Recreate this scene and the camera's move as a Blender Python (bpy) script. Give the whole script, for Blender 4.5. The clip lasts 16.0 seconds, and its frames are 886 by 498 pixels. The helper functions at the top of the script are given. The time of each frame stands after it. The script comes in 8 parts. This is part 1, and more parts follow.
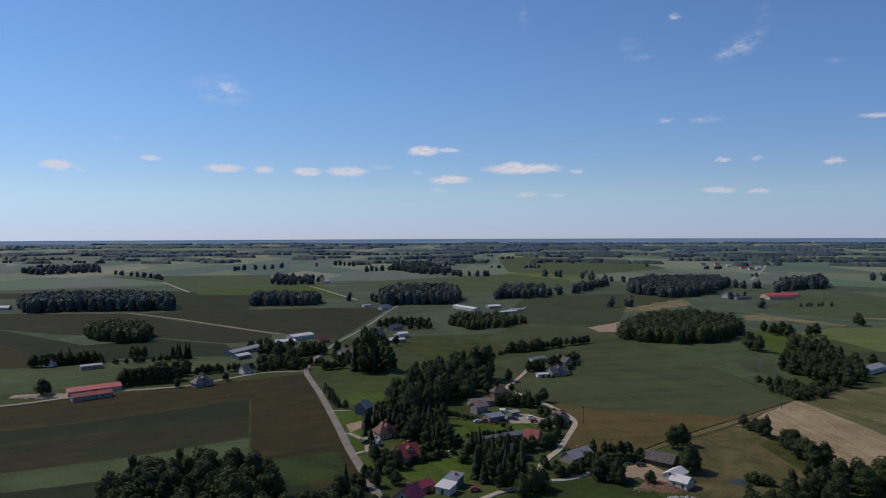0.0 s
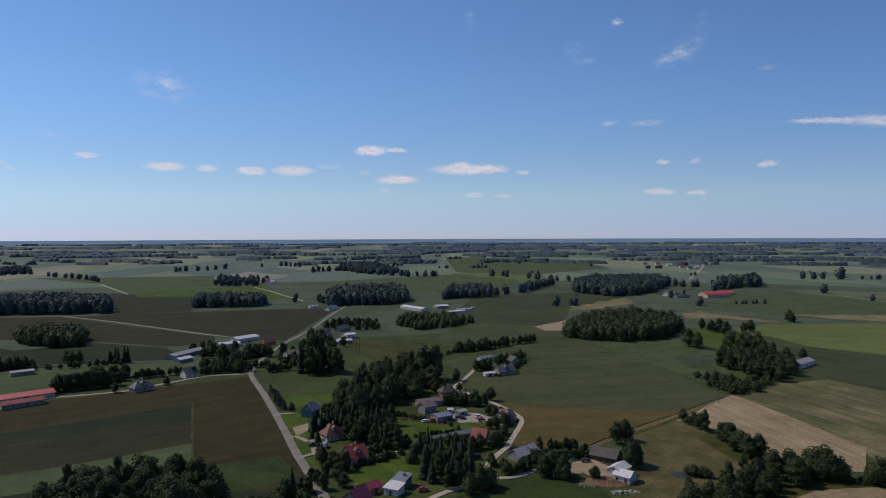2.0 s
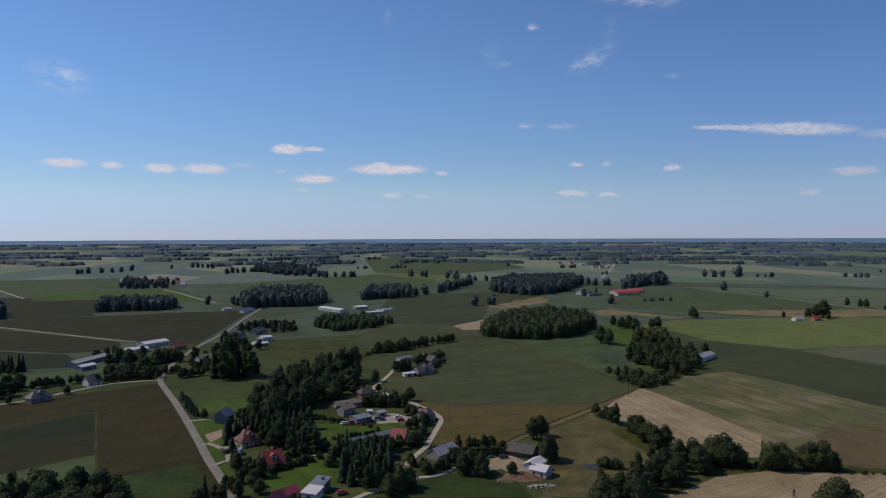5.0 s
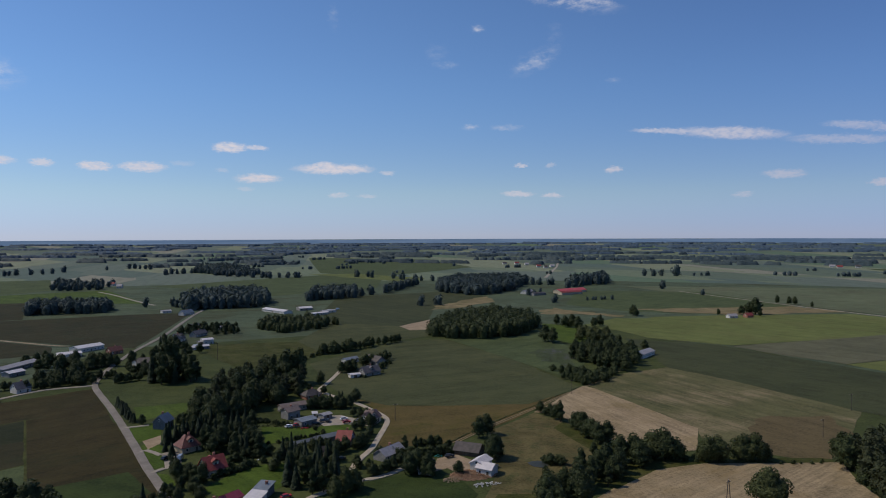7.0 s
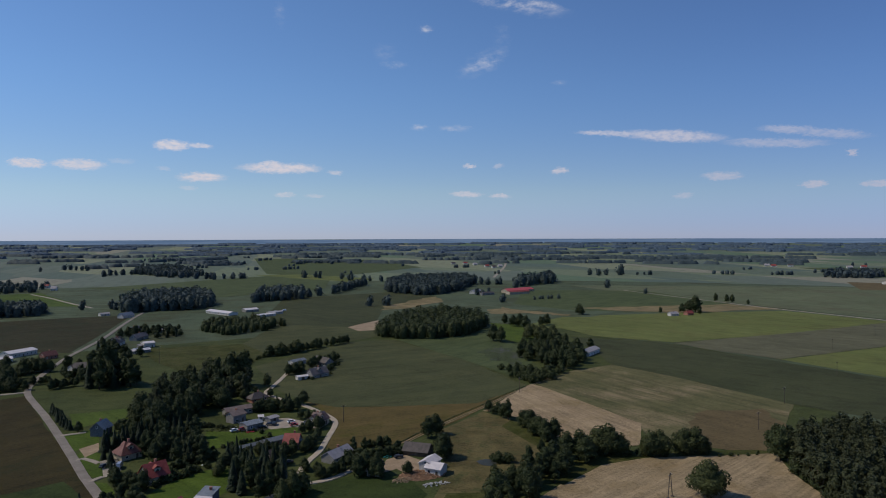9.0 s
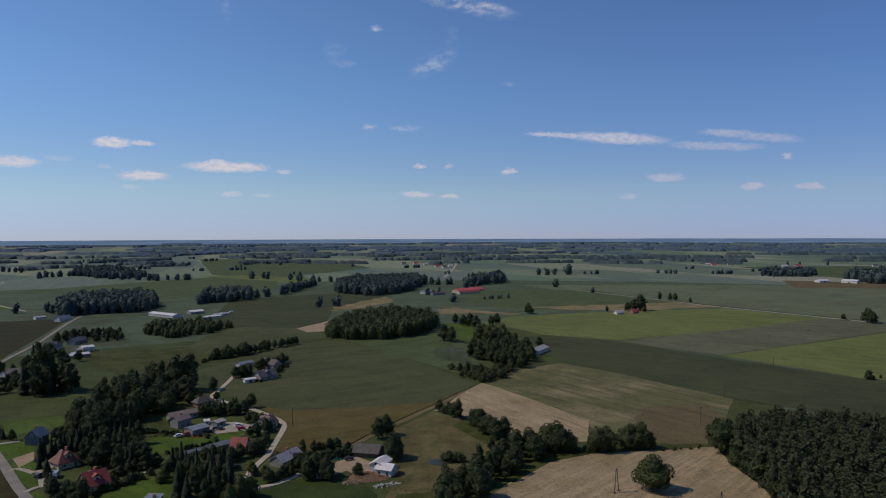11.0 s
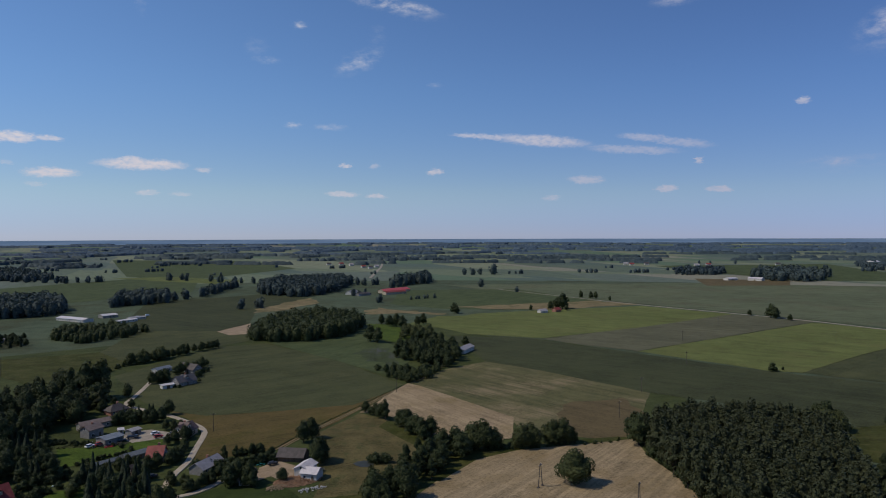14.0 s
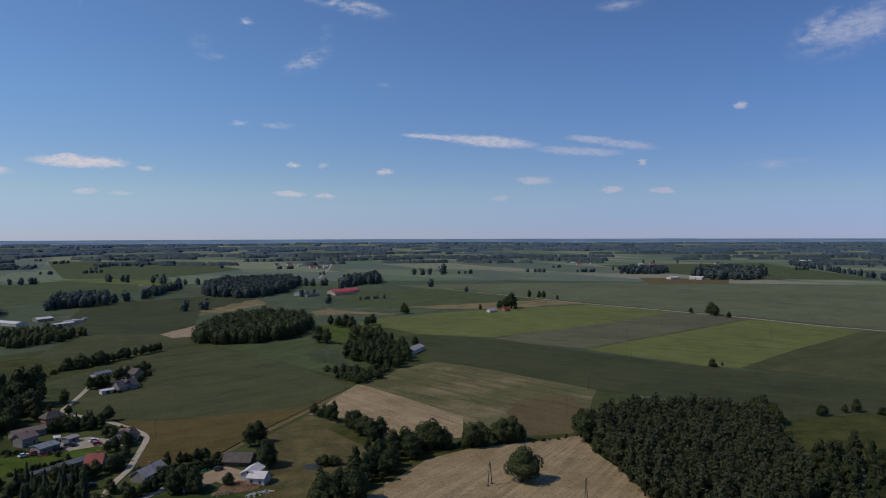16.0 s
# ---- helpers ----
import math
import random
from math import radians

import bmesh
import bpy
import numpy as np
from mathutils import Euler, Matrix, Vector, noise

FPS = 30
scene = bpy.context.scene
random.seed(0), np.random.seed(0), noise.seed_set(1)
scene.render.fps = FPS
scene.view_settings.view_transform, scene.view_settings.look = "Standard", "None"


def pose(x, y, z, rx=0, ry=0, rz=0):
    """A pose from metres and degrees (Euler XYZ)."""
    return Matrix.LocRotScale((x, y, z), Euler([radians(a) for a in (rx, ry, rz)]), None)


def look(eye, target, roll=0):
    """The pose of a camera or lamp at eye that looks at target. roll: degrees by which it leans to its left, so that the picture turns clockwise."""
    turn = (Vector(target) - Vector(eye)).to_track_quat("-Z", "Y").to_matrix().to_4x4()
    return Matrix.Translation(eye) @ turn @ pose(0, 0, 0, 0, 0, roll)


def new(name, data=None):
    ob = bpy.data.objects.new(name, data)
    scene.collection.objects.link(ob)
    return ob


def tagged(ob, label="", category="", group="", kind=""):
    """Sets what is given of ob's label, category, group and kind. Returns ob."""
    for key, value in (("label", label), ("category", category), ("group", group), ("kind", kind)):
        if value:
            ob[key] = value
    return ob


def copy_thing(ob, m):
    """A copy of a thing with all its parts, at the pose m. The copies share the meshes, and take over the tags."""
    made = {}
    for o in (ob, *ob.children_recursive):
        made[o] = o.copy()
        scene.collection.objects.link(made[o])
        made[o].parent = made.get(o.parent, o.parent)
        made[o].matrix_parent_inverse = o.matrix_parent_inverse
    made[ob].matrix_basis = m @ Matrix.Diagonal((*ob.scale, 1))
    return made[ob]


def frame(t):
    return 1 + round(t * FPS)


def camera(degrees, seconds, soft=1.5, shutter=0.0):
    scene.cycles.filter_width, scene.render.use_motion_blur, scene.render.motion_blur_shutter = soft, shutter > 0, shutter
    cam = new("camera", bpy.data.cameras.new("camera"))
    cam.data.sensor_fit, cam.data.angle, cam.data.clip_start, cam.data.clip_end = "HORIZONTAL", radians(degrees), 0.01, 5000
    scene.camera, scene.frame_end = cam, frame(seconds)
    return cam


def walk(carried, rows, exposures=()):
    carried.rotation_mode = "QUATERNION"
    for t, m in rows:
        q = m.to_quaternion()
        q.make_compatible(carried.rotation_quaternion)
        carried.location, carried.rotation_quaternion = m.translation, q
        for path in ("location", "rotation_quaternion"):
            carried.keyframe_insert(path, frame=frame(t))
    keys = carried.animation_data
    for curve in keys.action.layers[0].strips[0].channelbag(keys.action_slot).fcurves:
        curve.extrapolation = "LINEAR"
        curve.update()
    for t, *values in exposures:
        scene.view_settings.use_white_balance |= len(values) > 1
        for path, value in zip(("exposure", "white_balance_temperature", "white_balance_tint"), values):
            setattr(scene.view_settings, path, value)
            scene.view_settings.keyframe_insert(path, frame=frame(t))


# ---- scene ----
cam = camera(66.73, 16.0, soft=1.0)
EYE = 100.0
# seconds, heading, tilt, lean in degrees: a drone that hovers and turns to its right
ROWS = [
    (0.0, -0.023, -1.15, 0.210),
    (0.5, -1.119, -1.15, 0.208),
    (1.0, -2.235, -1.15, 0.207),
    (1.5, -3.340, -1.15, 0.205),
    (2.0, -4.471, -1.15, 0.204),
    (2.5, -5.594, -1.15, 0.202),
    (3.0, -6.739, -1.15, 0.201),
    (3.5, -7.903, -1.15, 0.199),
    (4.0, -9.062, -1.15, 0.197),
    (6.5, -14.802, -1.15, 0.190),
    (7.0, -15.948, -1.15, 0.188),
    (7.5, -17.064, -1.15, 0.187),
    (8.0, -18.164, -1.15, 0.185),
    (8.5, -19.236, -1.15, 0.183),
    (9.0, -20.309, -1.15, 0.182),
    (11.5, -25.575, -1.15, 0.174),
    (12.0, -26.623, -1.15, 0.172),
    (12.5, -27.668, -1.15, 0.171),
    (13.0, -28.705, -1.15, 0.169),
    (13.5, -29.748, -1.15, 0.168),
    (14.0, -30.802, -1.15, 0.166),
    (14.5, -31.870, -1.15, 0.165),
    (15.0, -32.922, -1.15, 0.163),
    (15.5, -34.001, -1.15, 0.162),
    (16.0, -35.081, -1.15, 0.160),
]
walk(cam, [(t, pose(0, 0, EYE, 90 + tilt, lean, turn)) for t, turn, tilt, lean in ROWS],
     exposures=[(0.0, -0.18), (8.0, -0.24), (16.0, -0.30)])

# ---- world, sun, exposure ----
SUN_AZ, SUN_EL = -68.0, 48.0            # degrees clockwise from +y, degrees above the horizon
world = bpy.data.worlds.new("sky")
scene.world = world
world.use_nodes = True


class Net:
    """Small helper round a node tree."""

    def __init__(self, tree):
        self.tree = tree
        tree.nodes.clear()

    def add(self, kind, **settings):
        n = self.tree.nodes.new(kind)
        for key, value in settings.items():
            if key == "inputs":
                for k, v in value.items():
                    if isinstance(v, bpy.types.NodeSocket):
                        self.tree.links.new(v, n.inputs[k])
                    else:
                        n.inputs[k].default_value = v
            else:
                setattr(n, key, value)
        return n

    def math(self, op, a, b=0.0, clamp=False):
        return self.add("ShaderNodeMath", operation=op, use_clamp=clamp, inputs={0: a, 1: b}).outputs[0]

    def mix(self, fac, a, b, blend="MIX"):
        n = self.add("ShaderNodeMix", data_type="RGBA", blend_type=blend)
        for k, v in ((0, fac), (6, a), (7, b)):
            if isinstance(v, bpy.types.NodeSocket):
                self.tree.links.new(v, n.inputs[k])
            elif k == 0:
                n.inputs[k].default_value = v
            else:
                n.inputs[k].default_value = (*v[:3], 1.0)
        return n.outputs[2]

    def noise(self, vector, scale, detail=3.0, rough=0.55, colour=False):
        n = self.add("ShaderNodeTexNoise", inputs={"Scale": scale, "Detail": detail, "Roughness": rough, "Vector": vector})
        return n.outputs["Color" if colour else "Fac"]

    def ramp(self, value, lo, hi, a=0.0, b=1.0, smooth=True):
        return self.add("ShaderNodeMapRange", interpolation_type="SMOOTHSTEP" if smooth else "LINEAR",
                        inputs={"Value": value, "From Min": lo, "From Max": hi, "To Min": a, "To Max": b}).outputs[0]


def make_sky():
    net = Net(world.node_tree)
    sky = net.add("ShaderNodeTexSky", sky_type="NISHITA", sun_disc=False, sun_elevation=radians(SUN_EL),
                  sun_rotation=radians(SUN_AZ), altitude=100.0, air_density=1.0, dust_density=0.0, ozone_density=5.0)
    way = net.add("ShaderNodeTexCoord").outputs["Generated"]
    xyz = net.add("ShaderNodeSeparateXYZ", inputs={0: way}).outputs
    az = net.math("MULTIPLY", net.math("ARCTAN2", xyz[0], xyz[1]), 57.29578)
    el = net.math("MULTIPLY", net.math("ARCSINE", xyz[2]), 57.29578)
    flat = net.add("ShaderNodeCombineXYZ", inputs={0: az, 1: net.math("MULTIPLY", el, 2.2), 2: 0.0}).outputs[0]
    place = net.add("ShaderNodeCombineXYZ", inputs={0: az, 1: el, 2: 0.0}).outputs[0]
    big = net.noise(flat, 1.1, 4.0, 0.6, colour=True)
    shift = net.add("ShaderNodeVectorMath", operation="MULTIPLY_ADD",
                    inputs={0: big, 1: (1.1, 0.42, 0.0), 2: (-0.55, -0.21, 0.0)}).outputs[0]
    small = net.noise(flat, 5.0, 5.0, 0.65, colour=True)
    curl = net.add("ShaderNodeVectorMath", operation="MULTIPLY_ADD",
                   inputs={0: small, 1: (1.1, 0.40, 0.0), 2: (-0.55, -0.20, 0.0)}).outputs[0]
    shift = net.add("ShaderNodeVectorMath", operation="ADD", inputs={0: shift, 1: curl}).outputs[0]
    bent = net.add("ShaderNodeVectorMath", operation="ADD", inputs={0: place, 1: shift}).outputs[0]
    streak = net.add("ShaderNodeMapping", inputs={"Vector": place, "Scale": (0.6, 1.3, 1.0), "Rotation": (0, 0, radians(-24))}).outputs[0]
    wisp = net.ramp(net.noise(streak, 0.9, 6.0, 0.66), 0.36, 0.78)
    total = {"puff": None, "wisp": None}
    for kind, a, e, half_w, half_h, tilt, strength in CLOUDS:
        m = net.add("ShaderNodeMapping", vector_type="TEXTURE",
                    inputs={"Vector": bent, "Location": (a, e, 0.0), "Rotation": (0, 0, radians(tilt)), "Scale": (half_w, half_h, 1.0)}).outputs[0]
        far = net.add("ShaderNodeVectorMath", operation="LENGTH", inputs={0: m}).outputs["Value"]
        soft = 0.45 if kind == "puff" else 0.0
        mask = net.ramp(far, 1.15, soft, 0.0, 0.86 * strength)
        total[kind] = mask if total[kind] is None else net.math("MAXIMUM", total[kind], mask)
    fine = net.ramp(net.noise(flat, 1.8, 4.0, 0.55), 0.3, 0.62, 0.55, 1.0)
    cover = net.math("MAXIMUM", net.math("MULTIPLY", total["puff"], fine), net.math("MULTIPLY", total["wisp"], wisp), clamp=True)
    colour = net.mix(cover, sky.outputs[0], CLOUD_COLOUR)
    veil = net.mix(net.ramp(el, 0.0, 4.0), SKY_LOW, SKY_MID)
    tint = net.mix(1.0, colour, net.mix(net.ramp(el, 4.0, 13.0), veil, SKY_HIGH), "MULTIPLY")
    # the sky deepens smoothly with the angle away from the sun
    s_dir = (math.sin(radians(SUN_AZ)), math.cos(radians(SUN_AZ)), 0.0)
    toward = net.add("ShaderNodeVectorMath", operation="DOT_PRODUCT", inputs={0: way, 1: s_dir}).outputs["Value"]
    deep = net.ramp(toward, 0.30, -0.85, 0.0, 1.0)
    tint = net.mix(1.0, tint, net.mix(deep, (1.0, 1.0, 1.0), (0.70, 0.73, 0.85)), "MULTIPLY")
    bg = net.add("ShaderNodeBackground", inputs={"Color": tint, "Strength": SKY_STRENGTH})
    out = net.add("ShaderNodeOutputWorld", inputs={"Surface": bg.outputs[0]})


SKY_STRENGTH, SKY_LOW, SKY_MID, SKY_HIGH = 0.14, (0.475, 0.565, 0.95), (0.645, 0.68, 0.80), (0.66, 0.755, 0.885)
CLOUD_COLOUR = (9.0, 7.8, 7.0)
# kind, heading, height, half width, half height, tilt (degrees), cover
CLOUDS = []


def cloud(kind, a, e, half_w, half_h, tilt=0.0, strength=1.0):
    CLOUDS.append((kind, a, e, half_w, half_h, tilt, strength))


cloud("puff", -29.81, 5.32, 1.19, 0.43, 0, 0.90)
cloud("puff", -28.20, 5.00, 0.48, 0.17, 0, 0.35)
cloud("puff", -23.33, 6.10, 0.89, 0.26, 0, 0.75)
cloud("puff", -17.97, 5.46, 1.56, 0.38, 0, 0.90)
cloud("puff", -14.81, 5.45, 0.87, 0.30, 0, 0.75)
cloud("puff", -11.37, 5.30, 1.25, 0.37, 0, 0.95)
cloud("puff", -8.04, 5.39, 1.86, 0.42, 0, 0.90)
cloud("puff", -5.17, 5.77, 0.95, 0.26, 0, 0.20)
cloud("puff", -1.63, 7.17, 1.39, 0.47, 0, 1.00)
cloud("puff", 0.49, 7.21, 1.01, 0.24, 0, 0.75)
cloud("puff", 0.62, 4.72, 1.92, 0.40, 0, 0.95)
cloud("puff", 6.74, 5.59, 3.50, 0.47, 0, 1.00)
cloud("puff", 6.08, 5.83, 1.19, 0.38, 0, 0.90)
cloud("puff", 11.21, 5.27, 0.67, 0.23, 0, 0.60)
cloud("puff", 7.07, 3.43, 0.90, 0.26, 0, 0.55)
cloud("puff", 9.56, 3.35, 0.84, 0.21, 0, 0.40)
cloud("puff", -0.34, 3.84, 0.77, 0.19, 0, 0.30)
cloud("puff", -2.19, 5.30, 0.60, 0.17, 0, 0.30)
cloud("puff", 22.28, 3.48, 1.38, 0.27, 0, 0.75)
cloud("puff", 25.12, 3.31, 1.02, 0.22, 0, 0.70)
cloud("puff", 22.61, 5.86, 0.65, 0.24, 0, 0.85)
cloud("puff", 25.03, 5.83, 0.47, 0.24, 0, 0.40)
cloud("puff", 30.15, 5.36, 0.79, 0.29, 0, 0.85)
cloud("wisp", -18.06, 11.61, 2.49, 1.31, -8, 0.75)
cloud("wisp", -25.81, 7.52, 0.97, 0.34, 0, 0.35)
cloud("wisp", -23.65, 6.74, 1.61, 0.43, 0, 0.30)
cloud("wisp", 18.35, 9.06, 0.82, 0.31, 0, 0.70)
cloud("wisp", 21.36, 9.01, 1.66, 0.30, 0, 0.60)
cloud("wisp", 18.84, 16.93, 0.56, 0.41, 0, 0.90)
cloud("wisp", 16.20, 14.11, 1.32, 0.32, 0, 0.55)
cloud("wisp", 23.69, 14.27, 2.31, 0.92, 24, 0.85)
cloud("wisp", 25.36, 15.99, 0.78, 1.39, 0, 0.18)
cloud("wisp", 6.80, 17.76, 0.47, 1.28, 0, 0.22)
cloud("wisp", 30.42, 12.49, 0.89, 0.27, 0, 0.50)
cloud("wisp", 15.53, 15.12, 1.11, 0.85, 0, 0.20)
cloud("puff", 34.29, 8.29, 3.02, 0.23, -4, 0.75)
cloud("puff", 39.11, 7.89, 4.17, 0.52, -5, 0.85)
cloud("puff", 46.52, 6.95, 3.91, 0.37, -4, 0.50)
cloud("puff", 47.39, 7.91, 2.11, 0.34, -6, 0.55)
cloud("puff", 50.26, 7.40, 2.57, 0.39, -8, 0.50)
cloud("puff", 42.82, 4.61, 1.56, 0.37, 0, 0.60)
cloud("puff", 49.17, 3.74, 0.99, 0.29, 0, 0.75)
cloud("puff", 40.03, 3.17, 0.72, 0.25, 0, 0.50)
cloud("puff", 51.55, 5.88, 0.37, 0.28, 0, 0.80)
cloud("puff", 52.83, 3.63, 0.82, 0.24, 0, 0.65)
cloud("puff", 53.27, 3.60, 0.85, 0.27, 0, 0.75)
cloud("puff", 39.84, 3.10, 0.72, 0.24, 0, 0.40)
cloud("puff", 58.94, 9.92, 0.56, 0.30, 0, 0.85)
cloud("wisp", 61.73, 5.32, 3.74, 0.55, 0, 0.55)
cloud("wisp", 61.45, 4.57, 0.96, 0.30, 0, 0.25)
cloud("wisp", 28.64, 18.54, 2.39, 0.50, -14, 0.90)
cloud("wisp", 26.37, 18.72, 4.72, 0.68, -12, 0.95)
cloud("wisp", 18.98, 16.99, 0.72, 0.39, 0, 0.50)
cloud("wisp", 64.67, 14.73, 2.87, 1.50, 18, 1.20)
cloud("puff", 66.51, 14.70, 2.96, 1.20, 12, 0.55)
cloud("wisp", 67.03, 14.59, 5.17, 1.80, 14, 0.90)
cloud("wisp", 49.81, 18.18, 2.32, 0.54, 0, 0.55)
cloud("puff", -60, 7, 4, 0.6, 0, 0.8)
cloud("puff", -85, 12, 3, 0.8, 0, 0.8)
cloud("puff", -110, 8, 5, 0.7, 0, 0.8)
cloud("puff", -140, 10, 4, 0.8, 0, 0.8)
cloud("puff", 180, 7, 4, 0.6, 0, 0.8)
cloud("puff", 150, 12, 5, 0.9, 0, 0.8)
cloud("puff", 120, 8, 4, 0.7, 0, 0.8)
cloud("puff", 95, 9, 3, 0.6, 0, 0.8)
make_sky()

lamp = bpy.data.lights.new("sun", "SUN")
lamp.energy, lamp.angle, lamp.color = 3.2, radians(0.6), (1.0, 0.90, 0.75)
sun = new("sun", lamp)
_a, _e = radians(SUN_AZ), radians(SUN_EL)
sun.matrix_world = look((0, 0, 900), Vector((0, 0, 900)) - Vector((math.sin(_a) * math.cos(_e), math.cos(_a) * math.cos(_e), math.sin(_e))))


# ---- materials ----
def surface(name, rough=0.9, metal=0.0):
    m = bpy.data.materials.new(name)
    m.use_nodes = True
    net = Net(m.node_tree)
    bsdf = net.add("ShaderNodeBsdfPrincipled", inputs={"Roughness": rough, "Metallic": metal, "Specular IOR Level": 0.3})
    net.add("ShaderNodeOutputMaterial", inputs={"Surface": bsdf.outputs[0]})
    return m, net, bsdf


def bump(net, bsdf, height, strength, distance):
    b = net.add("ShaderNodeBump", inputs={"Height": height, "Strength": strength, "Distance": distance})
    net.tree.links.new(b.outputs[0], bsdf.inputs["Normal"])


def crop(name, low, high, angle=0.0, row=6.0, contrast=0.5, patch=0.012, third=None, tram=18.0):
    """Field cover: drilled rows along one direction, tramlines, patches of other growth, fine grain."""
    m, net, bsdf = surface(name, 0.95)
    bsdf.inputs["Specular IOR Level"].default_value = 0.1
    pos = net.add("ShaderNodeNewGeometry").outputs["Position"]
    turned = net.add("ShaderNodeMapping", inputs={"Vector": pos, "Rotation": (0, 0, radians(angle))}).outputs[0]
    long_rows = net.add("ShaderNodeMapping", inputs={"Vector": turned, "Scale": (0.010, 1.0 / row, 0.0)}).outputs[0]
    rows = net.ramp(net.noise(long_rows, 1.0, 4.0, 0.65), 0.32, 0.68)
    patches = net.ramp(net.noise(pos, patch, 6.0, 0.62), 0.36, 0.64)
    mid = net.ramp(net.noise(pos, 0.09, 4.0, 0.65), 0.32, 0.68)
    f = net.math("ADD", net.math("MULTIPLY", rows, contrast), net.math("MULTIPLY", patches, 1.0 - contrast))
    f = net.math("ADD", net.math("MULTIPLY", f, 0.72), net.math("MULTIPLY", mid, 0.28))
    dull = tuple(c * 0.86 for c in low)
    colour = net.mix(f, dull, tuple(c * 1.1 for c in high))
    if third:
        blot = net.ramp(net.noise(turned, patch * 2.2, 6.0, 0.68), 0.46, 0.66, 0.0, 0.9)
        streaky = net.math("MULTIPLY", blot, net.ramp(rows, 0.1, 0.8, 0.35, 1.0))
        colour = net.mix(streaky, colour, third)
    lane = net.add("ShaderNodeTexWave", wave_type="BANDS", bands_direction="Y", wave_profile="SIN",
                   inputs={"Vector": turned, "Scale": 0.3142 / (tram or 18.0), "Distortion": 0.6, "Detail": 1.0, "Detail Scale": 0.02}).outputs["Fac"]
    ruts = net.ramp(lane, 0.93, 0.995, 1.0, 0.87 if tram else 1.0)
    drift = net.add("ShaderNodeMapping", inputs={"Vector": turned, "Scale": (0.03, 0.4 / row, 0.0)}).outputs[0]
    band = net.ramp(net.noise(drift, 1.0, 5.0, 0.7), 0.3, 0.7, 0.78, 1.20)
    speck = net.math("MULTIPLY", net.ramp(net.noise(pos, 0.7, 5.0, 0.8), 0.3, 0.7, 0.60, 1.38), net.math("MULTIPLY", ruts, band))
    shade = net.mix(speck, (0, 0, 0), (1, 1, 1))
    net.tree.links.new(net.mix(1.0, colour, shade, "MULTIPLY"), bsdf.inputs["Base Color"])
    bump(net, bsdf, net.noise(pos, 0.8, 4.0, 0.7), 0.6, 0.5)
    return m


def plain(name, low, high, scale=0.5, rough=0.85, metal=0.0, stretch=(1, 1, 1), relief=0.0, spread=0.0):
    """A surface between two colours, mottled coarse and fine."""
    m, net, bsdf = surface(name, rough, metal)
    pos = net.add("ShaderNodeNewGeometry").outputs["Position"]
    vec = net.add("ShaderNodeMapping", inputs={"Vector": pos, "Scale": stretch}).outputs[0]
    f = net.math("ADD", net.math("MULTIPLY", net.noise(vec, scale, 4.0, 0.65), 0.7), net.math("MULTIPLY", net.noise(vec, scale * 7, 2.0), 0.3))
    f = net.ramp(f, 0.32, 0.68)
    if spread:
        rnd = net.add("ShaderNodeObjectInfo").outputs["Random"]
        f = net.math("ADD", net.math("MULTIPLY", f, 1.0 - spread), net.math("MULTIPLY", rnd, spread))
    net.tree.links.new(net.mix(f, low, high), bsdf.inputs["Base Color"])
    if relief:
        bump(net, bsdf, net.noise(vec, scale * 4, 4.0, 0.7), 0.6, relief)
    return m


def roofing(name, low, high, pitch=0.35, rough=0.6, metal=0.0):
    """Roof cover with courses and some weathering."""
    m, net, bsdf = surface(name, rough, metal)
    pos = net.add("ShaderNodeTexCoord").outputs["Object"]
    course = net.add("ShaderNodeTexWave", wave_type="BANDS", bands_direction="X", inputs={"Vector": pos, "Scale": 0.5 / pitch, "Distortion": 0.0}).outputs["Fac"]
    grime = net.ramp(net.noise(pos, 0.5, 5.0, 0.65), 0.3, 0.7)
    f = net.math("ADD", net.math("MULTIPLY", grime, 0.8), net.math("MULTIPLY", course, 0.2))
    net.tree.links.new(net.mix(f, low, high), bsdf.inputs["Base Color"])
    bump(net, bsdf, course, 0.5, 0.05)
    return m


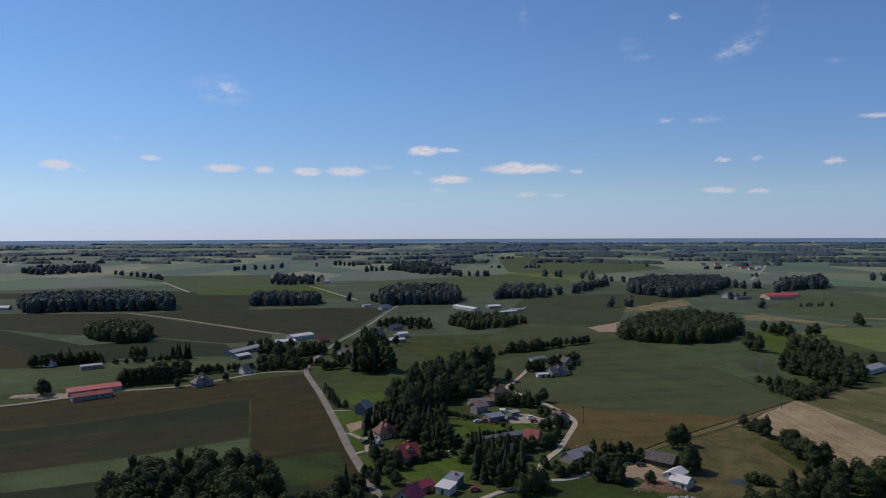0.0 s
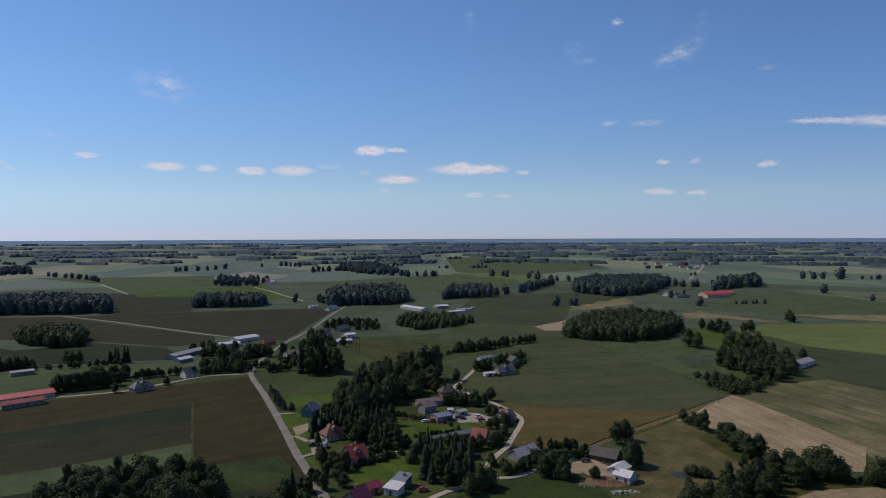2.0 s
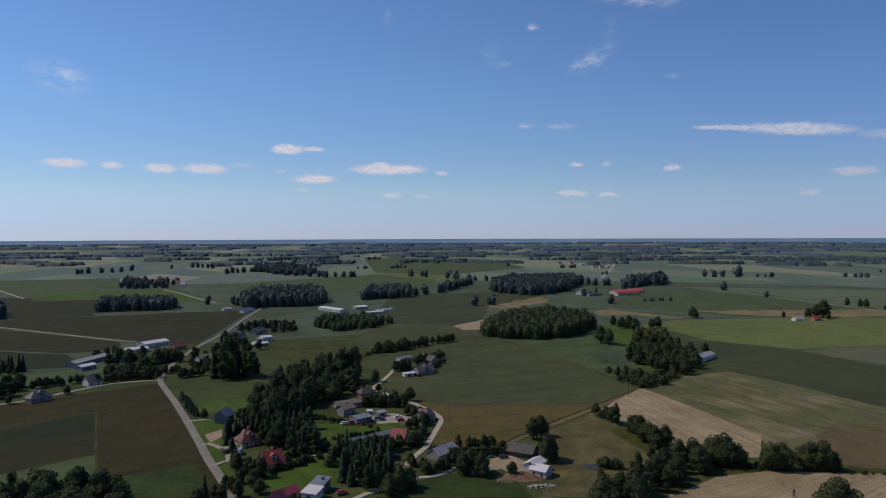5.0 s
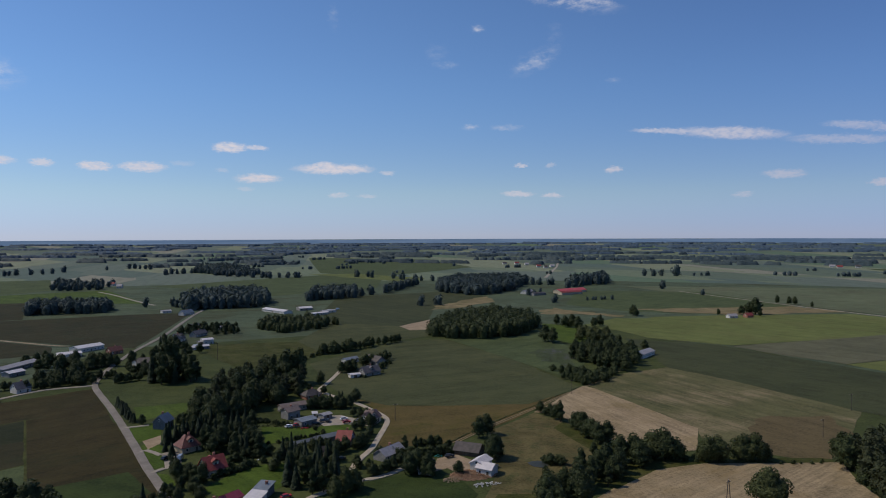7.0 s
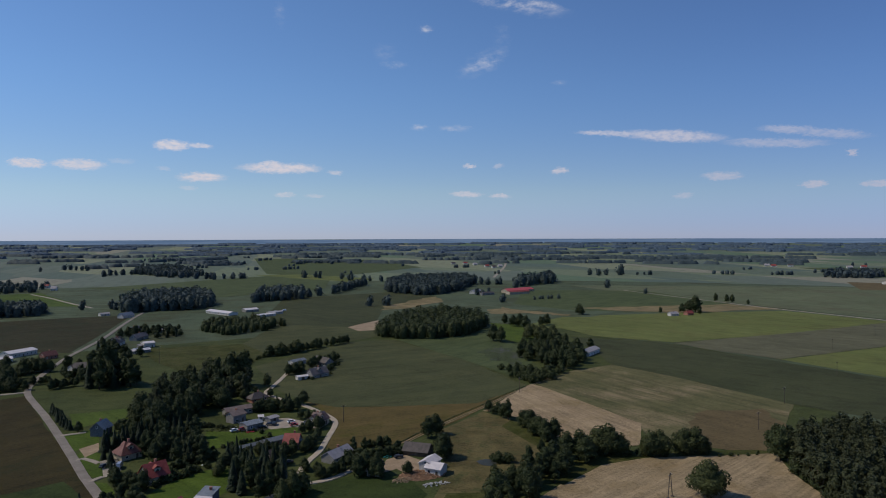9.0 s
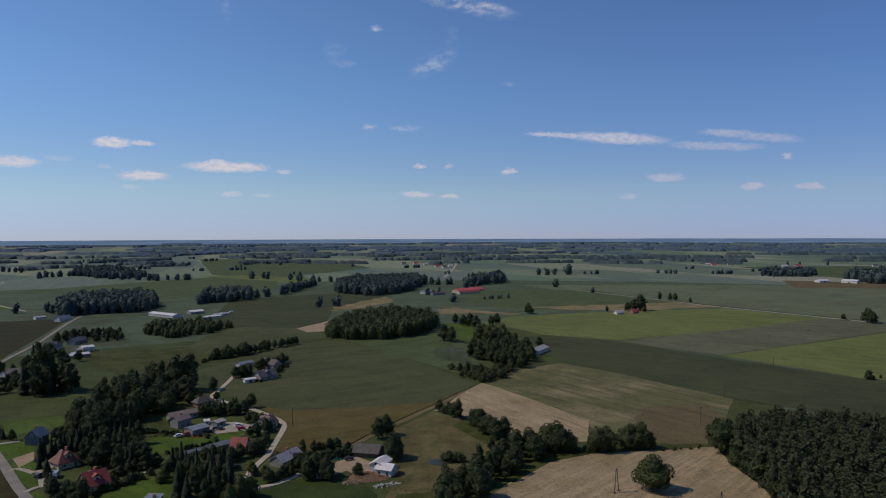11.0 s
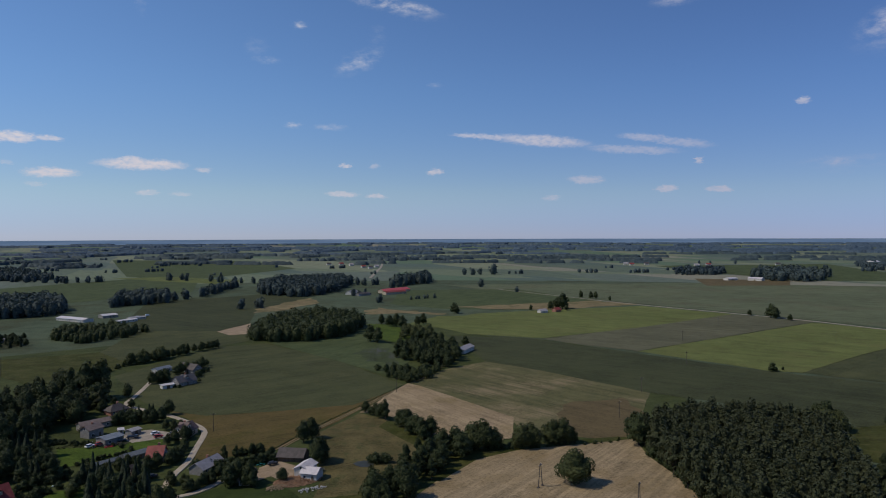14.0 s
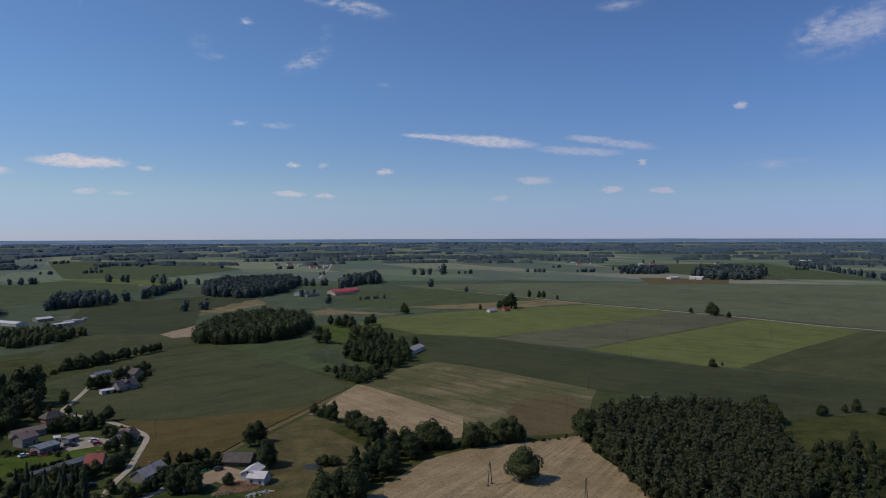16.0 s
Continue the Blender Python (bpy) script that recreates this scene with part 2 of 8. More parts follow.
def leaves(name, dark, light, glow=0.12, grain=0.9):
    """Foliage: colour varies from tree to tree, from clump to clump and leaf to leaf; a little light comes through."""
    m = bpy.data.materials.new(name)
    m.use_nodes = True
    net = Net(m.node_tree)
    pos = net.add("ShaderNodeNewGeometry")
    tree_rnd = net.add("ShaderNodeObjectInfo").outputs["Random"]
    island = pos.outputs["Random Per Island"]
    patch = net.noise(pos.outputs["Position"], 0.11, 2.0)
    fine = net.noise(pos.outputs["Position"], grain, 5.0, 0.72)
    f = net.math("ADD", net.math("MULTIPLY", tree_rnd, 0.30), net.math("MULTIPLY", island, 0.35))
    f = net.math("ADD", f, net.math("MULTIPLY", patch, 0.35))
    colour = net.mix(f, dark, light)
    leafy = net.ramp(fine, 0.36, 0.64, 0.55, 1.45)
    colour = net.mix(1.0, colour, net.mix(leafy, (0, 0, 0), (1, 1, 1)), "MULTIPLY")
    relief = net.add("ShaderNodeBump", inputs={"Height": fine, "Strength": 0.75, "Distance": 0.5 / grain}).outputs[0]
    diff = net.add("ShaderNodeBsdfPrincipled", inputs={"Base Color": colour, "Roughness": 0.7, "Specular IOR Level": 0.2, "Normal": relief})
    trans = net.add("ShaderNodeBsdfTranslucent", inputs={"Color": net.mix(1.0, colour, (1.2, 1.3, 0.6), "MULTIPLY")})
    mixed = net.add("ShaderNodeMixShader", inputs={0: glow, 1: diff.outputs[0], 2: trans.outputs[0]})
    net.add("ShaderNodeOutputMaterial", inputs={"Surface": mixed.outputs[0]})
    return m


def pane_glass():
    m, net, bsdf = surface("window glass", 0.08)
    bsdf.inputs["Base Color"].default_value = (0.03, 0.04, 0.05, 1)
    bsdf.inputs["Specular IOR Level"].default_value = 0.6
    return m


def land(name):
    """Open country: a patchwork of plots in greens and straw, with grain; far haze is put into the colours."""
    m, net, bsdf = surface(name, 0.95)
    pos = net.add("ShaderNodeNewGeometry").outputs["Position"]
    turned = net.add("ShaderNodeMapping", inputs={"Vector": pos, "Rotation": (0, 0, radians(24)), "Scale": (0.0062, 0.0021, 0.0)}).outputs[0]
    wob = net.add("ShaderNodeVectorMath", operation="MULTIPLY_ADD", inputs={0: net.noise(pos, 0.004, 2.0, colour=True), 1: (0.12, 0.12, 0), 2: turned}).outputs[0]
    cell = net.add("ShaderNodeTexVoronoi", distance="CHEBYCHEV", inputs={"Vector": wob, "Scale": 1.0, "Randomness": 0.85}).outputs["Color"]
    pick = net.add("ShaderNodeSeparateXYZ", inputs={0: cell}).outputs[0]
    ramp = net.add("ShaderNodeValToRGB", inputs={0: pick})
    ramp.color_ramp.interpolation = "CONSTANT"
    # plot colours raised, blue most of all, to stand for haze over far land
    hazed_stops = ((0.0, (0.092, 0.118, 0.074)), (0.2, (0.128, 0.156, 0.088)), (0.38, (0.078, 0.108, 0.080)), (0.52, (0.170, 0.186, 0.108)),
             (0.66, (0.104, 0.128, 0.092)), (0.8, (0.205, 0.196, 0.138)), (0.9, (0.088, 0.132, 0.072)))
    els = ramp.color_ramp.elements
    els[0].position, els[0].color = hazed_stops[0][0], (*hazed_stops[0][1], 1)
    els[1].position, els[1].color = hazed_stops[1][0], (*hazed_stops[1][1], 1)
    for p, c in hazed_stops[2:]:
        els.new(p).color = (*c, 1)
    grain = net.ramp(net.noise(pos, 0.05, 6.0, 0.7), 0.3, 0.7, 0.75, 1.2)
    streak = net.ramp(net.noise(net.add("ShaderNodeMapping", inputs={"Vector": pos, "Rotation": (0, 0, radians(24)), "Scale": (0.08, 0.004, 0)}).outputs[0], 1.0, 3.0), 0.3, 0.7, 0.85, 1.12)
    shade = net.mix(net.math("MULTIPLY", grain, streak), (0, 0, 0), (1, 1, 1))
    net.tree.links.new(net.mix(1.0, ramp.outputs[0], shade, "MULTIPLY"), bsdf.inputs["Base Color"])
    bump(net, bsdf, net.noise(pos, 0.6, 4.0, 0.7), 0.4, 0.4)
    return m


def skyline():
    """Far rim of woods; the blue of the haze is painted in as emission."""
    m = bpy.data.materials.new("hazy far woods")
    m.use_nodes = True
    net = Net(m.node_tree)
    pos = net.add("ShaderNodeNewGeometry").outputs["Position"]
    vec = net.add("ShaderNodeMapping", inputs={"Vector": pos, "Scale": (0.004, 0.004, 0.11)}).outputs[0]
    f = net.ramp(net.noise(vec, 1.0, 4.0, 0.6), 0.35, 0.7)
    # glows by itself: haze colour painted on, no lamp stands here
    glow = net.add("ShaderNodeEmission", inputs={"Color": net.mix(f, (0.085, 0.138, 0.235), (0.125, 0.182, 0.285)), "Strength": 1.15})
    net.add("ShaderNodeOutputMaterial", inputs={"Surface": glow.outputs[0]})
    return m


MAT = {
    "land": land("open country"),
    "grass": crop("meadow grass", (0.042, 0.056, 0.018), (0.066, 0.077, 0.025), 20, 9, 0.3, 0.03),
    "rough_grass": crop("rough verge grass", (0.034, 0.044, 0.007), (0.062, 0.064, 0.018), 20, 5, 0.15, 0.05, (0.078, 0.072, 0.024)),
    "deep_grass": crop("rich pasture grass", (0.026, 0.042, 0.011), (0.042, 0.058, 0.015), 40, 5, 0.25, 0.04),
    "lawn": crop("mown lawn", (0.046, 0.078, 0.011), (0.070, 0.104, 0.015), 65, 3, 0.4, 0.06),
    "bright_meadow": crop("bright meadow", (0.050, 0.080, 0.014), (0.072, 0.102, 0.019), 65, 4, 0.3, 0.03),
    "ripe_grain": crop("ripening grain", (0.082, 0.064, 0.022), (0.118, 0.086, 0.030), -7, 14, 0.6, 0.015, (0.068, 0.063, 0.014)),
    "green_grain": crop("green grain", (0.053, 0.062, 0.026), (0.076, 0.080, 0.034), -7, 16, 0.6, 0.012),
    "dark_crop": crop("dark green crop", (0.043, 0.051, 0.023), (0.060, 0.066, 0.029), 65, 10, 0.5, 0.01),
    "brown_crop": crop("brownish crop", (0.061, 0.046, 0.016), (0.082, 0.060, 0.020), 8, 10, 0.6, 0.015, (0.046, 0.046, 0.014)),
    "pale_green": crop("pale green crop", (0.058, 0.078, 0.031), (0.078, 0.096, 0.040), -32, 7, 0.5, 0.02),
    "olive_grain": crop("olive-brown grain", (0.032, 0.026, 0.009), (0.052, 0.041, 0.014), -32, 12, 0.65, 0.015, (0.024, 0.026, 0.009)),
    "umber_crop": crop("dark brown thin crop", (0.028, 0.027, 0.011), (0.043, 0.038, 0.016), -32, 9, 0.65, 0.015, (0.022, 0.031, 0.012)),
    "deep_crop": crop("deep green crop", (0.019, 0.024, 0.010), (0.030, 0.034, 0.014), -32, 10, 0.6, 0.012),
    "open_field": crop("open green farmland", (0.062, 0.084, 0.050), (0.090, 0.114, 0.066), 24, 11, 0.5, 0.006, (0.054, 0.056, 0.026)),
    "stubble": crop("cut stubble", (0.216, 0.146, 0.073), (0.302, 0.207, 0.106), 150, 3.2, 0.6, 0.02, tram=0),
    "thin_hay": crop("thin drying hay", (0.150, 0.122, 0.060), (0.240, 0.185, 0.098), 79, 6, 0.5, 0.02, (0.090, 0.092, 0.036), tram=0),
    "mown_hay": crop("mown hay field", (0.240, 0.178, 0.104), (0.345, 0.260, 0.155), 86, 3.0, 0.7, 0.02, (0.213, 0.157, 0.075), tram=0),
    "cut_field": crop("cut field with swathes", (0.205, 0.158, 0.092), (0.335, 0.254, 0.150), -23, 2.6, 0.75, 0.02, (0.207, 0.151, 0.076), tram=0),
    "patchy_hay": crop("patchy grass with hay", (0.074, 0.080, 0.032), (0.136, 0.122, 0.056), 79, 5, 0.65, 0.010, (0.215, 0.168, 0.095), tram=0),
    "dry_pasture": crop("dry pasture", (0.078, 0.066, 0.026), (0.128, 0.104, 0.044), 30, 5, 0.12, 0.06, (0.060, 0.066, 0.024), tram=0),
    "purple_fallow": crop("dull fallow", (0.101, 0.079, 0.038), (0.126, 0.095, 0.047), 79, 6, 0.4, 0.03),
    "rape": crop("yellow-green crop", (0.102, 0.122, 0.036), (0.136, 0.152, 0.048), 65, 9, 0.5, 0.01, (0.120, 0.124, 0.042)),
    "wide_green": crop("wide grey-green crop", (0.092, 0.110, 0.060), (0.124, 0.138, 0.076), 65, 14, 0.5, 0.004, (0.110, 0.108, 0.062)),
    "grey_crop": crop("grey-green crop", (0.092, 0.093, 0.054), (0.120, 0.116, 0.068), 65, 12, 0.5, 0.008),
    "flower_strip": crop("blue-grey flowering crop", (0.046, 0.060, 0.026), (0.062, 0.076, 0.034), 116, 6, 0.6, 0.03, (0.074, 0.076, 0.080)),
    "sand": plain("bare sandy soil", (0.207, 0.150, 0.090), (0.311, 0.231, 0.150), 0.15, 0.95, relief=0.1),
    "gravel": plain("pale gravel", (0.222, 0.190, 0.150), (0.326, 0.279, 0.222), 0.3, 0.95, relief=0.05),
    "asphalt": plain("worn pale asphalt", (0.149, 0.129, 0.108), (0.227, 0.196, 0.161), 0.12, 0.9, relief=0.02),
    "concrete": plain("pale concrete lane", (0.297, 0.251, 0.192), (0.401, 0.336, 0.259), 0.2, 0.9),
    "bark": plain("tree bark", (0.037, 0.027, 0.018), (0.081, 0.061, 0.042), 2.0, 0.95, relief=0.05),
    "leaf": leaves("broadleaf foliage", (0.025, 0.037, 0.015), (0.066, 0.081, 0.028)),
    "leaf_light": leaves("willow foliage", (0.032, 0.044, 0.016), (0.092, 0.104, 0.036)),
    "leaf_wood": leaves("dense wood foliage", (0.020, 0.028, 0.012), (0.064, 0.072, 0.032)),
    "needle": leaves("spruce needles", (0.016, 0.028, 0.014), (0.042, 0.058, 0.026), 0.10),
    # foliage turns bluer with distance: haze put into the base colour
    "far_hazed_leaf": leaves("distant woodland", (0.044, 0.064, 0.064), (0.074, 0.100, 0.092), 0.06, 0.35),
    "distant_hazed_leaf": leaves("far woodland", (0.038, 0.058, 0.066), (0.060, 0.084, 0.088), 0.0, 0.25),
    # strongest haze tint: the blue of the air is mixed into these leaves
    "horizon_hazed_leaf": leaves("woodland near the skyline", (0.052, 0.082, 0.112), (0.072, 0.105, 0.138), 0.0, 0.2),
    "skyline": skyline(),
    "red_tile": roofing("red roof tile", (0.17, 0.030, 0.024), (0.27, 0.060, 0.048)),
    "bright_red": roofing("bright red sheet roof", (0.40, 0.055, 0.055), (0.52, 0.10, 0.095), 0.25, 0.45),
    "rust_tile": roofing("red-brown roof tile", (0.104, 0.040, 0.031), (0.168, 0.065, 0.048)),
    "brown_roof": roofing("dull brown roof tile", (0.090, 0.058, 0.050), (0.150, 0.100, 0.086)),
    "maroon_sheet": roofing("maroon sheet roof", (0.160, 0.018, 0.037), (0.240, 0.036, 0.061), 0.25, 0.45),
    "grey_tile": roofing("grey roof tile", (0.080, 0.072, 0.071), (0.136, 0.122, 0.119)),
    "dark_tile": roofing("weathered dark roofing", (0.048, 0.040, 0.037), (0.092, 0.076, 0.068)),
    "slate_blue": roofing("blue-grey sheet roof", (0.130, 0.145, 0.160), (0.200, 0.215, 0.230), 0.4, 0.4),
    "white_sheet": roofing("white metal sheet roof", (0.496, 0.454, 0.449), (0.640, 0.583, 0.564), 0.3, 0.4),
    "grey_sheet": roofing("grey corrugated sheet", (0.240, 0.223, 0.224), (0.352, 0.324, 0.320), 0.3, 0.5),
    "brown_sheet": roofing("brown-grey corrugated sheet", (0.136, 0.101, 0.085), (0.208, 0.158, 0.136), 0.3, 0.7),
    "white_wall": plain("white render", (0.44, 0.42, 0.38), (0.58, 0.56, 0.51), 0.6),
    "cream_wall": plain("cream render", (0.34, 0.29, 0.21), (0.46, 0.40, 0.30), 0.6),
    "grey_wall": plain("grey render", (0.18, 0.175, 0.165), (0.27, 0.26, 0.245), 0.6),
    "brick_wall": plain("red brick wall", (0.24, 0.11, 0.08), (0.34, 0.17, 0.12), 1.4),
    "blue_wall": plain("blue-grey boarding", (0.10, 0.105, 0.11), (0.16, 0.165, 0.17), 0.8),
    "wood_wall": plain("dark wooden boarding", (0.07, 0.05, 0.035), (0.13, 0.10, 0.07), 1.0, stretch=(1, 1, 0.15)),
    "timber": plain("tarred timber", (0.06, 0.05, 0.04), (0.12, 0.10, 0.08), 1.0),
    "log": plain("split firewood", (0.20, 0.11, 0.062), (0.40, 0.25, 0.150), 0.9, spread=0.2),
    "stone": plain("field stone", (0.30, 0.29, 0.27), (0.52, 0.50, 0.47), 0.8),
    "glass": pane_glass(),
    "white_paint": plain("white paint", (0.68, 0.68, 0.68), (0.80, 0.80, 0.80), 1.0, 0.5),
    "car_white": plain("white car paint", (0.70, 0.70, 0.71), (0.78, 0.78, 0.79), 1.0, 0.25),
    "car_red": plain("red car paint", (0.32, 0.02, 0.03), (0.42, 0.04, 0.05), 1.0, 0.3),
    "car_dark": plain("dark car paint", (0.02, 0.022, 0.027), (0.04, 0.042, 0.05), 1.0, 0.3),
    "car_silver": plain("silver car paint", (0.35, 0.36, 0.38), (0.45, 0.46, 0.48), 1.0, 0.3, 0.5),
    "tyre": plain("tyre rubber", (0.02, 0.02, 0.02), (0.035, 0.035, 0.035), 2.0),
    "teal": plain("teal tarpaulin", (0.03, 0.22, 0.19), (0.05, 0.30, 0.26), 1.0),
    "orange": plain("red machine paint", (0.45, 0.07, 0.03), (0.58, 0.12, 0.05), 1.0, 0.4),
    "film": plain("greenhouse film", (0.085, 0.094, 0.098), (0.145, 0.155, 0.160), 0.5, 0.35),
    "panel": plain("solar panel", (0.10, 0.13, 0.20), (0.16, 0.20, 0.28), 0.5, 0.15),
    "water": plain("pond water", (0.026, 0.030, 0.024), (0.046, 0.050, 0.040), 0.2, 0.6),
    "wrap": plain("pale bale wrap", (0.62, 0.64, 0.60), (0.76, 0.77, 0.74), 1.0, 0.4),
}


# ---- building blocks ----
def rise(r):
    """Height of the land: level near by, climbing slowly towards the skyline."""
    return 75.0 * (max(r - 1800.0, 0.0) / 3000.0) ** 2


def ground_z(x, y):
    return rise(math.hypot(x, y))


def mesh_of(name, bm, material):
    me = bpy.data.meshes.new(name)
    bm.to_mesh(me)
    bm.free()
    for m in (material if isinstance(material, (list, tuple)) else [material]):
        me.materials.append(MAT[m])
    return me


def part(name, bm, material, parent, label=""):
    ob = new(name, mesh_of(name, bm, material))
    ob.parent = parent
    if label:
        ob["label"] = label
    return ob


def box(bm, x0, x1, y0, y1, z0, z1, bevel=0.0):
    vs = [bm.verts.new((x, y, z)) for z in (z0, z1) for x, y in ((x0, y0), (x1, y0), (x1, y1), (x0, y1))]
    fs = [bm.faces.new([vs[i] for i in q]) for q in ((3, 2, 1, 0), (4, 5, 6, 7), (0, 1, 5, 4), (1, 2, 6, 5), (2, 3, 7, 6), (3, 0, 4, 7))]
    if bevel:
        bmesh.ops.bevel(bm, geom=list({e for f in fs for e in f.edges}), offset=bevel, segments=2, affect="EDGES")


def tube(bm, p, q, r0, r1, sides=6):
    p, q = Vector(p), Vector(q)
    turn = (q - p).to_track_quat("Z", "Y")
    rings = []
    for c, r in ((p, r0), (q, r1)):
        rings.append([bm.verts.new(c + turn @ Vector((r * math.cos(6.28319 * i / sides), r * math.sin(6.28319 * i / sides), 0))) for i in range(sides)])
    for i in range(sides):
        bm.faces.new((rings[0][i], rings[0][(i + 1) % sides], rings[1][(i + 1) % sides], rings[1][i]))
    bm.faces.new(rings[0][::-1])
    bm.faces.new(rings[1])


LAYER = [0.0]


def sheet(name, outline, material, label, category="field", lift=0.0, wobble=1.5, cell=60.0):
    """A plot of land: its outline is followed with slightly ragged edges and draped on the ground."""
    LAYER[0] += 0.003
    z = 0.06 + LAYER[0] + lift
    rnd = random.Random(name + label + str(outline[0]))
    pts = []
    n = len(outline)
    for i in range(n):
        a, b = Vector(outline[i]), Vector(outline[(i + 1) % n])
        d = (b - a).length
        k = max(1, min(40, int(d / (cell if max(a.length, b.length) > 900 else 9.0))))
        side = Vector((-(b - a).y, (b - a).x)) / max(d, 0.01)
        for j in range(k):
            off = 0.0 if j == 0 else rnd.uniform(-wobble, wobble) * 0.5
            pts.append(a.lerp(b, j / k) + side * off)
    bm = bmesh.new()
    vs = [bm.verts.new((p.x, p.y, 0)) for p in pts]
    bm.faces.new(vs)
    bmesh.ops.triangulate(bm, faces=bm.faces[:])
    if max(p.length for p in pts) > 1500:
        for _ in range(3):
            bmesh.ops.subdivide_edges(bm, edges=[e for e in bm.edges if e.calc_length() > 150], cuts=1, use_grid_fill=False)
            bmesh.ops.triangulate(bm, faces=bm.faces[:])
    bm.normal_update()
    for f in bm.faces:
        if f.normal.z < 0:
            f.normal_flip()
    for v in bm.verts:
        v.co.z = ground_z(v.co.x, v.co.y) + z + (0.25 if v.co.length > 1600 else 0)
    return tagged(new(name, mesh_of(name, bm, material)), label, category, kind="structure")


def ribbon(name, pts, width, material, label, category="road", lift=0.35, crown=0.06, jitter=0.12):
    """A road or track along a smooth line, slightly crowned, with uneven edges."""
    rnd = random.Random(label + str(pts[0]))
    P = [Vector(p) for p in pts]
    line = []
    for i in range(len(P) - 1):
        p0, p1, p2, p3 = P[max(i - 1, 0)], P[i], P[i + 1], P[min(i + 2, len(P) - 1)]
        n = max(2, int((p2 - p1).length / 7.0))
        for j in range(n):
            t = j / n
            line.append(0.5 * (2 * p1 + (p2 - p0) * t + (2 * p0 - 5 * p1 + 4 * p2 - p3) * t * t + (3 * p1 - p0 - 3 * p2 + p3) * t ** 3))
    line.append(P[-1])
    bm = bmesh.new()
    prev = None
    for i, p in enumerate(line):
        d = (line[min(i + 1, len(line) - 1)] - line[max(i - 1, 0)]).normalized()
        s = Vector((-d.y, d.x))
        ring = []
        for k, u in enumerate((-0.5, -0.47, 0.0, 0.47, 0.5)):
            w = width * u * (1 + rnd.uniform(-jitter, jitter) * (k in (0, 1, 3, 4)) * 0.5)
            q = p + s * w
            z = ground_z(q.x, q.y) + (0.0 if k in (0, 4) else lift) + (crown if k == 2 else 0)
            ring.append(bm.verts.new((q.x, q.y, z)))
        if prev:
            for k in range(4):
                bm.faces.new((prev[k + 1], prev[k], ring[k], ring[k + 1]))
        prev = ring
    bm.normal_update()
    for f in bm.faces:
        if f.normal.z < 0:
            f.normal_flip()
    return tagged(new(name, mesh_of(name, bm, material)), label, category, kind="structure")


def inside(p, poly):
    x, y = p
    hit = False
    for i in range(len(poly)):
        (x0, y0), (x1, y1) = poly[i], poly[i - 1]
        if (y0 > y) != (y1 > y) and x < (x1 - x0) * (y - y0) / (y1 - y0) + x0:
            hit = not hit
    return hit


def scatter(poly, gap, seed):
    """Uneven spots inside an outline, about one every gap metres."""
    rnd = random.Random(seed)
    xs, ys = [p[0] for p in poly], [p[1] for p in poly]
    out = []
    y, odd = min(ys), 0
    while y <= max(ys):
        x = min(xs) + gap * 0.5 * odd
        while x <= max(xs):
            p = (x + rnd.uniform(-0.38, 0.38) * gap, y + rnd.uniform(-0.38, 0.38) * gap)
            if inside(p, poly):
                out.append(p)
            x += gap
        y += gap * 0.87
        odd = 1 - odd
    return out


# ---- trees ----
def clumps(spots, size, rnd, out_v, out_f):
    """Leaf clumps: three-cornered sprays, turned outward from the middle of their bough."""
    for p, away in spots:
        n = (Vector(away).normalized() + Vector((rnd.gauss(0, 0.5), rnd.gauss(0, 0.5), rnd.gauss(0, 0.5) + 0.15))).normalized()
        s = size * rnd.uniform(0.7, 1.5)
        u = n.orthogonal().normalized()
        u.rotate(Matrix.Rotation(rnd.uniform(0, 6.28), 3, n))
        w = n.cross(u)
        b = len(out_v)
        out_v.extend((p + u * s + n * -0.12 * s, p - u * s * 0.5 + w * s * rnd.uniform(0.6, 1.0) + n * 0.15 * s, p - u * s * 0.6 - w * s * rnd.uniform(0.6, 1.0)))
        out_f.append((b, b + 1, b + 2))


def lobes_spots(lobes, count, rnd):
    """Spots near the skins of several overlapping boughs."""
    weights = [l[1].x * l[1].y + l[1].y * l[1].z for l in lobes]
    spots = []
    for c, r in rnd.choices(lobes, weights, k=count):
        v = Vector((rnd.gauss(0, 1), rnd.gauss(0, 1), rnd.gauss(0, 1) + 0.25)).normalized()
        q = rnd.uniform(0.86, 1.08)
        spots.append((c + Vector((v.x * r.x, v.y * r.y, v.z * r.z)) * q, v))
    return spots


def mesh_from(name, verts, faces, material):
    me = bpy.data.meshes.new(name)
    me.from_pydata([tuple(v) for v in verts], [], faces)
    me.materials.append(MAT[material])
    me.polygons.foreach_set("use_smooth", [True] * len(me.polygons))
    me.update()
    return me


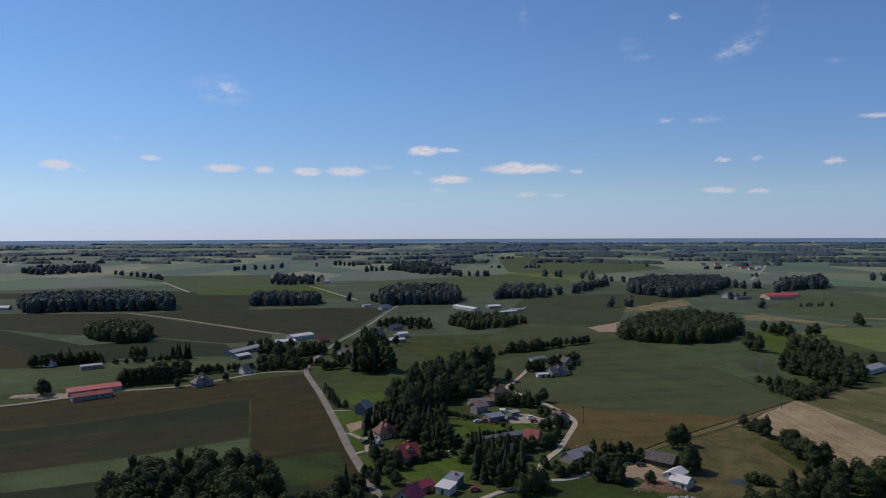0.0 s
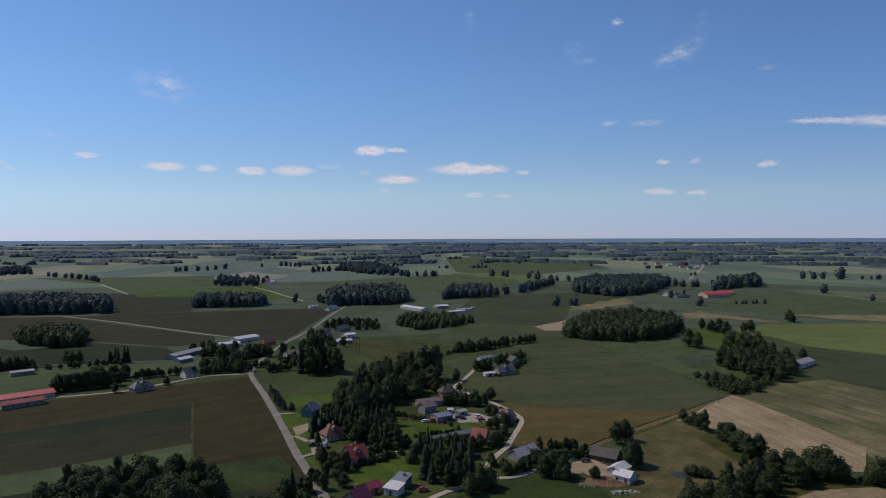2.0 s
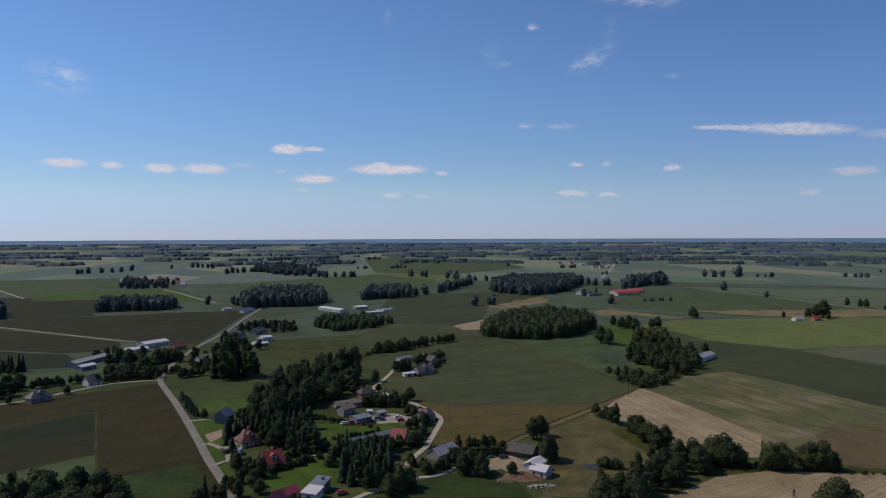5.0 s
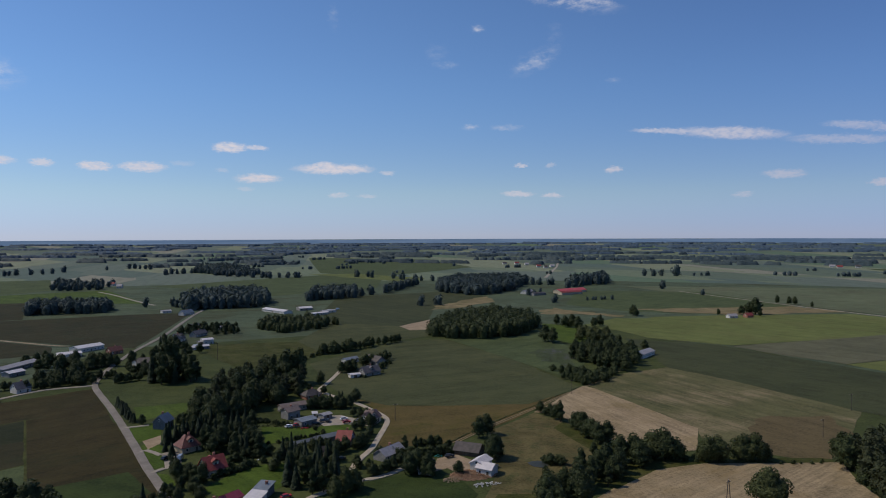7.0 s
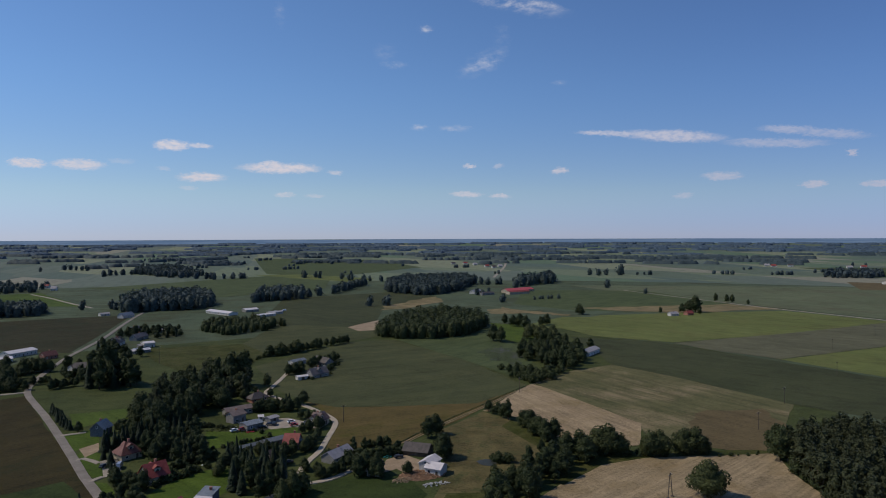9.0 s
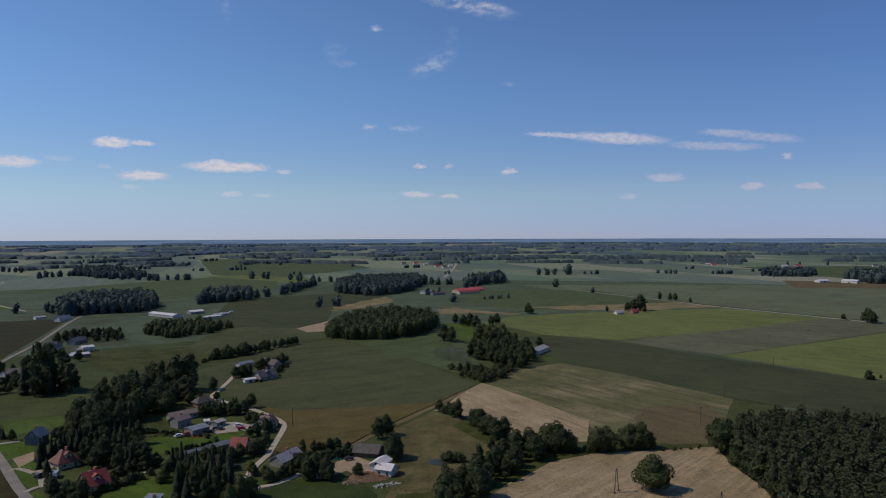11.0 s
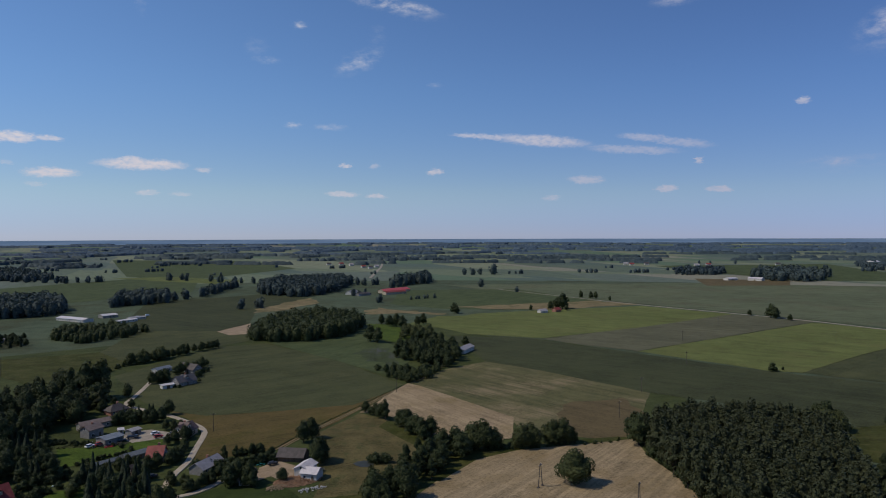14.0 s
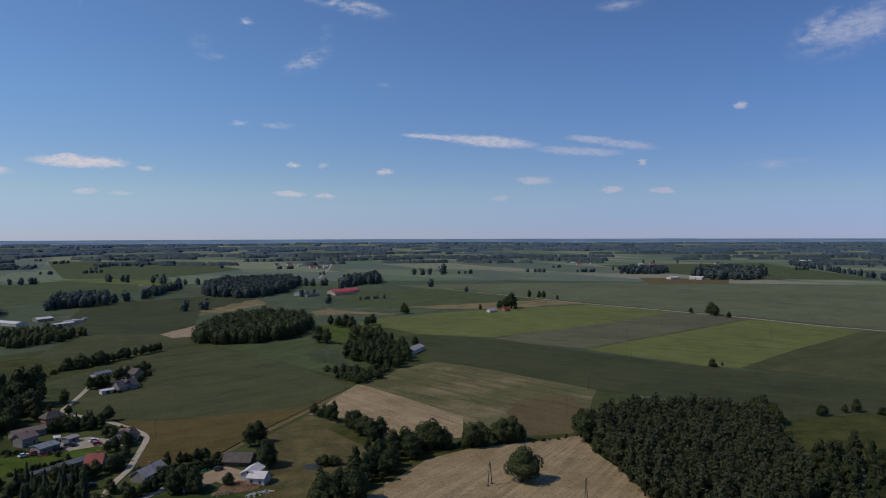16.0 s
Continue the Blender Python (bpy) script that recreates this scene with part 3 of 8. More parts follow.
def core(lobes, middle, rings, sides, rnd, out_v, out_f, keep=0.84):
    """The shaded inside of a crown: the joint outline of its boughs, lumpy and closed."""
    first = len(out_v)
    for i in range(rings + 1):
        lat = -1.45 + 2.95 * i / rings
        for k in range(sides):
            a = 6.28319 * (k + 0.5 * (i % 2)) / sides
            d = Vector((math.cos(a) * math.cos(lat), math.sin(a) * math.cos(lat), math.sin(lat)))
            reach = 0.3
            for c, r in lobes:
                o = Vector(((middle.x - c.x) / r.x, (middle.y - c.y) / r.y, (middle.z - c.z) / r.z))
                e = Vector((d.x / r.x, d.y / r.y, d.z / r.z))
                qa, qb, qc = e.dot(e), o.dot(e), o.dot(o) - 1.0
                disc = qb * qb - qa * qc
                if disc > 0:
                    reach = max(reach, (-qb + math.sqrt(disc)) / qa)
            out_v.append(middle + d * reach * keep * rnd.uniform(0.93, 1.03))
    for i in range(rings):
        for k in range(sides):
            b = first + i * sides
            out_f.append((b + k, b + (k + 1) % sides, b + sides + (k + 1) % sides, b + sides + k))


def broadleaf(seed, height, spread, count, size, material, label, lobes_n=9, low=0.18, category="tree", fine=(9, 14)):
    """A broadleaf tree: tapered forked trunk and a rounded crown of leaf clumps on uneven boughs."""
    rnd = random.Random(seed)
    base = new("tree" if category == "tree" else "bush")
    tagged(base, label, category)
    bm = bmesh.new()
    fork = Vector((rnd.uniform(-0.2, 0.2), rnd.uniform(-0.2, 0.2), height * max(low, 0.12) * 1.15))
    tr = height * 0.022
    tube(bm, (0, 0, -0.3), fork, tr * 1.25, tr * 0.8, 7)
    lobes = []
    for i in range(lobes_n):
        a = 6.283 * (i / lobes_n) * 2.4 + rnd.uniform(-0.4, 0.4)
        u = (i + 0.5) / lobes_n
        round_off = math.sqrt(max(0.12, 1.0 - (1.75 * u - 0.72) ** 2))
        r = spread * rnd.uniform(0.34, 0.50) * (0.55 + 0.45 * round_off)
        rad = max(0.0, spread * rnd.uniform(0.82, 1.06) * round_off - r)
        zc = height * (low + 0.10) + (height * 0.90 - r * 0.7 - height * (low + 0.10)) * u
        c = Vector((math.cos(a) * rad, math.sin(a) * rad, zc))
        lobes.append((c, Vector((r, r * rnd.uniform(0.85, 1.15), r * rnd.uniform(0.75, 1.0)))))
        tube(bm, fork, c, tr * 0.55, tr * 0.12, 5)
    top = Vector((rnd.uniform(-0.15, 0.15) * spread, rnd.uniform(-0.15, 0.15) * spread, height * 0.80))
    lobes.append((top, Vector((spread * 0.42, spread * 0.42, height * 0.19))))
    tube(bm, fork, top, tr * 0.7, tr * 0.1, 5)
    part("trunk", bm, "bark", base, "grey-brown bark")
    vs, fs = [], []
    core(lobes, Vector((0, 0, height * (0.5 + low * 0.4))), fine[0], fine[1], rnd, vs, fs)
    inner = len(vs), len(fs)
    clumps(lobes_spots(lobes, count, rnd), size, rnd, vs, fs)
    me = mesh_from("crown", vs, fs, material)
    me["inner_verts"], me["inner_faces"] = inner
    crown = new("crown", me)
    crown.parent = base
    return base


def spruce(seed, height, spread, material="needle", label="dark green spruce with drooping boughs"):
    """A conifer: straight stem with whorls of drooping boughs, narrowing to the tip."""
    rnd = random.Random(seed)
    base = tagged(new("tree"), label, "tree")
    bm = bmesh.new()
    tube(bm, (0, 0, -0.3), (0, 0, height * 0.97), height * 0.016, 0.03, 6)
    part("trunk", bm, "bark", base, "dark bark")
    vs, fs = [], []
    levels = 17
    for i in range(levels):
        z = height * (0.07 + 0.9 * i / levels)
        reach = spread * (1 - i / levels) ** 0.85 * rnd.uniform(0.85, 1.1) + 0.15
        n = max(5, int(13 * (1 - i / levels)) + 3)
        for j in range(n):
            a = 6.283 * (j + rnd.uniform(-0.3, 0.3)) / n
            l = reach * rnd.uniform(0.8, 1.12)
            d = Vector((math.cos(a), math.sin(a), 0))
            s = Vector((-d.y, d.x, 0))
            w = l * 0.34 + 0.2
            b = len(vs)
            h = height / levels
            vs.extend((d * 0.05 + Vector((0, 0, z + h * 0.9)), d * l * 0.6 + s * w + Vector((0, 0, z - h * 0.1)), d * l + Vector((0, 0, z - h * 0.75)), d * l * 0.6 - s * w + Vector((0, 0, z - h * 0.1))))
            fs.extend(((b, b + 1, b + 2), (b, b + 2, b + 3)))
    crown = new("crown", mesh_from("crown", vs, fs, material))
    crown.parent = base
    return base


KINDS = {
    "oak": [broadleaf(s, 13, 5.7, 1500, 0.42, "leaf", "broad dark green tree with a rounded uneven crown", 12, 0.06) for s in (1, 2, 3)],
    "tall": [broadleaf(s, 18, 4.6, 1550, 0.46, "leaf", "tall dark green tree with a narrow crown", 13, 0.05) for s in (4, 5, 6)],
    "wood": [broadleaf(s, 15, 4.1, 430, 0.50, "leaf_wood", "close-grown woodland tree with a dense crown", 10, 0.08, fine=(6, 9)) for s in (7, 8, 9)],
    "willow": [broadleaf(s, 11, 5.6, 1900, 0.36, "leaf_light", "grey-green willow with loose leaning boughs", 13, 0.03) for s in (10, 11)],
    "lone": [broadleaf(31, 14, 7.2, 6500, 0.33, "leaf_light", "lone round grey-green tree standing in a cut field", 17, 0.10, fine=(14, 22))],
    "bush": [broadleaf(s, 4.2, 2.9, 330, 0.34, "leaf", "dark green bush standing close to the ground", 6, 0.0, "bush", fine=(6, 10)) for s in (12, 13)],
    "spruce": [spruce(s, 13, 2.9) for s in (14, 15, 16)],
    "thuja": [spruce(s, 6.0, 1.7, label="slim dark garden conifer") for s in (17, 18)],
}
FULL = {"lone": 14, "oak": 13, "tall": 18, "wood": 15, "willow": 11, "bush": 4.2, "spruce": 13, "thuja": 6.0}
STANDS = []


def tree(kind, x, y, height=None, seed=None, wide=1.0, label="", group=""):
    """Note one tree of a kind at a place, height in metres; plant_all() sets them all."""
    rnd = random.Random(seed if seed is not None else int(x * 13 + y * 7))
    src = rnd.choice(KINDS[kind])
    s = (height or FULL[kind] * rnd.uniform(0.85, 1.12)) / FULL[kind]
    w = s * wide * rnd.uniform(0.9, 1.1)
    m = pose(x, y, ground_z(x, y), 0, 0, rnd.uniform(0, 360)) @ Matrix.Diagonal((w, w * rnd.uniform(0.93, 1.07), s, 1))
    STANDS.append((src, m, math.hypot(x, y), label, group))


def thinner(me):
    """A far tree's crown: the whole inside, and every second clump, each a little larger."""
    co = np.empty(len(me.vertices) * 3)
    me.vertices.foreach_get("co", co)
    co = co.reshape(-1, 3)
    nv, nf = me["inner_verts"], me["inner_faces"]
    sprays = co[nv:].reshape(-1, 3, 3)[::2]
    mid = sprays.mean(axis=1, keepdims=True)
    sprays = (mid + (sprays - mid) * 1.38).reshape(-1, 3)
    faces = [tuple(p.vertices) for p in me.polygons[:nf]] + [tuple(range(nv + i, nv + i + 3)) for i in range(0, len(sprays), 3)]
    out = bpy.data.meshes.new("far_crown")
    out.from_pydata(np.concatenate((co[:nv], sprays)).tolist(), [], faces)
    out.materials.append(me.materials[0])
    return out


def plant_all(single):
    """The trees that stand nearest the village and the cut field become things of their own; the rest are joined, stand by stand."""
    order = sorted((t for t in STANDS if not t[4].endswith("dense wood")), key=lambda t: t[2] - (1000 if t[3] else 0))
    alone = {id(t) for t in order[:single]}
    used, joined, thin = set(), {}, {}
    for t in STANDS:
        src, m, far, label, group = t
        if id(t) not in alone:
            joined.setdefault(group or "field trees", []).append(t)
            continue
        if src.name in used:
            keep = src.matrix_basis.copy()
            src.matrix_basis = Matrix.Identity(4)
            ob = copy_thing(src, m)
            src.matrix_basis = keep
        else:
            used.add(src.name)
            src.matrix_basis = m
            ob = src
        if group:
            ob["group"] = group
        if label:
            ob["label"] = label
    for group, stand in joined.items():
        vs, fs, mats, slots = [], [], [], []
        base = 0
        for src, m, far, label, g in stand:
            m = np.array(m)
            for piece in src.children:
                me = piece.data
                if far > 430 and "inner_verts" in me and len(me.polygons) > 500:
                    me = thin[me.name] if me.name in thin else thin.setdefault(me.name, thinner(me))
                co = np.empty(len(me.vertices) * 3)
                me.vertices.foreach_get("co", co)
                vs.append(co.reshape(-1, 3) @ m[:3, :3].T + m[:3, 3])
                if me.materials[0] not in slots:
                    slots.append(me.materials[0])
                k = slots.index(me.materials[0])
                for p in me.polygons:
                    fs.append([v + base for v in p.vertices])
                    mats.append(k)
                base += len(me.vertices)
        me = bpy.data.meshes.new("tree_stand")
        me.from_pydata(np.concatenate(vs).tolist(), [], fs)
        for k in slots:
            me.materials.append(k)
        me.polygons.foreach_set("material_index", mats)
        me.polygons.foreach_set("use_smooth", [True] * len(me.polygons))
        me.update()
        tagged(new("tree_stand", me), "dark green " + group + " standing close together", "trees", kind="stuff")
    for me in thin.values():
        bpy.data.meshes.remove(me)
    for pool in KINDS.values():
        for src in pool:
            if src.name not in used:
                for o in (*src.children, src):
                    bpy.data.objects.remove(o)


def grove(kinds, poly, gap, seed, heights, group=""):
    rnd = random.Random(seed)
    for x, y in scatter(poly, gap, seed):
        k = rnd.choice(kinds)
        tree(k, x, y, rnd.uniform(*heights), rnd.randrange(10 ** 6), group=group)


def row(kind, a, b, count, heights, seed, group="", stray=1.5):
    rnd = random.Random(seed)
    count = max(count, int(count * 1.3)) if kind in ("oak", "willow", "bush") else count
    for i in range(count):
        t = (i + rnd.uniform(0.2, 0.8)) / count
        tree(kind, a[0] + (b[0] - a[0]) * t + rnd.uniform(-stray, stray), a[1] + (b[1] - a[1]) * t + rnd.uniform(-stray, stray),
             rnd.uniform(*heights), rnd.randrange(10 ** 6), group=group)


def woodland(places, heights, seed, label, material="far_hazed_leaf", per=46, size=1.35, spread=0.30):
    """Far trees as one joined mass: every tree still has its own stem and a rounded crown of clumps."""
    rnd = random.Random(seed)
    vs, fs = [], []
    far = per < 20
    # beyond 1800 m the foliage with the bluer painted haze is used
    if material == "far_hazed_leaf" and places and math.hypot(*places[0]) > 1800:
        material = "distant_hazed_leaf"
    for x, y in places:
        z0 = ground_z(x, y)
        h = rnd.uniform(*heights) * (0.9 if far else 1.0)
        r = h * spread * rnd.uniform(0.85, 1.2) * (1.1 if far else 1.15)
        if not far:
            lobes = [(Vector((x + rnd.uniform(-0.35, 0.35) * r, y + rnd.uniform(-0.35, 0.35) * r, z0 + h * q)), Vector((r * w, r * w, h * 0.26)))
                     for q, w in ((0.24, 0.95), (0.48, 1.0), (0.74, 0.80))]
            clumps(lobes_spots(lobes, int(per * 1.5), rnd), size * 1.05 * h / 13.0, rnd, vs, fs)
        # the shaded inside of the crown, uneven and domed, under the outer sprays
        b = len(vs)
        levels = ((0.0, 0.85), (0.45, 1.0), (0.80, 0.72)) if far else ((0.02, 0.70), (0.30, 0.88), (0.58, 0.84), (0.80, 0.56))
        sides = 5 if far else 7
        for q, w in levels:
            for k in range(sides):
                a = 6.28319 / sides * k + q * 2
                e = r * w * rnd.uniform(0.7, 1.12)
                vs.append(Vector((x + math.cos(a) * e, y + math.sin(a) * e, z0 + h * (q + rnd.uniform(-0.05, 0.05)))))
        vs.append(Vector((x + rnd.uniform(-0.2, 0.2) * r, y, z0 + h * rnd.uniform(0.86, 0.95))))
        n = len(levels) - 1
        for lv in range(n):
            for k in range(sides):
                fs.append((b + lv * sides + k, b + lv * sides + (k + 1) % sides, b + (lv + 1) * sides + (k + 1) % sides, b + (lv + 1) * sides + k))
        for k in range(sides):
            fs.append((b + n * sides + k, b + n * sides + (k + 1) % sides, b + (n + 1) * sides))
        if not far:
            b = len(vs)
            vs.extend((Vector((x - 0.25, y, z0 - 0.3)), Vector((x + 0.25, y, z0 - 0.3)), Vector((x, y + 0.3, z0 - 0.3)), Vector((x, y, z0 + h * 0.6))))
            fs.extend(((b, b + 1, b + 3), (b + 1, b + 2, b + 3), (b + 2, b, b + 3)))
    return tagged(new("woodland", mesh_from("woodland", vs, fs, material)), label, "woodland", kind="stuff")


def canopy(mid, along, half, deep, heights, rnd, out_v, out_f, cell=6.5):
    """A far belt of wood as one closed, bumpy canopy with an uneven outline and dips between the tops."""
    back = Vector((-along.y, along.x))
    nu, nv = max(4, int(2 * half / cell)), max(3, min(14, int(2 * deep / cell)))
    first = len(out_v)
    for i in range(nu + 1):
        u = 2.0 * i / nu - 1.0
        width = deep * (1.0 - u ** 6) ** 0.5 * rnd.uniform(0.65, 1.2) + 2.0
        for j in range(nv + 1):
            v = 2.0 * j / nv - 1.0
            p = mid + along * (half * u + rnd.uniform(-0.4, 0.4) * cell) + back * (width * v + rnd.uniform(-0.3, 0.3) * cell)
            edge = i in (0, nu) or j in (0, nv)
            h = -0.3 if edge else rnd.uniform(*heights) * rnd.choice((1.0, 1.0, 0.95, 0.85, 0.7))
            out_v.append(Vector((p.x, p.y, ground_z(p.x, p.y) + h)))
    for i in range(nu):
        for j in range(nv):
            b = first + i * (nv + 1) + j
            out_f.append((b, b + 1, b + nv + 2, b + nv + 1))


def belt(spans, heights, seed, label, material):
    """Several canopies joined; spans: middle, direction, half length, half depth."""
    rnd = random.Random(seed)
    vs, fs = [], []
    for mid, along, half, deep in spans:
        canopy(mid, along, half, deep, heights, rnd, vs, fs)
    # belts take the bluer, haze-tinted foliage in place of the nearer one
    ob = new("woodland", mesh_from("woodland", vs, fs, "distant_hazed_leaf" if material == "far_hazed_leaf" else material))
    return tagged(ob, label, "woodland", kind="stuff")


def wood_poly(poly, gap, heights, seed, label, **more):
    return woodland(scatter(poly, gap, seed), heights, seed, label, **more)


def wood_line(pts, gap, heights, seed, label, wide=4.0, **more):
    rnd = random.Random(seed)
    places, spans = [], []
    for a, b in zip(pts, pts[1:]):
        a, b = Vector(a), Vector(b)
        if more.get("per") == 7:
            spans.append(((a + b) / 2, (b - a).normalized(), (b - a).length * rnd.uniform(0.42, 0.54), max(6.0, wide)))
            continue
        n = max(1, int((b - a).length / gap))
        for i in range(n):
            if rnd.random() < 0.86:
                p = a.lerp(b, (i + rnd.random()) / n)
                places.append((p.x + rnd.uniform(-wide, wide), p.y + rnd.uniform(-wide, wide)))
    if spans:
        return belt(spans, heights, seed, label, more.get("material", "far_hazed_leaf"))
    return woodland(places, heights, seed, label, **more)


# ---- buildings ----
def window(parent, x, y, z, w, h, facing):
    """A framed window in a wall; facing: the wall's outward direction in degrees, in the house's own axes."""
    m = pose(x, y, z, 0, 0, facing)
    bm = bmesh.new()
    t = 0.09
    box(bm, -w / 2, w / 2, -0.03, 0.07, -h / 2, -h / 2 + t)
    box(bm, -w / 2, w / 2, -0.03, 0.07, h / 2 - t, h / 2)
    box(bm, -w / 2, -w / 2 + t, -0.03, 0.07, -h / 2 + t, h / 2 - t)
    box(bm, w / 2 - t, w / 2, -0.03, 0.07, -h / 2 + t, h / 2 - t)
    bmesh.ops.transform(bm, matrix=m, verts=bm.verts)
    fr = part("window", bm, "white_paint", parent, "white window frame")
    bm = bmesh.new()
    box(bm, -w / 2 + t, w / 2 - t, -0.02, 0.03, -h / 2 + t, h / 2 - t)
    bmesh.ops.transform(bm, matrix=m, verts=bm.verts)
    part("pane", bm, "glass", fr)


def house(name, a, b, width, eave, ridge, walls, roof, label, category="house", hip=False, chimney=True, windows=True, over=0.5, door=True, group="", dormer=False, shed_roof=False):
    """A building whose long axis runs from a to b: walls with gables, an overhanging thick roof, chimney, windows and door."""
    a, b = Vector(a), Vector(b)
    L = (b - a).length
    mid = (a + b) / 2
    base = tagged(new(name), label, category, group)
    base.matrix_basis = pose(mid.x, mid.y, ground_z(mid.x, mid.y), 0, 0, math.degrees(math.atan2((b - a).y, (b - a).x)))
    hl, hw = L / 2, width / 2
    bm = bmesh.new()
    bot = [bm.verts.new((x, y, -0.4)) for x, y in ((-hl, -hw), (hl, -hw), (hl, hw), (-hl, hw))]
    if shed_roof:
        top = [bm.verts.new((x, y, z)) for x, y, z in ((-hl, -hw, eave), (hl, -hw, eave), (hl, hw, ridge), (-hl, hw, ridge))]
        for i in range(4):
            bm.faces.new((bot[i], bot[(i + 1) % 4], top[(i + 1) % 4], top[i]))
        bm.faces.new(top)
    else:
        top = [bm.verts.new((x, y, eave)) for x, y in ((-hl, -hw), (hl, -hw), (hl, hw), (-hl, hw))]
        for i in range(4):
            bm.faces.new((bot[i], bot[(i + 1) % 4], top[(i + 1) % 4], top[i]))
        if hip:
            bm.faces.new(top)
        else:
            g0, g1 = bm.verts.new((-hl, 0, ridge)), bm.verts.new((hl, 0, ridge))
            bm.faces.new((top[3], top[0], g0))
            bm.faces.new((top[1], top[2], g1))
            bm.faces.new((top[0], top[1], g1, g0))
            bm.faces.new((top[2], top[3], g0, g1))
    part("wall", bm, walls, base)
    # the roof: slabs with thickness, running past the walls
    slope = (ridge - eave) / hw
    bm = bmesh.new()

    def slab(corners, thick=0.22):
        c = [Vector(p) for p in corners]
        n = (c[1] - c[0]).cross(c[2] - c[0]).normalized()
        if n.z < 0:
            n = -n
        lo = [bm.verts.new(p + n * 0.03) for p in c]
        hi = [bm.verts.new(p + n * (0.03 + thick)) for p in c]
        bm.faces.new(hi)
        bm.faces.new(lo[::-1])
        k = len(c)
        for i in range(k):
            bm.faces.new((lo[i], lo[(i + 1) % k], hi[(i + 1) % k], hi[i]))

    if shed_roof:
        s = (ridge - eave) / width
        slab(((-hl - over, -hw - over, eave - s * over), (hl + over, -hw - over, eave - s * over), (hl + over, hw + over, ridge + s * over), (-hl - over, hw + over, ridge + s * over)))
    elif hip:
        r = max(hl - hw * 0.9, 0.25)
        z = eave - slope * over
        x, y = hl + over, hw + over
        slab(((-x, -y, z), (x, -y, z), (r, 0, ridge), (-r, 0, ridge)))
        slab(((x, y, z), (-x, y, z), (-r, 0, ridge), (r, 0, ridge)))
        slab(((x, -y, z), (x, y, z), (r, 0, ridge)))
        slab(((-x, y, z), (-x, -y, z), (-r, 0, ridge)))
    else:
        z = eave - slope * over
        x, y = hl + over * 0.8, hw + over
        slab(((-x, -y, z), (x, -y, z), (x, 0, ridge), (-x, 0, ridge)))
        slab(((x, y, z), (-x, y, z), (-x, 0, ridge), (x, 0, ridge)))
    bmesh.ops.recalc_face_normals(bm, faces=bm.faces[:])
    roof_ob = part("roof", bm, roof, base)
    if chimney:
        bm = bmesh.new()
        cx, cy = hl * 0.22, hw * 0.25
        z = ridge - slope * cy
        box(bm, cx - 0.4, cx + 0.4, cy - 0.4, cy + 0.4, z - 0.6, ridge + 0.9)
        box(bm, cx - 0.5, cx + 0.5, cy - 0.5, cy + 0.5, ridge + 0.9, ridge + 1.05)
        part("chimney", bm, "brick_wall", roof_ob, "brick chimney")
    if dormer:
        for side in (-1, 1):
            bm = bmesh.new()
            d0, zz = hw * 0.72, eave + slope * hw * 0.28
            box(bm, -1.3, 1.3, min(side * d0, side * hw * 0.2), max(side * d0, side * hw * 0.2), zz - 0.2, zz + 1.5)
            part("dormer", bm, walls, roof_ob)
            bm = bmesh.new()
            for sx in (-1, 1):
                v = [bm.verts.new(p) for p in ((sx * 1.7, side * (d0 + 0.3), zz + 1.35), (0, side * (d0 + 0.3), zz + 2.5), (0, 0, zz + 2.5), (sx * 1.7, 0, zz + 1.35))]
                w = [bm.verts.new(q.co + Vector((0, 0, 0.2))) for q in v]
                bm.faces.new(v), bm.faces.new(w)
                for i in range(4):
                    bm.faces.new((v[i], v[(i + 1) % 4], w[(i + 1) % 4], w[i]))
            bmesh.ops.recalc_face_normals(bm, faces=bm.faces[:])
            part("dormer_roof", bm, roof, roof_ob)
            window(base, 0, side * (d0 + 0.02), zz + 0.7, 1.4, 1.1, 0 if side > 0 else 180)
    if windows:
        n = max(1, int(L / 3.4))
        for side in (-1, 1):
            for i in range(n):
                x = -hl + L * (i + 0.5) / n
                if door and side < 0 and i == n // 2:
                    continue
                for zc in ([1.5] if eave < 4.6 else [1.5, 4.2]):
                    window(base, x, side * hw, zc, 1.25, 1.3, 0 if side > 0 else 180)
        if not hip and not shed_roof and ridge > 5.0:
            for sx in (-1, 1):
                window(base, sx * hl, 0, eave + (ridge - eave) * 0.3, 1.1, 1.2, -90 if sx > 0 else 90)
    if door:
        wide, tall = (1.0, 2.05) if windows else (min(3.2, L * 0.3), min(2.9, eave - 0.3))
        bm = bmesh.new()
        x = -hl + L * (n // 2 + 0.5) / n if windows else 0.0
        box(bm, x - wide / 2, x + wide / 2, -hw - 0.06, -hw + 0.05, 0.0, tall)
        part("door", bm, "wood_wall", base, "dark wooden door")
    return base


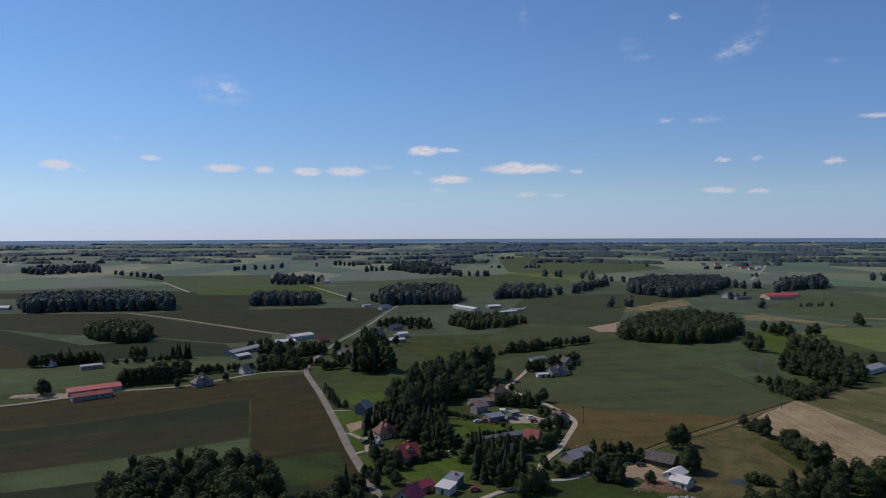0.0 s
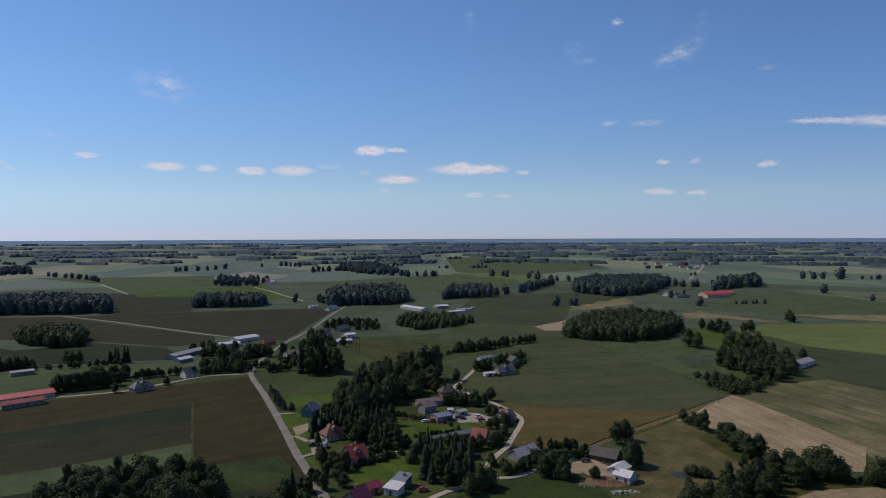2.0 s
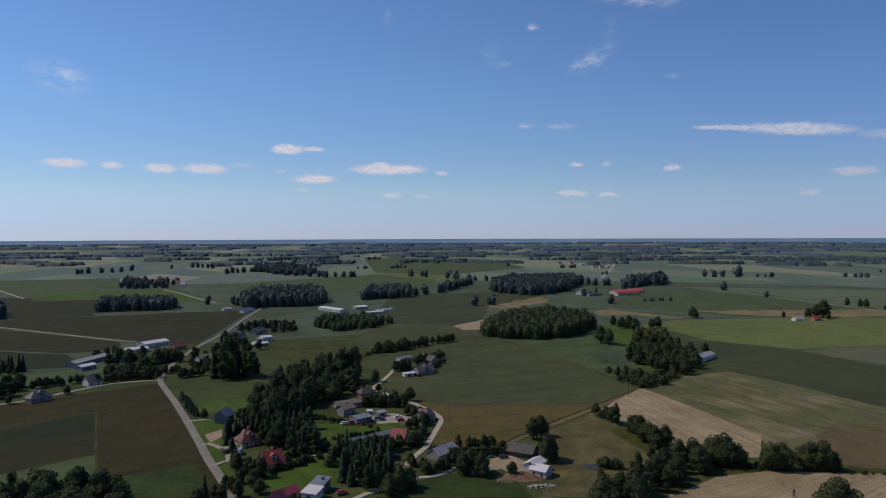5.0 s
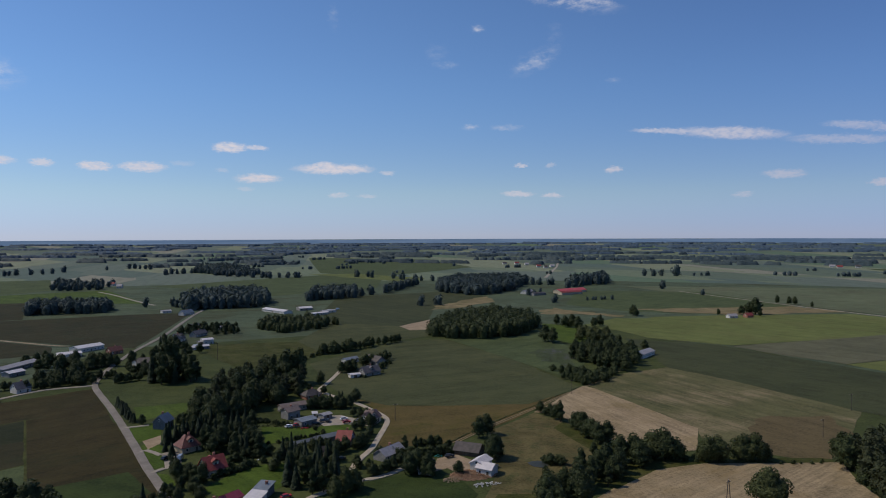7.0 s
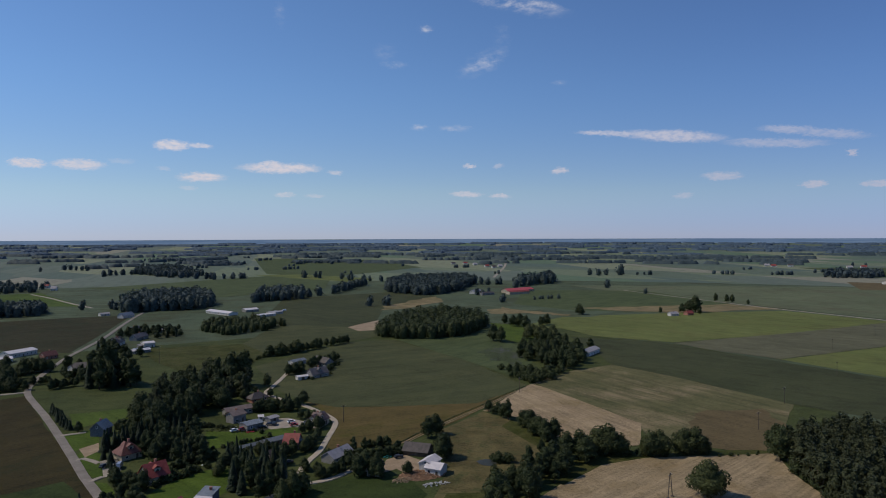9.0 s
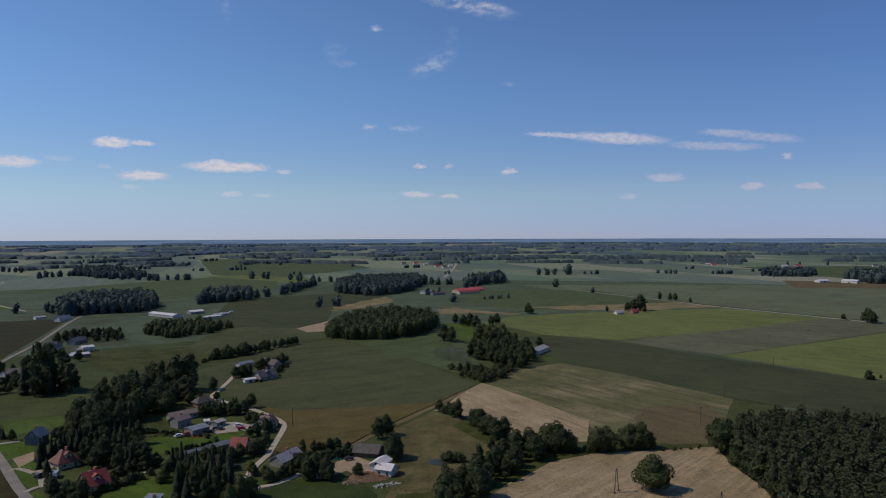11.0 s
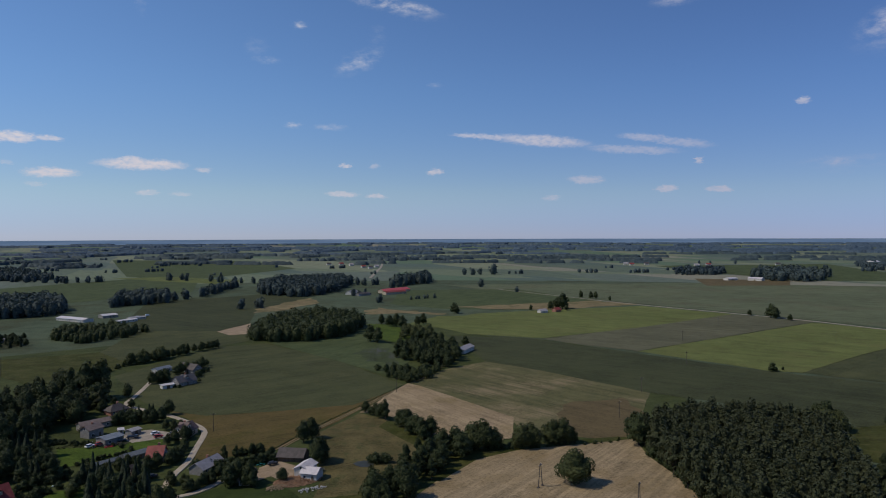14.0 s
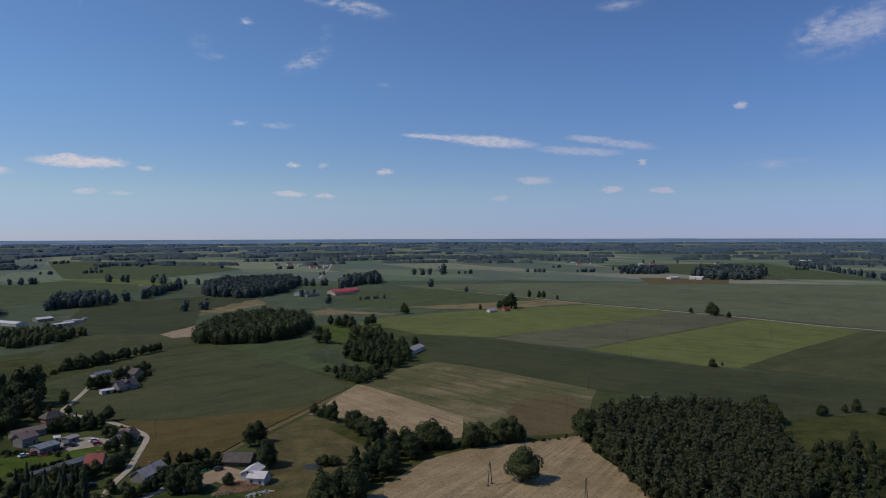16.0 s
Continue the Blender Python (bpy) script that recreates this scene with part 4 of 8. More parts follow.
def car(x, y, turn, paint, label, van=False):
    """A parked car: shaped body, glazed cabin, four wheels."""
    base = tagged(new("car"), label, "car")
    base.matrix_basis = pose(x, y, 0.42, 0, 0, turn)
    L, W = (5.0, 1.95) if van else (4.3, 1.78)
    bm = bmesh.new()
    box(bm, -L / 2, L / 2, -W / 2, W / 2, 0.32, 0.95 if not van else 1.1, 0.12)
    part("body", bm, paint, base)
    bm = bmesh.new()
    h = 1.46 if not van else 2.1
    z0 = 0.9 if not van else 1.05
    f, r = (0.55, -1.75) if not van else (1.7, -2.4)
    vs = [bm.verts.new(p) for p in ((r, -W / 2 + 0.06, z0), (f + 0.7, -W / 2 + 0.06, z0), (f + 0.7, W / 2 - 0.06, z0), (r, W / 2 - 0.06, z0),
                                    (r + 0.35, -W / 2 + 0.22, h), (f, -W / 2 + 0.22, h), (f, W / 2 - 0.22, h), (r + 0.35, W / 2 - 0.22, h))]
    for q in ((0, 1, 5, 4), (1, 2, 6, 5), (2, 3, 7, 6), (3, 0, 4, 7)):
        bm.faces.new([vs[i] for i in q])
    part("cabin", bm, "glass" if not van else paint, base, "dark car windows" if not van else "")
    bm = bmesh.new()
    box(bm, r + 0.3, f + 0.05, -W / 2 + 0.2, W / 2 - 0.2, h - 0.02, h + 0.05, 0.02)
    part("car_roof", bm, paint, base)
    for sx in (-1, 1):
        for sy in (-1, 1):
            bm = bmesh.new()
            tube(bm, (sx * L * 0.31, sy * (W / 2 - 0.2), 0.32), (sx * L * 0.31, sy * (W / 2 + 0.01), 0.32), 0.32, 0.32, 10)
            part("wheel", bm, "tyre", base)
    return base


def pole(x, y, height, spread=0.0, turn=0.0, label="weathered timber power pole with a cross-arm"):
    """A power pole: a single mast, or an A-shaped pair of legs, with cross-arm and insulators."""
    base = tagged(new("power_pole"), label, "power pole", "power line")
    base.matrix_basis = pose(x, y, ground_z(x, y), 0, 0, turn)
    if spread:
        for s in (-1, 1):
            bm = bmesh.new()
            tube(bm, (s * spread, 0, -0.4), (s * 0.25, 0, height), 0.2, 0.14, 8)
            part("leg", bm, "timber", base)
            bm = bmesh.new()
            box(bm, s * spread - 0.55, s * spread + 0.55, -0.5, 0.5, -0.3, 0.5, 0.06)
            part("footing", bm, "timber", base)
        bm = bmesh.new()
        q = 0.45
        tube(bm, (-spread * (1 - q) - 0.1, 0, height * q), (spread * (1 - q) + 0.1, 0, height * q), 0.09, 0.09, 6)
        part("brace", bm, "timber", base)
    else:
        bm = bmesh.new()
        tube(bm, (0, 0, -0.4), (0, 0, height), 0.17, 0.11, 8)
        part("mast", bm, "timber", base)
    bm = bmesh.new()
    box(bm, -1.2, 1.2, -0.09, 0.09, height - 0.9, height - 0.7)
    part("cross_arm", bm, "timber", base)
    for dx in (-1.1, 0.0, 1.1):
        bm = bmesh.new()
        tube(bm, (dx, 0, height - 0.7), (dx, 0, height - 0.4 if dx else height + 0.25), 0.07, 0.05, 6)
        part("insulator", bm, "stone", base)
    return base


def heap(name, x, y, rx, ry, high, count, material, label, category, seed, long=1.0, turn=0.0):
    """A loose heap of pieces: logs or stones tipped over one another."""
    rnd = random.Random(seed)
    bm = bmesh.new()
    for _ in range(count):
        a, q = rnd.uniform(0, 6.283), math.sqrt(rnd.random())
        px, py = math.cos(a) * q * rx, math.sin(a) * q * ry
        z = high * (1 - q * q) * rnd.uniform(0.2, 1.0)
        d = Vector((rnd.gauss(0, 1), rnd.gauss(0, 1), rnd.gauss(0, 0.35))).normalized()
        if long > 0.6:
            l, r = long * rnd.uniform(0.6, 1.3), rnd.uniform(0.07, 0.16)
            tube(bm, Vector((px, py, z + r)) - d * l * 0.5, Vector((px, py, z + r)) + d * l * 0.5, r, r * 0.9, 6)
        else:
            b = bmesh.ops.create_icosphere(bm, subdivisions=1, radius=rnd.uniform(0.16, 0.5))
            for v in b["verts"]:
                v.co = Vector((v.co.x * rnd.uniform(0.8, 1.1), v.co.y * rnd.uniform(0.8, 1.1), v.co.z * 0.7)) + Vector((px, py, z + 0.2))
    ob = tagged(new(name, mesh_of(name, bm, material)), label, category, kind="stuff")
    ob.matrix_basis = pose(x, y, 0.0, 0, 0, turn)
    return ob


# ---- the land ----
def make_ground():
    """One sheet out to the skyline, in rings that follow the rise of the land."""
    radii = [0, 60, 150, 260, 400, 600, 900, 1300, 1700] + [1800 + 60 * i for i in range(1, 51)]
    n = 180
    bm = bmesh.new()
    rings = []
    for r in radii:
        if r == 0:
            rings.append([bm.verts.new((0, 0, 0))])
        else:
            rings.append([bm.verts.new((r * math.sin(6.28319 * i / n), r * math.cos(6.28319 * i / n), rise(r))) for i in range(n)])
    for k in range(1, len(radii)):
        for i in range(n):
            j = (i + 1) % n
            if k == 1:
                bm.faces.new((rings[0][0], rings[1][j], rings[1][i]))
            else:
                bm.faces.new((rings[k - 1][i], rings[k - 1][j], rings[k][j], rings[k][i]))
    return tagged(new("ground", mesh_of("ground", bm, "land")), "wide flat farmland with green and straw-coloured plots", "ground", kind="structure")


make_ground()


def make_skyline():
    """The wooded rim of the land far off, its haze painted as a blue glow, with an uneven top."""
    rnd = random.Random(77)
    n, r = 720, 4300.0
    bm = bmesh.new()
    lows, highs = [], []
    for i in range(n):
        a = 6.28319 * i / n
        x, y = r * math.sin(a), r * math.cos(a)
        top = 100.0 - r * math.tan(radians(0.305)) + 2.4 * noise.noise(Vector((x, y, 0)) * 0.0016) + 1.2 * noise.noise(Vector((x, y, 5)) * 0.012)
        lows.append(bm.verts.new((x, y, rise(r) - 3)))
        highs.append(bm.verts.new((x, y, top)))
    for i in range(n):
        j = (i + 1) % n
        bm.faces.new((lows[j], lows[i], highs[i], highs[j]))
    return tagged(new("backdrop", mesh_of("backdrop", bm, "skyline")), "far wooded skyline with its blue haze painted as glow", "skyline", kind="structure")


make_skyline()

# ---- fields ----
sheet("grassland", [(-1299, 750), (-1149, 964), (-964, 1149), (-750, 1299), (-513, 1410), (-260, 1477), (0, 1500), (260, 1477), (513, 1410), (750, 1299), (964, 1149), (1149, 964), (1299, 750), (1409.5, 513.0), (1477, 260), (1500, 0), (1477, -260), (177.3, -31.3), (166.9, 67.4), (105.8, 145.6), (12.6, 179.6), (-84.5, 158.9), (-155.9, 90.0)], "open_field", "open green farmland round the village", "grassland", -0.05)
sheet("grassland", [(-146.5, 133.7), (-388.9, 425.1), (-159.2, 491.2), (-123.1, 652.2), (66.9, 685.1), (187.9, 644.6), (363.0, 677.5), (387.7, 502.0), (364.7, 304.7), (203.9, 131.8)], "grass", "rough green grassland round the village", "grassland", -0.03)
sheet("field", [(-318.4, 312.8), (-350.8, 344.9), (-262.4, 396.4), (-99.7, 486.1), (-83.4, 432.6), (-118.5, 413.5), (-181.7, 368.2), (-228.1, 344.3)], "olive_grain", "ripening olive-brown grain beside the village road")
sheet("field", [(-295.0, 289.7), (-320.9, 315.3), (-228.1, 344.3), (-181.7, 368.2), (-118.5, 413.5), (-107.8, 370.6), (-213.9, 322.6)], "deep_crop", "dark green strip of growing crop")
sheet("field", [(-262.9, 257.9), (-296.5, 291.1), (-213.9, 322.6), (-107.8, 370.6), (-96.1, 332.0), (-138.3, 305.8), (-186.9, 281.6)], "umber_crop", "dull brown strip of thin crop")
sheet("field", [(-237.1, 232.3), (-264.1, 259.0), (-186.9, 281.6), (-138.3, 305.8), (-96.1, 332.0), (-88.4, 306.1), (-135.8, 274.5), (-173.0, 260.4)], "pale_green", "pale green strip of young crop")
sheet("field", [(-177.8, 173.6), (-237.1, 232.3), (-173.0, 260.4), (-135.8, 274.5), (-88.4, 306.1), (-50.9, 267.4), (-30.8, 280.0), (-17.0, 235.0), (-9.7, 172.5)], "deep_crop", "dark green field beside the road")
sheet("field", [(-118.7, 412.1), (-83.4, 432.6), (-50.6, 331.4), (-32.3, 278.6), (-50.4, 264.4), (-87.8, 303.7)], "olive_grain", "olive green grain beside the straight road")
sheet("field", [(-79.4, 298.2), (-51.0, 309.6), (-38.1, 281.4), (-59.7, 266.3), (-73.0, 273.9)], "deep_grass", "weedy field corner beside the road")
sheet("field", [(-409.1, 402.6), (-448.7, 441.8), (-333.8, 504.9), (-223.1, 546.6), (-159.9, 535.5), (-145.5, 501.4), (-182.3, 475.9), (-218.6, 451.3), (-253.2, 438.6), (-280.2, 423.4)], "pale_green", "pale green meadow behind the farm sheds")
sheet("field", [(-452.1, 445.1), (-527.2, 519.5), (-412.7, 624.9), (-338.1, 586.6), (-251.0, 537.3), (-335.2, 507.1)], "olive_grain", "olive-brown field edge")
sheet("field", [(-551.3, 543.3), (-714.8, 705.2), (-475.2, 719.9), (-329.4, 616.6), (-278.5, 655.9), (-200.6, 620.0), (-172.2, 561.0), (-225.1, 551.7), (-313.4, 543.5), (-412.7, 624.9)], "deep_crop", "grey-green grain with worn patches")
sheet("field", [(-736.6, 726.8), (-822.1, 811.4), (-576.4, 873.8), (-404.8, 868.3), (-175.0, 683.4), (-163.7, 639.1), (-202.8, 626.6), (-281.6, 663.3), (-396.9, 689.0), (-478.1, 724.3)], "umber_crop", "brownish crop along a farm track")
sheet("field", [(-356.0, 892.5), (-144.6, 934.2), (-73.6, 931.8), (-101.1, 651.6), (-165.3, 691.1), (-390.0, 867.9)], "umber_crop", "dull olive crop below the village")
sheet("field", [(-783.8, 1189.0), (-487.7, 1224.0), (-328.4, 1169.5), (-265.3, 916.8), (-348.4, 892.3), (-426.4, 1069.6), (-712.6, 1080.8)], "umber_crop", "dark brownish field")
sheet("field", [(-475.9, 1275.1), (-257.0, 1365.9), (-148.6, 1077.9), (-331.8, 1147.3), (-420.0, 1151.0)], "bright_meadow", "bright green strip of meadow")
sheet("field", [(-854, 1682), (-442, 1730), (-358.3, 1402.9), (-471.6, 1235.8), (-609, 1467)], "pale_green", "green field by a lane")
sheet("field", [(-95.8, 506.8), (-40.2, 505.8), (-29.9, 419.5), (-32.1, 402.3), (-61.1, 392.1), (-74.6, 432.5)], "grass", "green meadow behind houses")
sheet("field", [(-67.0, 426.1), (-33.4, 428.7), (-33.1, 398.3), (-49.1, 402.6), (-58.7, 389.5)], "bright_meadow", "bright mown meadow")
sheet("field", [(-64.4, 382.0), (-47.5, 389.3), (-44.2, 361.8), (-53.3, 351.2)], "lawn", "garden lawn beside a house")
sheet("field", [(-51.9, 344.0), (-44.2, 361.8), (-36.2, 317.8), (-37.7, 307.9), (-42.3, 312.8)], "lawn", "lawn with young hedge beside the road")
sheet("field", [(-51.7, 354.3), (-44.2, 361.8), (-42.5, 347.9), (-47.3, 340.0)], "sand", "bare sandy garden patch")
sheet("field", [(-40.5, 331.3), (-34.0, 335.9), (-30.1, 316.0), (-36.1, 307.8)], "gravel", "paved pale courtyard")
sheet("field", [(-20.0, 278.5), (-9.9, 292.3), (3.9, 302.6), (24.1, 299.3), (23.0, 286.2), (10.4, 273.0), (1.1, 265.7), (-10.2, 268.2)], "lawn", "bright garden lawn between houses")
sheet("field", [(-39.9, 304.7), (-34.4, 301.5), (-28.7, 283.3), (-32.1, 281.3)], "lawn", "lawn strip by the road")
sheet("field", [(4.7, 364.5), (19.6, 355.5), (36.1, 355.3), (51.9, 360.5), (48.1, 344.7), (27.1, 337.1), (5.7, 331.6)], "lawn", "bright mown lawn beside a long hedge")
sheet("field", [(35.0, 375.7), (47.5, 374.3), (56.6, 361.5), (66.0, 354.9), (60.3, 347.6), (48.1, 355.1), (36.1, 355.3), (33.3, 364.1)], "gravel", "pale gravel yard with parked vehicles")
sheet("field", [(79.3, 288.4), (89.1, 292.6), (94.7, 279.9), (90.5, 270.9), (91.3, 260.0), (85.1, 261.3), (80.4, 275.5), (72.6, 272.4)], "sand", "bare sandy farmyard")
sheet("field", [(24.7, 253.9), (39.6, 267.7), (64.1, 275.6), (74.9, 272.3), (82.2, 259.0), (83.6, 243.8), (57.8, 216.9), (17.4, 217.2)], "deep_grass", "rich green grass beside the farm")
sheet("field", [(42.9, 531.5), (134.1, 622.0), (178.4, 621.0), (202.7, 494.8), (207.4, 396.0), (156.6, 366.9), (110.0, 377.0), (77.0, 387.5), (60.8, 410.7), (50.5, 441.7)], "green_grain", "wide green grain field with faint tractor lines")
sheet("field", [(61.3, 409.3), (77.0, 387.5), (110.0, 377.0), (156.6, 366.9), (207.4, 396.0), (166.9, 362.3), (113.0, 322.1), (92.5, 308.0), (72.1, 309.8), (56.8, 312.5), (65.2, 339.5), (72.2, 360.2)], "ripe_grain", "yellowing grain beside the sandy lane")
sheet("field", [(-46.1, 650.3), (63.2, 647.6), (56.4, 578.0), (33.9, 531.6), (-10.9, 532.5), (-31.7, 585.7)], "rough_grass", "olive-brown meadow by the village")
sheet("field", [(81.0, 829.0), (184.0, 702.5), (169.0, 645.1), (57.0, 583.7), (41.4, 648.2), (71.0, 727.2)], "green_grain", "green field in front of a wood")
sheet("field", [(134.8, 1096.3), (313.4, 1142.0), (372.4, 1038.4), (252.7, 920.5), (201.9, 771.1), (159.3, 724.8), (88.7, 774.4), (85.8, 878.1)], "dark_crop", "dark green field between two woods")
sheet("field", [(156.3, 724.9), (203.9, 771.0), (182.5, 690.2), (160.5, 690.7)], "sand", "bare brown strip at a wood edge")
sheet("field", [(248.8, 920.6), (372.4, 1038.4), (354.3, 954.4), (280.1, 884.9), (232.4, 873.3)], "thin_hay", "straw-coloured strip of cut hay", wobble=14, cell=18.0)
sheet("field", [(181.0, 620.9), (290.9, 656.5), (266.1, 504.3), (214.9, 406.9), (202.7, 494.8)], "pale_green", "green strip beside a copse")
sheet("field", [(225.1, 527.8), (260.9, 552.0), (256.4, 493.8), (224.0, 461.3)], "flower_strip", "blue-grey flowering strip", wobble=14)
sheet("field", [(315.6, 699.0), (352.9, 658.7), (286.7, 526.6), (277.3, 602.8)], "bright_meadow", "bright grass clearing among trees")
sheet("field", [(152.7, 349.1), (211.2, 401.6), (214.3, 393.1), (221.1, 295.7), (197.2, 265.6), (172.6, 266.8), (167.1, 270.7), (168.0, 314.6), (163.0, 341.7)], "mown_hay", "straw-coloured mown hay field")
sheet("field", [(214.5, 401.3), (257.7, 428.9), (300.6, 439.5), (315.6, 387.0), (329.8, 297.7), (294.4, 270.1), (247.1, 238.0), (231.8, 244.3), (206.1, 271.0), (221.1, 295.7)], "patchy_hay", "patchy grass field with drying hay")
sheet("field", [(261.4, 302.0), (305.3, 296.4), (293.1, 271.1), (247.1, 238.0), (231.8, 244.3), (213.8, 266.7)], "purple_fallow", "dull brownish fallow ground", wobble=12)
sheet("field", [(112.7, 220.1), (139.1, 236.3), (165.0, 250.3), (191.2, 251.3), (223.2, 239.2), (240.9, 237.7), (247.8, 232.8), (233.6, 210.8), (222.1, 183.4), (207.0, 152.8), (188.5, 118.6), (163.9, 95.1), (57.7, 170.4), (91.0, 202.0)], "cut_field", "wide straw-coloured field with cutting lines")
sheet("field", [(117.2, 322.9), (152.3, 348.0), (160.2, 325.5), (161.7, 274.6), (129.6, 243.0), (108.8, 226.0), (88.0, 204.1), (71.5, 215.9), (99.5, 264.5), (107.7, 293.2)], "dry_pasture", "dry brownish pasture with worn grass")
sheet("field", [(161.7, 328.5), (162.6, 276.1), (152.1, 271.2), (150.6, 287.8), (149.8, 317.5)], "rough_grass", "greener ditch edge of the pasture")
sheet("field", [(103.9, 238.1), (114.1, 232.2), (91.0, 202.0), (73.0, 214.8), (90.9, 242.0)], "rough_grass", "weedy corner of the pasture")
sheet("field", [(131.2, 245.9), (163.8, 262.8), (194.3, 255.5), (243.7, 240.5), (250.3, 233.3), (238.9, 235.7), (189.7, 249.3), (165.1, 248.3), (137.5, 233.6)], "rough_grass", "rough grass field margin")
sheet("field", [(250.6, 235.5), (242.3, 216.9), (228.5, 188.8), (210.9, 153.3), (191.9, 120.7), (192.2, 111.6), (219.5, 157.0), (242.3, 196.9)], "grass", "grass margin along the wood edge")
sheet("field", [(345.2, 574.3), (404.2, 512.9), (426.1, 420.6), (453.8, 300.3), (498.9, 196.2), (534.8, 110.3), (460.5, 94.8), (421.0, 156.4), (362.6, 188.5), (371.3, 199.4), (328.4, 298.8), (315.6, 387.0), (300.6, 439.5), (321.6, 496.5)], "dark_crop", "long dark green crop field")
sheet("field", [(368.7, 662.4), (471.8, 714.8), (563.9, 703.2), (721.9, 667.9), (743.6, 537.3), (555.3, 513.7), (415.4, 509.3), (369.7, 570.6)], "rape", "yellow-green crop in a broad strip")
sheet("field", [(413.1, 506.5), (555.3, 513.7), (743.6, 537.3), (755.8, 440.7), (440.1, 410.4), (422.9, 453.2)], "grey_crop", "dull grey-brown crop strip")
sheet("field", [(437.9, 408.4), (750.8, 437.8), (756.1, 317.7), (574.0, 298.8), (470.4, 282.9), (455.7, 301.6)], "rape", "bright yellow-green crop strip")
sheet("field", [(471.1, 282.4), (574.7, 298.3), (757.0, 317.0), (781.9, 161.8), (542.1, 111.8), (500.8, 196.9)], "green_grain", "dark olive crop with tractor lines")
sheet("field", [(354.4, 190.3), (382.1, 180.1), (416.9, 163.8), (496.4, 102.3), (327.4, 67.1), (312.7, 128.6), (311.9, 156.8)], "rough_grass", "olive-yellow field beyond the wood")
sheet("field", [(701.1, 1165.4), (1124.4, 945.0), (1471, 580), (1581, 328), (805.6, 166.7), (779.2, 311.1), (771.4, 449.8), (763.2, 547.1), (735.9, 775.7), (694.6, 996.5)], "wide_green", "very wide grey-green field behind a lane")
sheet("field", [(563.4, 1095.5), (750.2, 1002.7), (729.4, 768.8), (562.1, 713.1), (469.9, 781.4), (434.9, 881.3)], "pale_green", "pale green meadow by the long red barn")
sheet("field", [(481.0, 799.8), (723.0, 762.1), (733.8, 678.9), (568.2, 708.5)], "thin_hay", "straw-coloured strip beside a lane", wobble=14, cell=18.0)
sheet("field", [(1274, 1021), (1384, 861), (1257.0, 781.6), (1118.0, 867.7)], "purple_fallow", "brownish bare strip by white halls")
sheet("field", [(1668, 1494), (2179, 1232), (1647, 659), (1394, 853)], "pale_green", "pale green field before a far wood")
sheet("field", [(361.0, 808.9), (401.0, 848.8), (413.1, 796.3), (446.1, 739.8), (434.9, 726.2), (399.7, 770.4), (354.3, 782.1)], "thin_hay", "straw-coloured strips of cut hay", wobble=14, cell=18.0)
sheet("field", [(331.0, 659.2), (420.7, 717.7), (519.8, 673.5), (444.1, 575.3), (400.5, 606.2), (354.0, 640.6)], "rape", "yellow-green field behind the copse")
sheet("field", [(229, 2831), (677, 2545), (663, 1990), (294, 1614), (178, 1821)], "pale_green", "pale far meadow")
sheet("field", [(143, 1769), (261, 1761), (393, 1524), (329.3, 1417.2), (213, 1619)], "rape", "yellow flowering strip far off")
sheet("field", [(-199.0, 1445.3), (168, 1716), (287, 1511), (230.8, 1269.1), (35.1, 1154.0), (-107.1, 1358.3)], "pale_green", "broad green field behind a wood")

# ---- roads ----
ribbon("road", [(-4.3, 198.9), (-24.4, 254.4), (-33.9, 282.7), (-43.4, 311.2), (-52.3, 341.0), (-63.9, 379.5), (-79.2, 427.8), (-93.8, 470.6), (-101.8, 498.4), (-104.2, 534.4), (-102.5, 584.3), (-98.4, 634.2), (-91.3, 681.3), (-83.6, 740.5), (-77.5, 822.3), (-70.9, 896.5), (-63.0, 961.5)], 4.0, "asphalt", "worn pale asphalt village road")
ribbon("road", [(-101.8, 496.3), (-110.2, 494.4), (-130.0, 490.7), (-146.0, 475.3), (-157.7, 462.5), (-171.4, 447.1), (-190.6, 439.2), (-212.8, 431.6), (-225.4, 421.1), (-240.1, 409.7), (-254.0, 398.9), (-261.5, 395.1), (-327.8, 358.0)], 3.6, "gravel", "pale gravel side road past farm sheds")
ribbon("lane", [(62.8, 497.5), (54.0, 471.7), (45.8, 450.2), (41.5, 437.0), (49.6, 418.2), (57.4, 403.7), (62.7, 390.3), (68.0, 374.0), (70.1, 363.6), (69.7, 353.7), (64.4, 338.5), (59.0, 324.6), (54.1, 311.7), (47.8, 300.6), (42.5, 290.2), (40.1, 280.5), (40.5, 273.3), (47.2, 272.0), (54.7, 275.1), (61.6, 280.3)], 3.0, "concrete", "pale concrete lane winding between gardens")
ribbon("lane", [(40.8, 272.7), (32.7, 266.6), (25.5, 261.9), (18.0, 256.2), (7.2, 244.6)], 2.8, "concrete", "pale lane towards the gardens")
FARM_TRACK = [(93.0, 307.9), (114.3, 325.7), (133.9, 340.6), (154.9, 355.8), (179.0, 374.9), (202.1, 392.1), (218.5, 404.0), (248.1, 428.8), (264.6, 443.1)]
ribbon("track", FARM_TRACK, 3.0, "rough_grass", "grassy farm track between fields", "track", 0.10)
for side in (-0.8, 0.8):
    ribbon("wheel_rut", [(x - side * 0.63, y + side * 0.78) for x, y in FARM_TRACK], 0.42, "sand", "bare sandy wheel rut of the farm track", "track", 0.22, 0.0)
ribbon("ditch", [(94.2, 312.0), (115.9, 330.2), (135.8, 345.6), (157.3, 361.3), (181.9, 380.9), (204.8, 397.4)], 1.8, "rough_grass", "overgrown ditch beside the farm track", "ditch", 0.05)
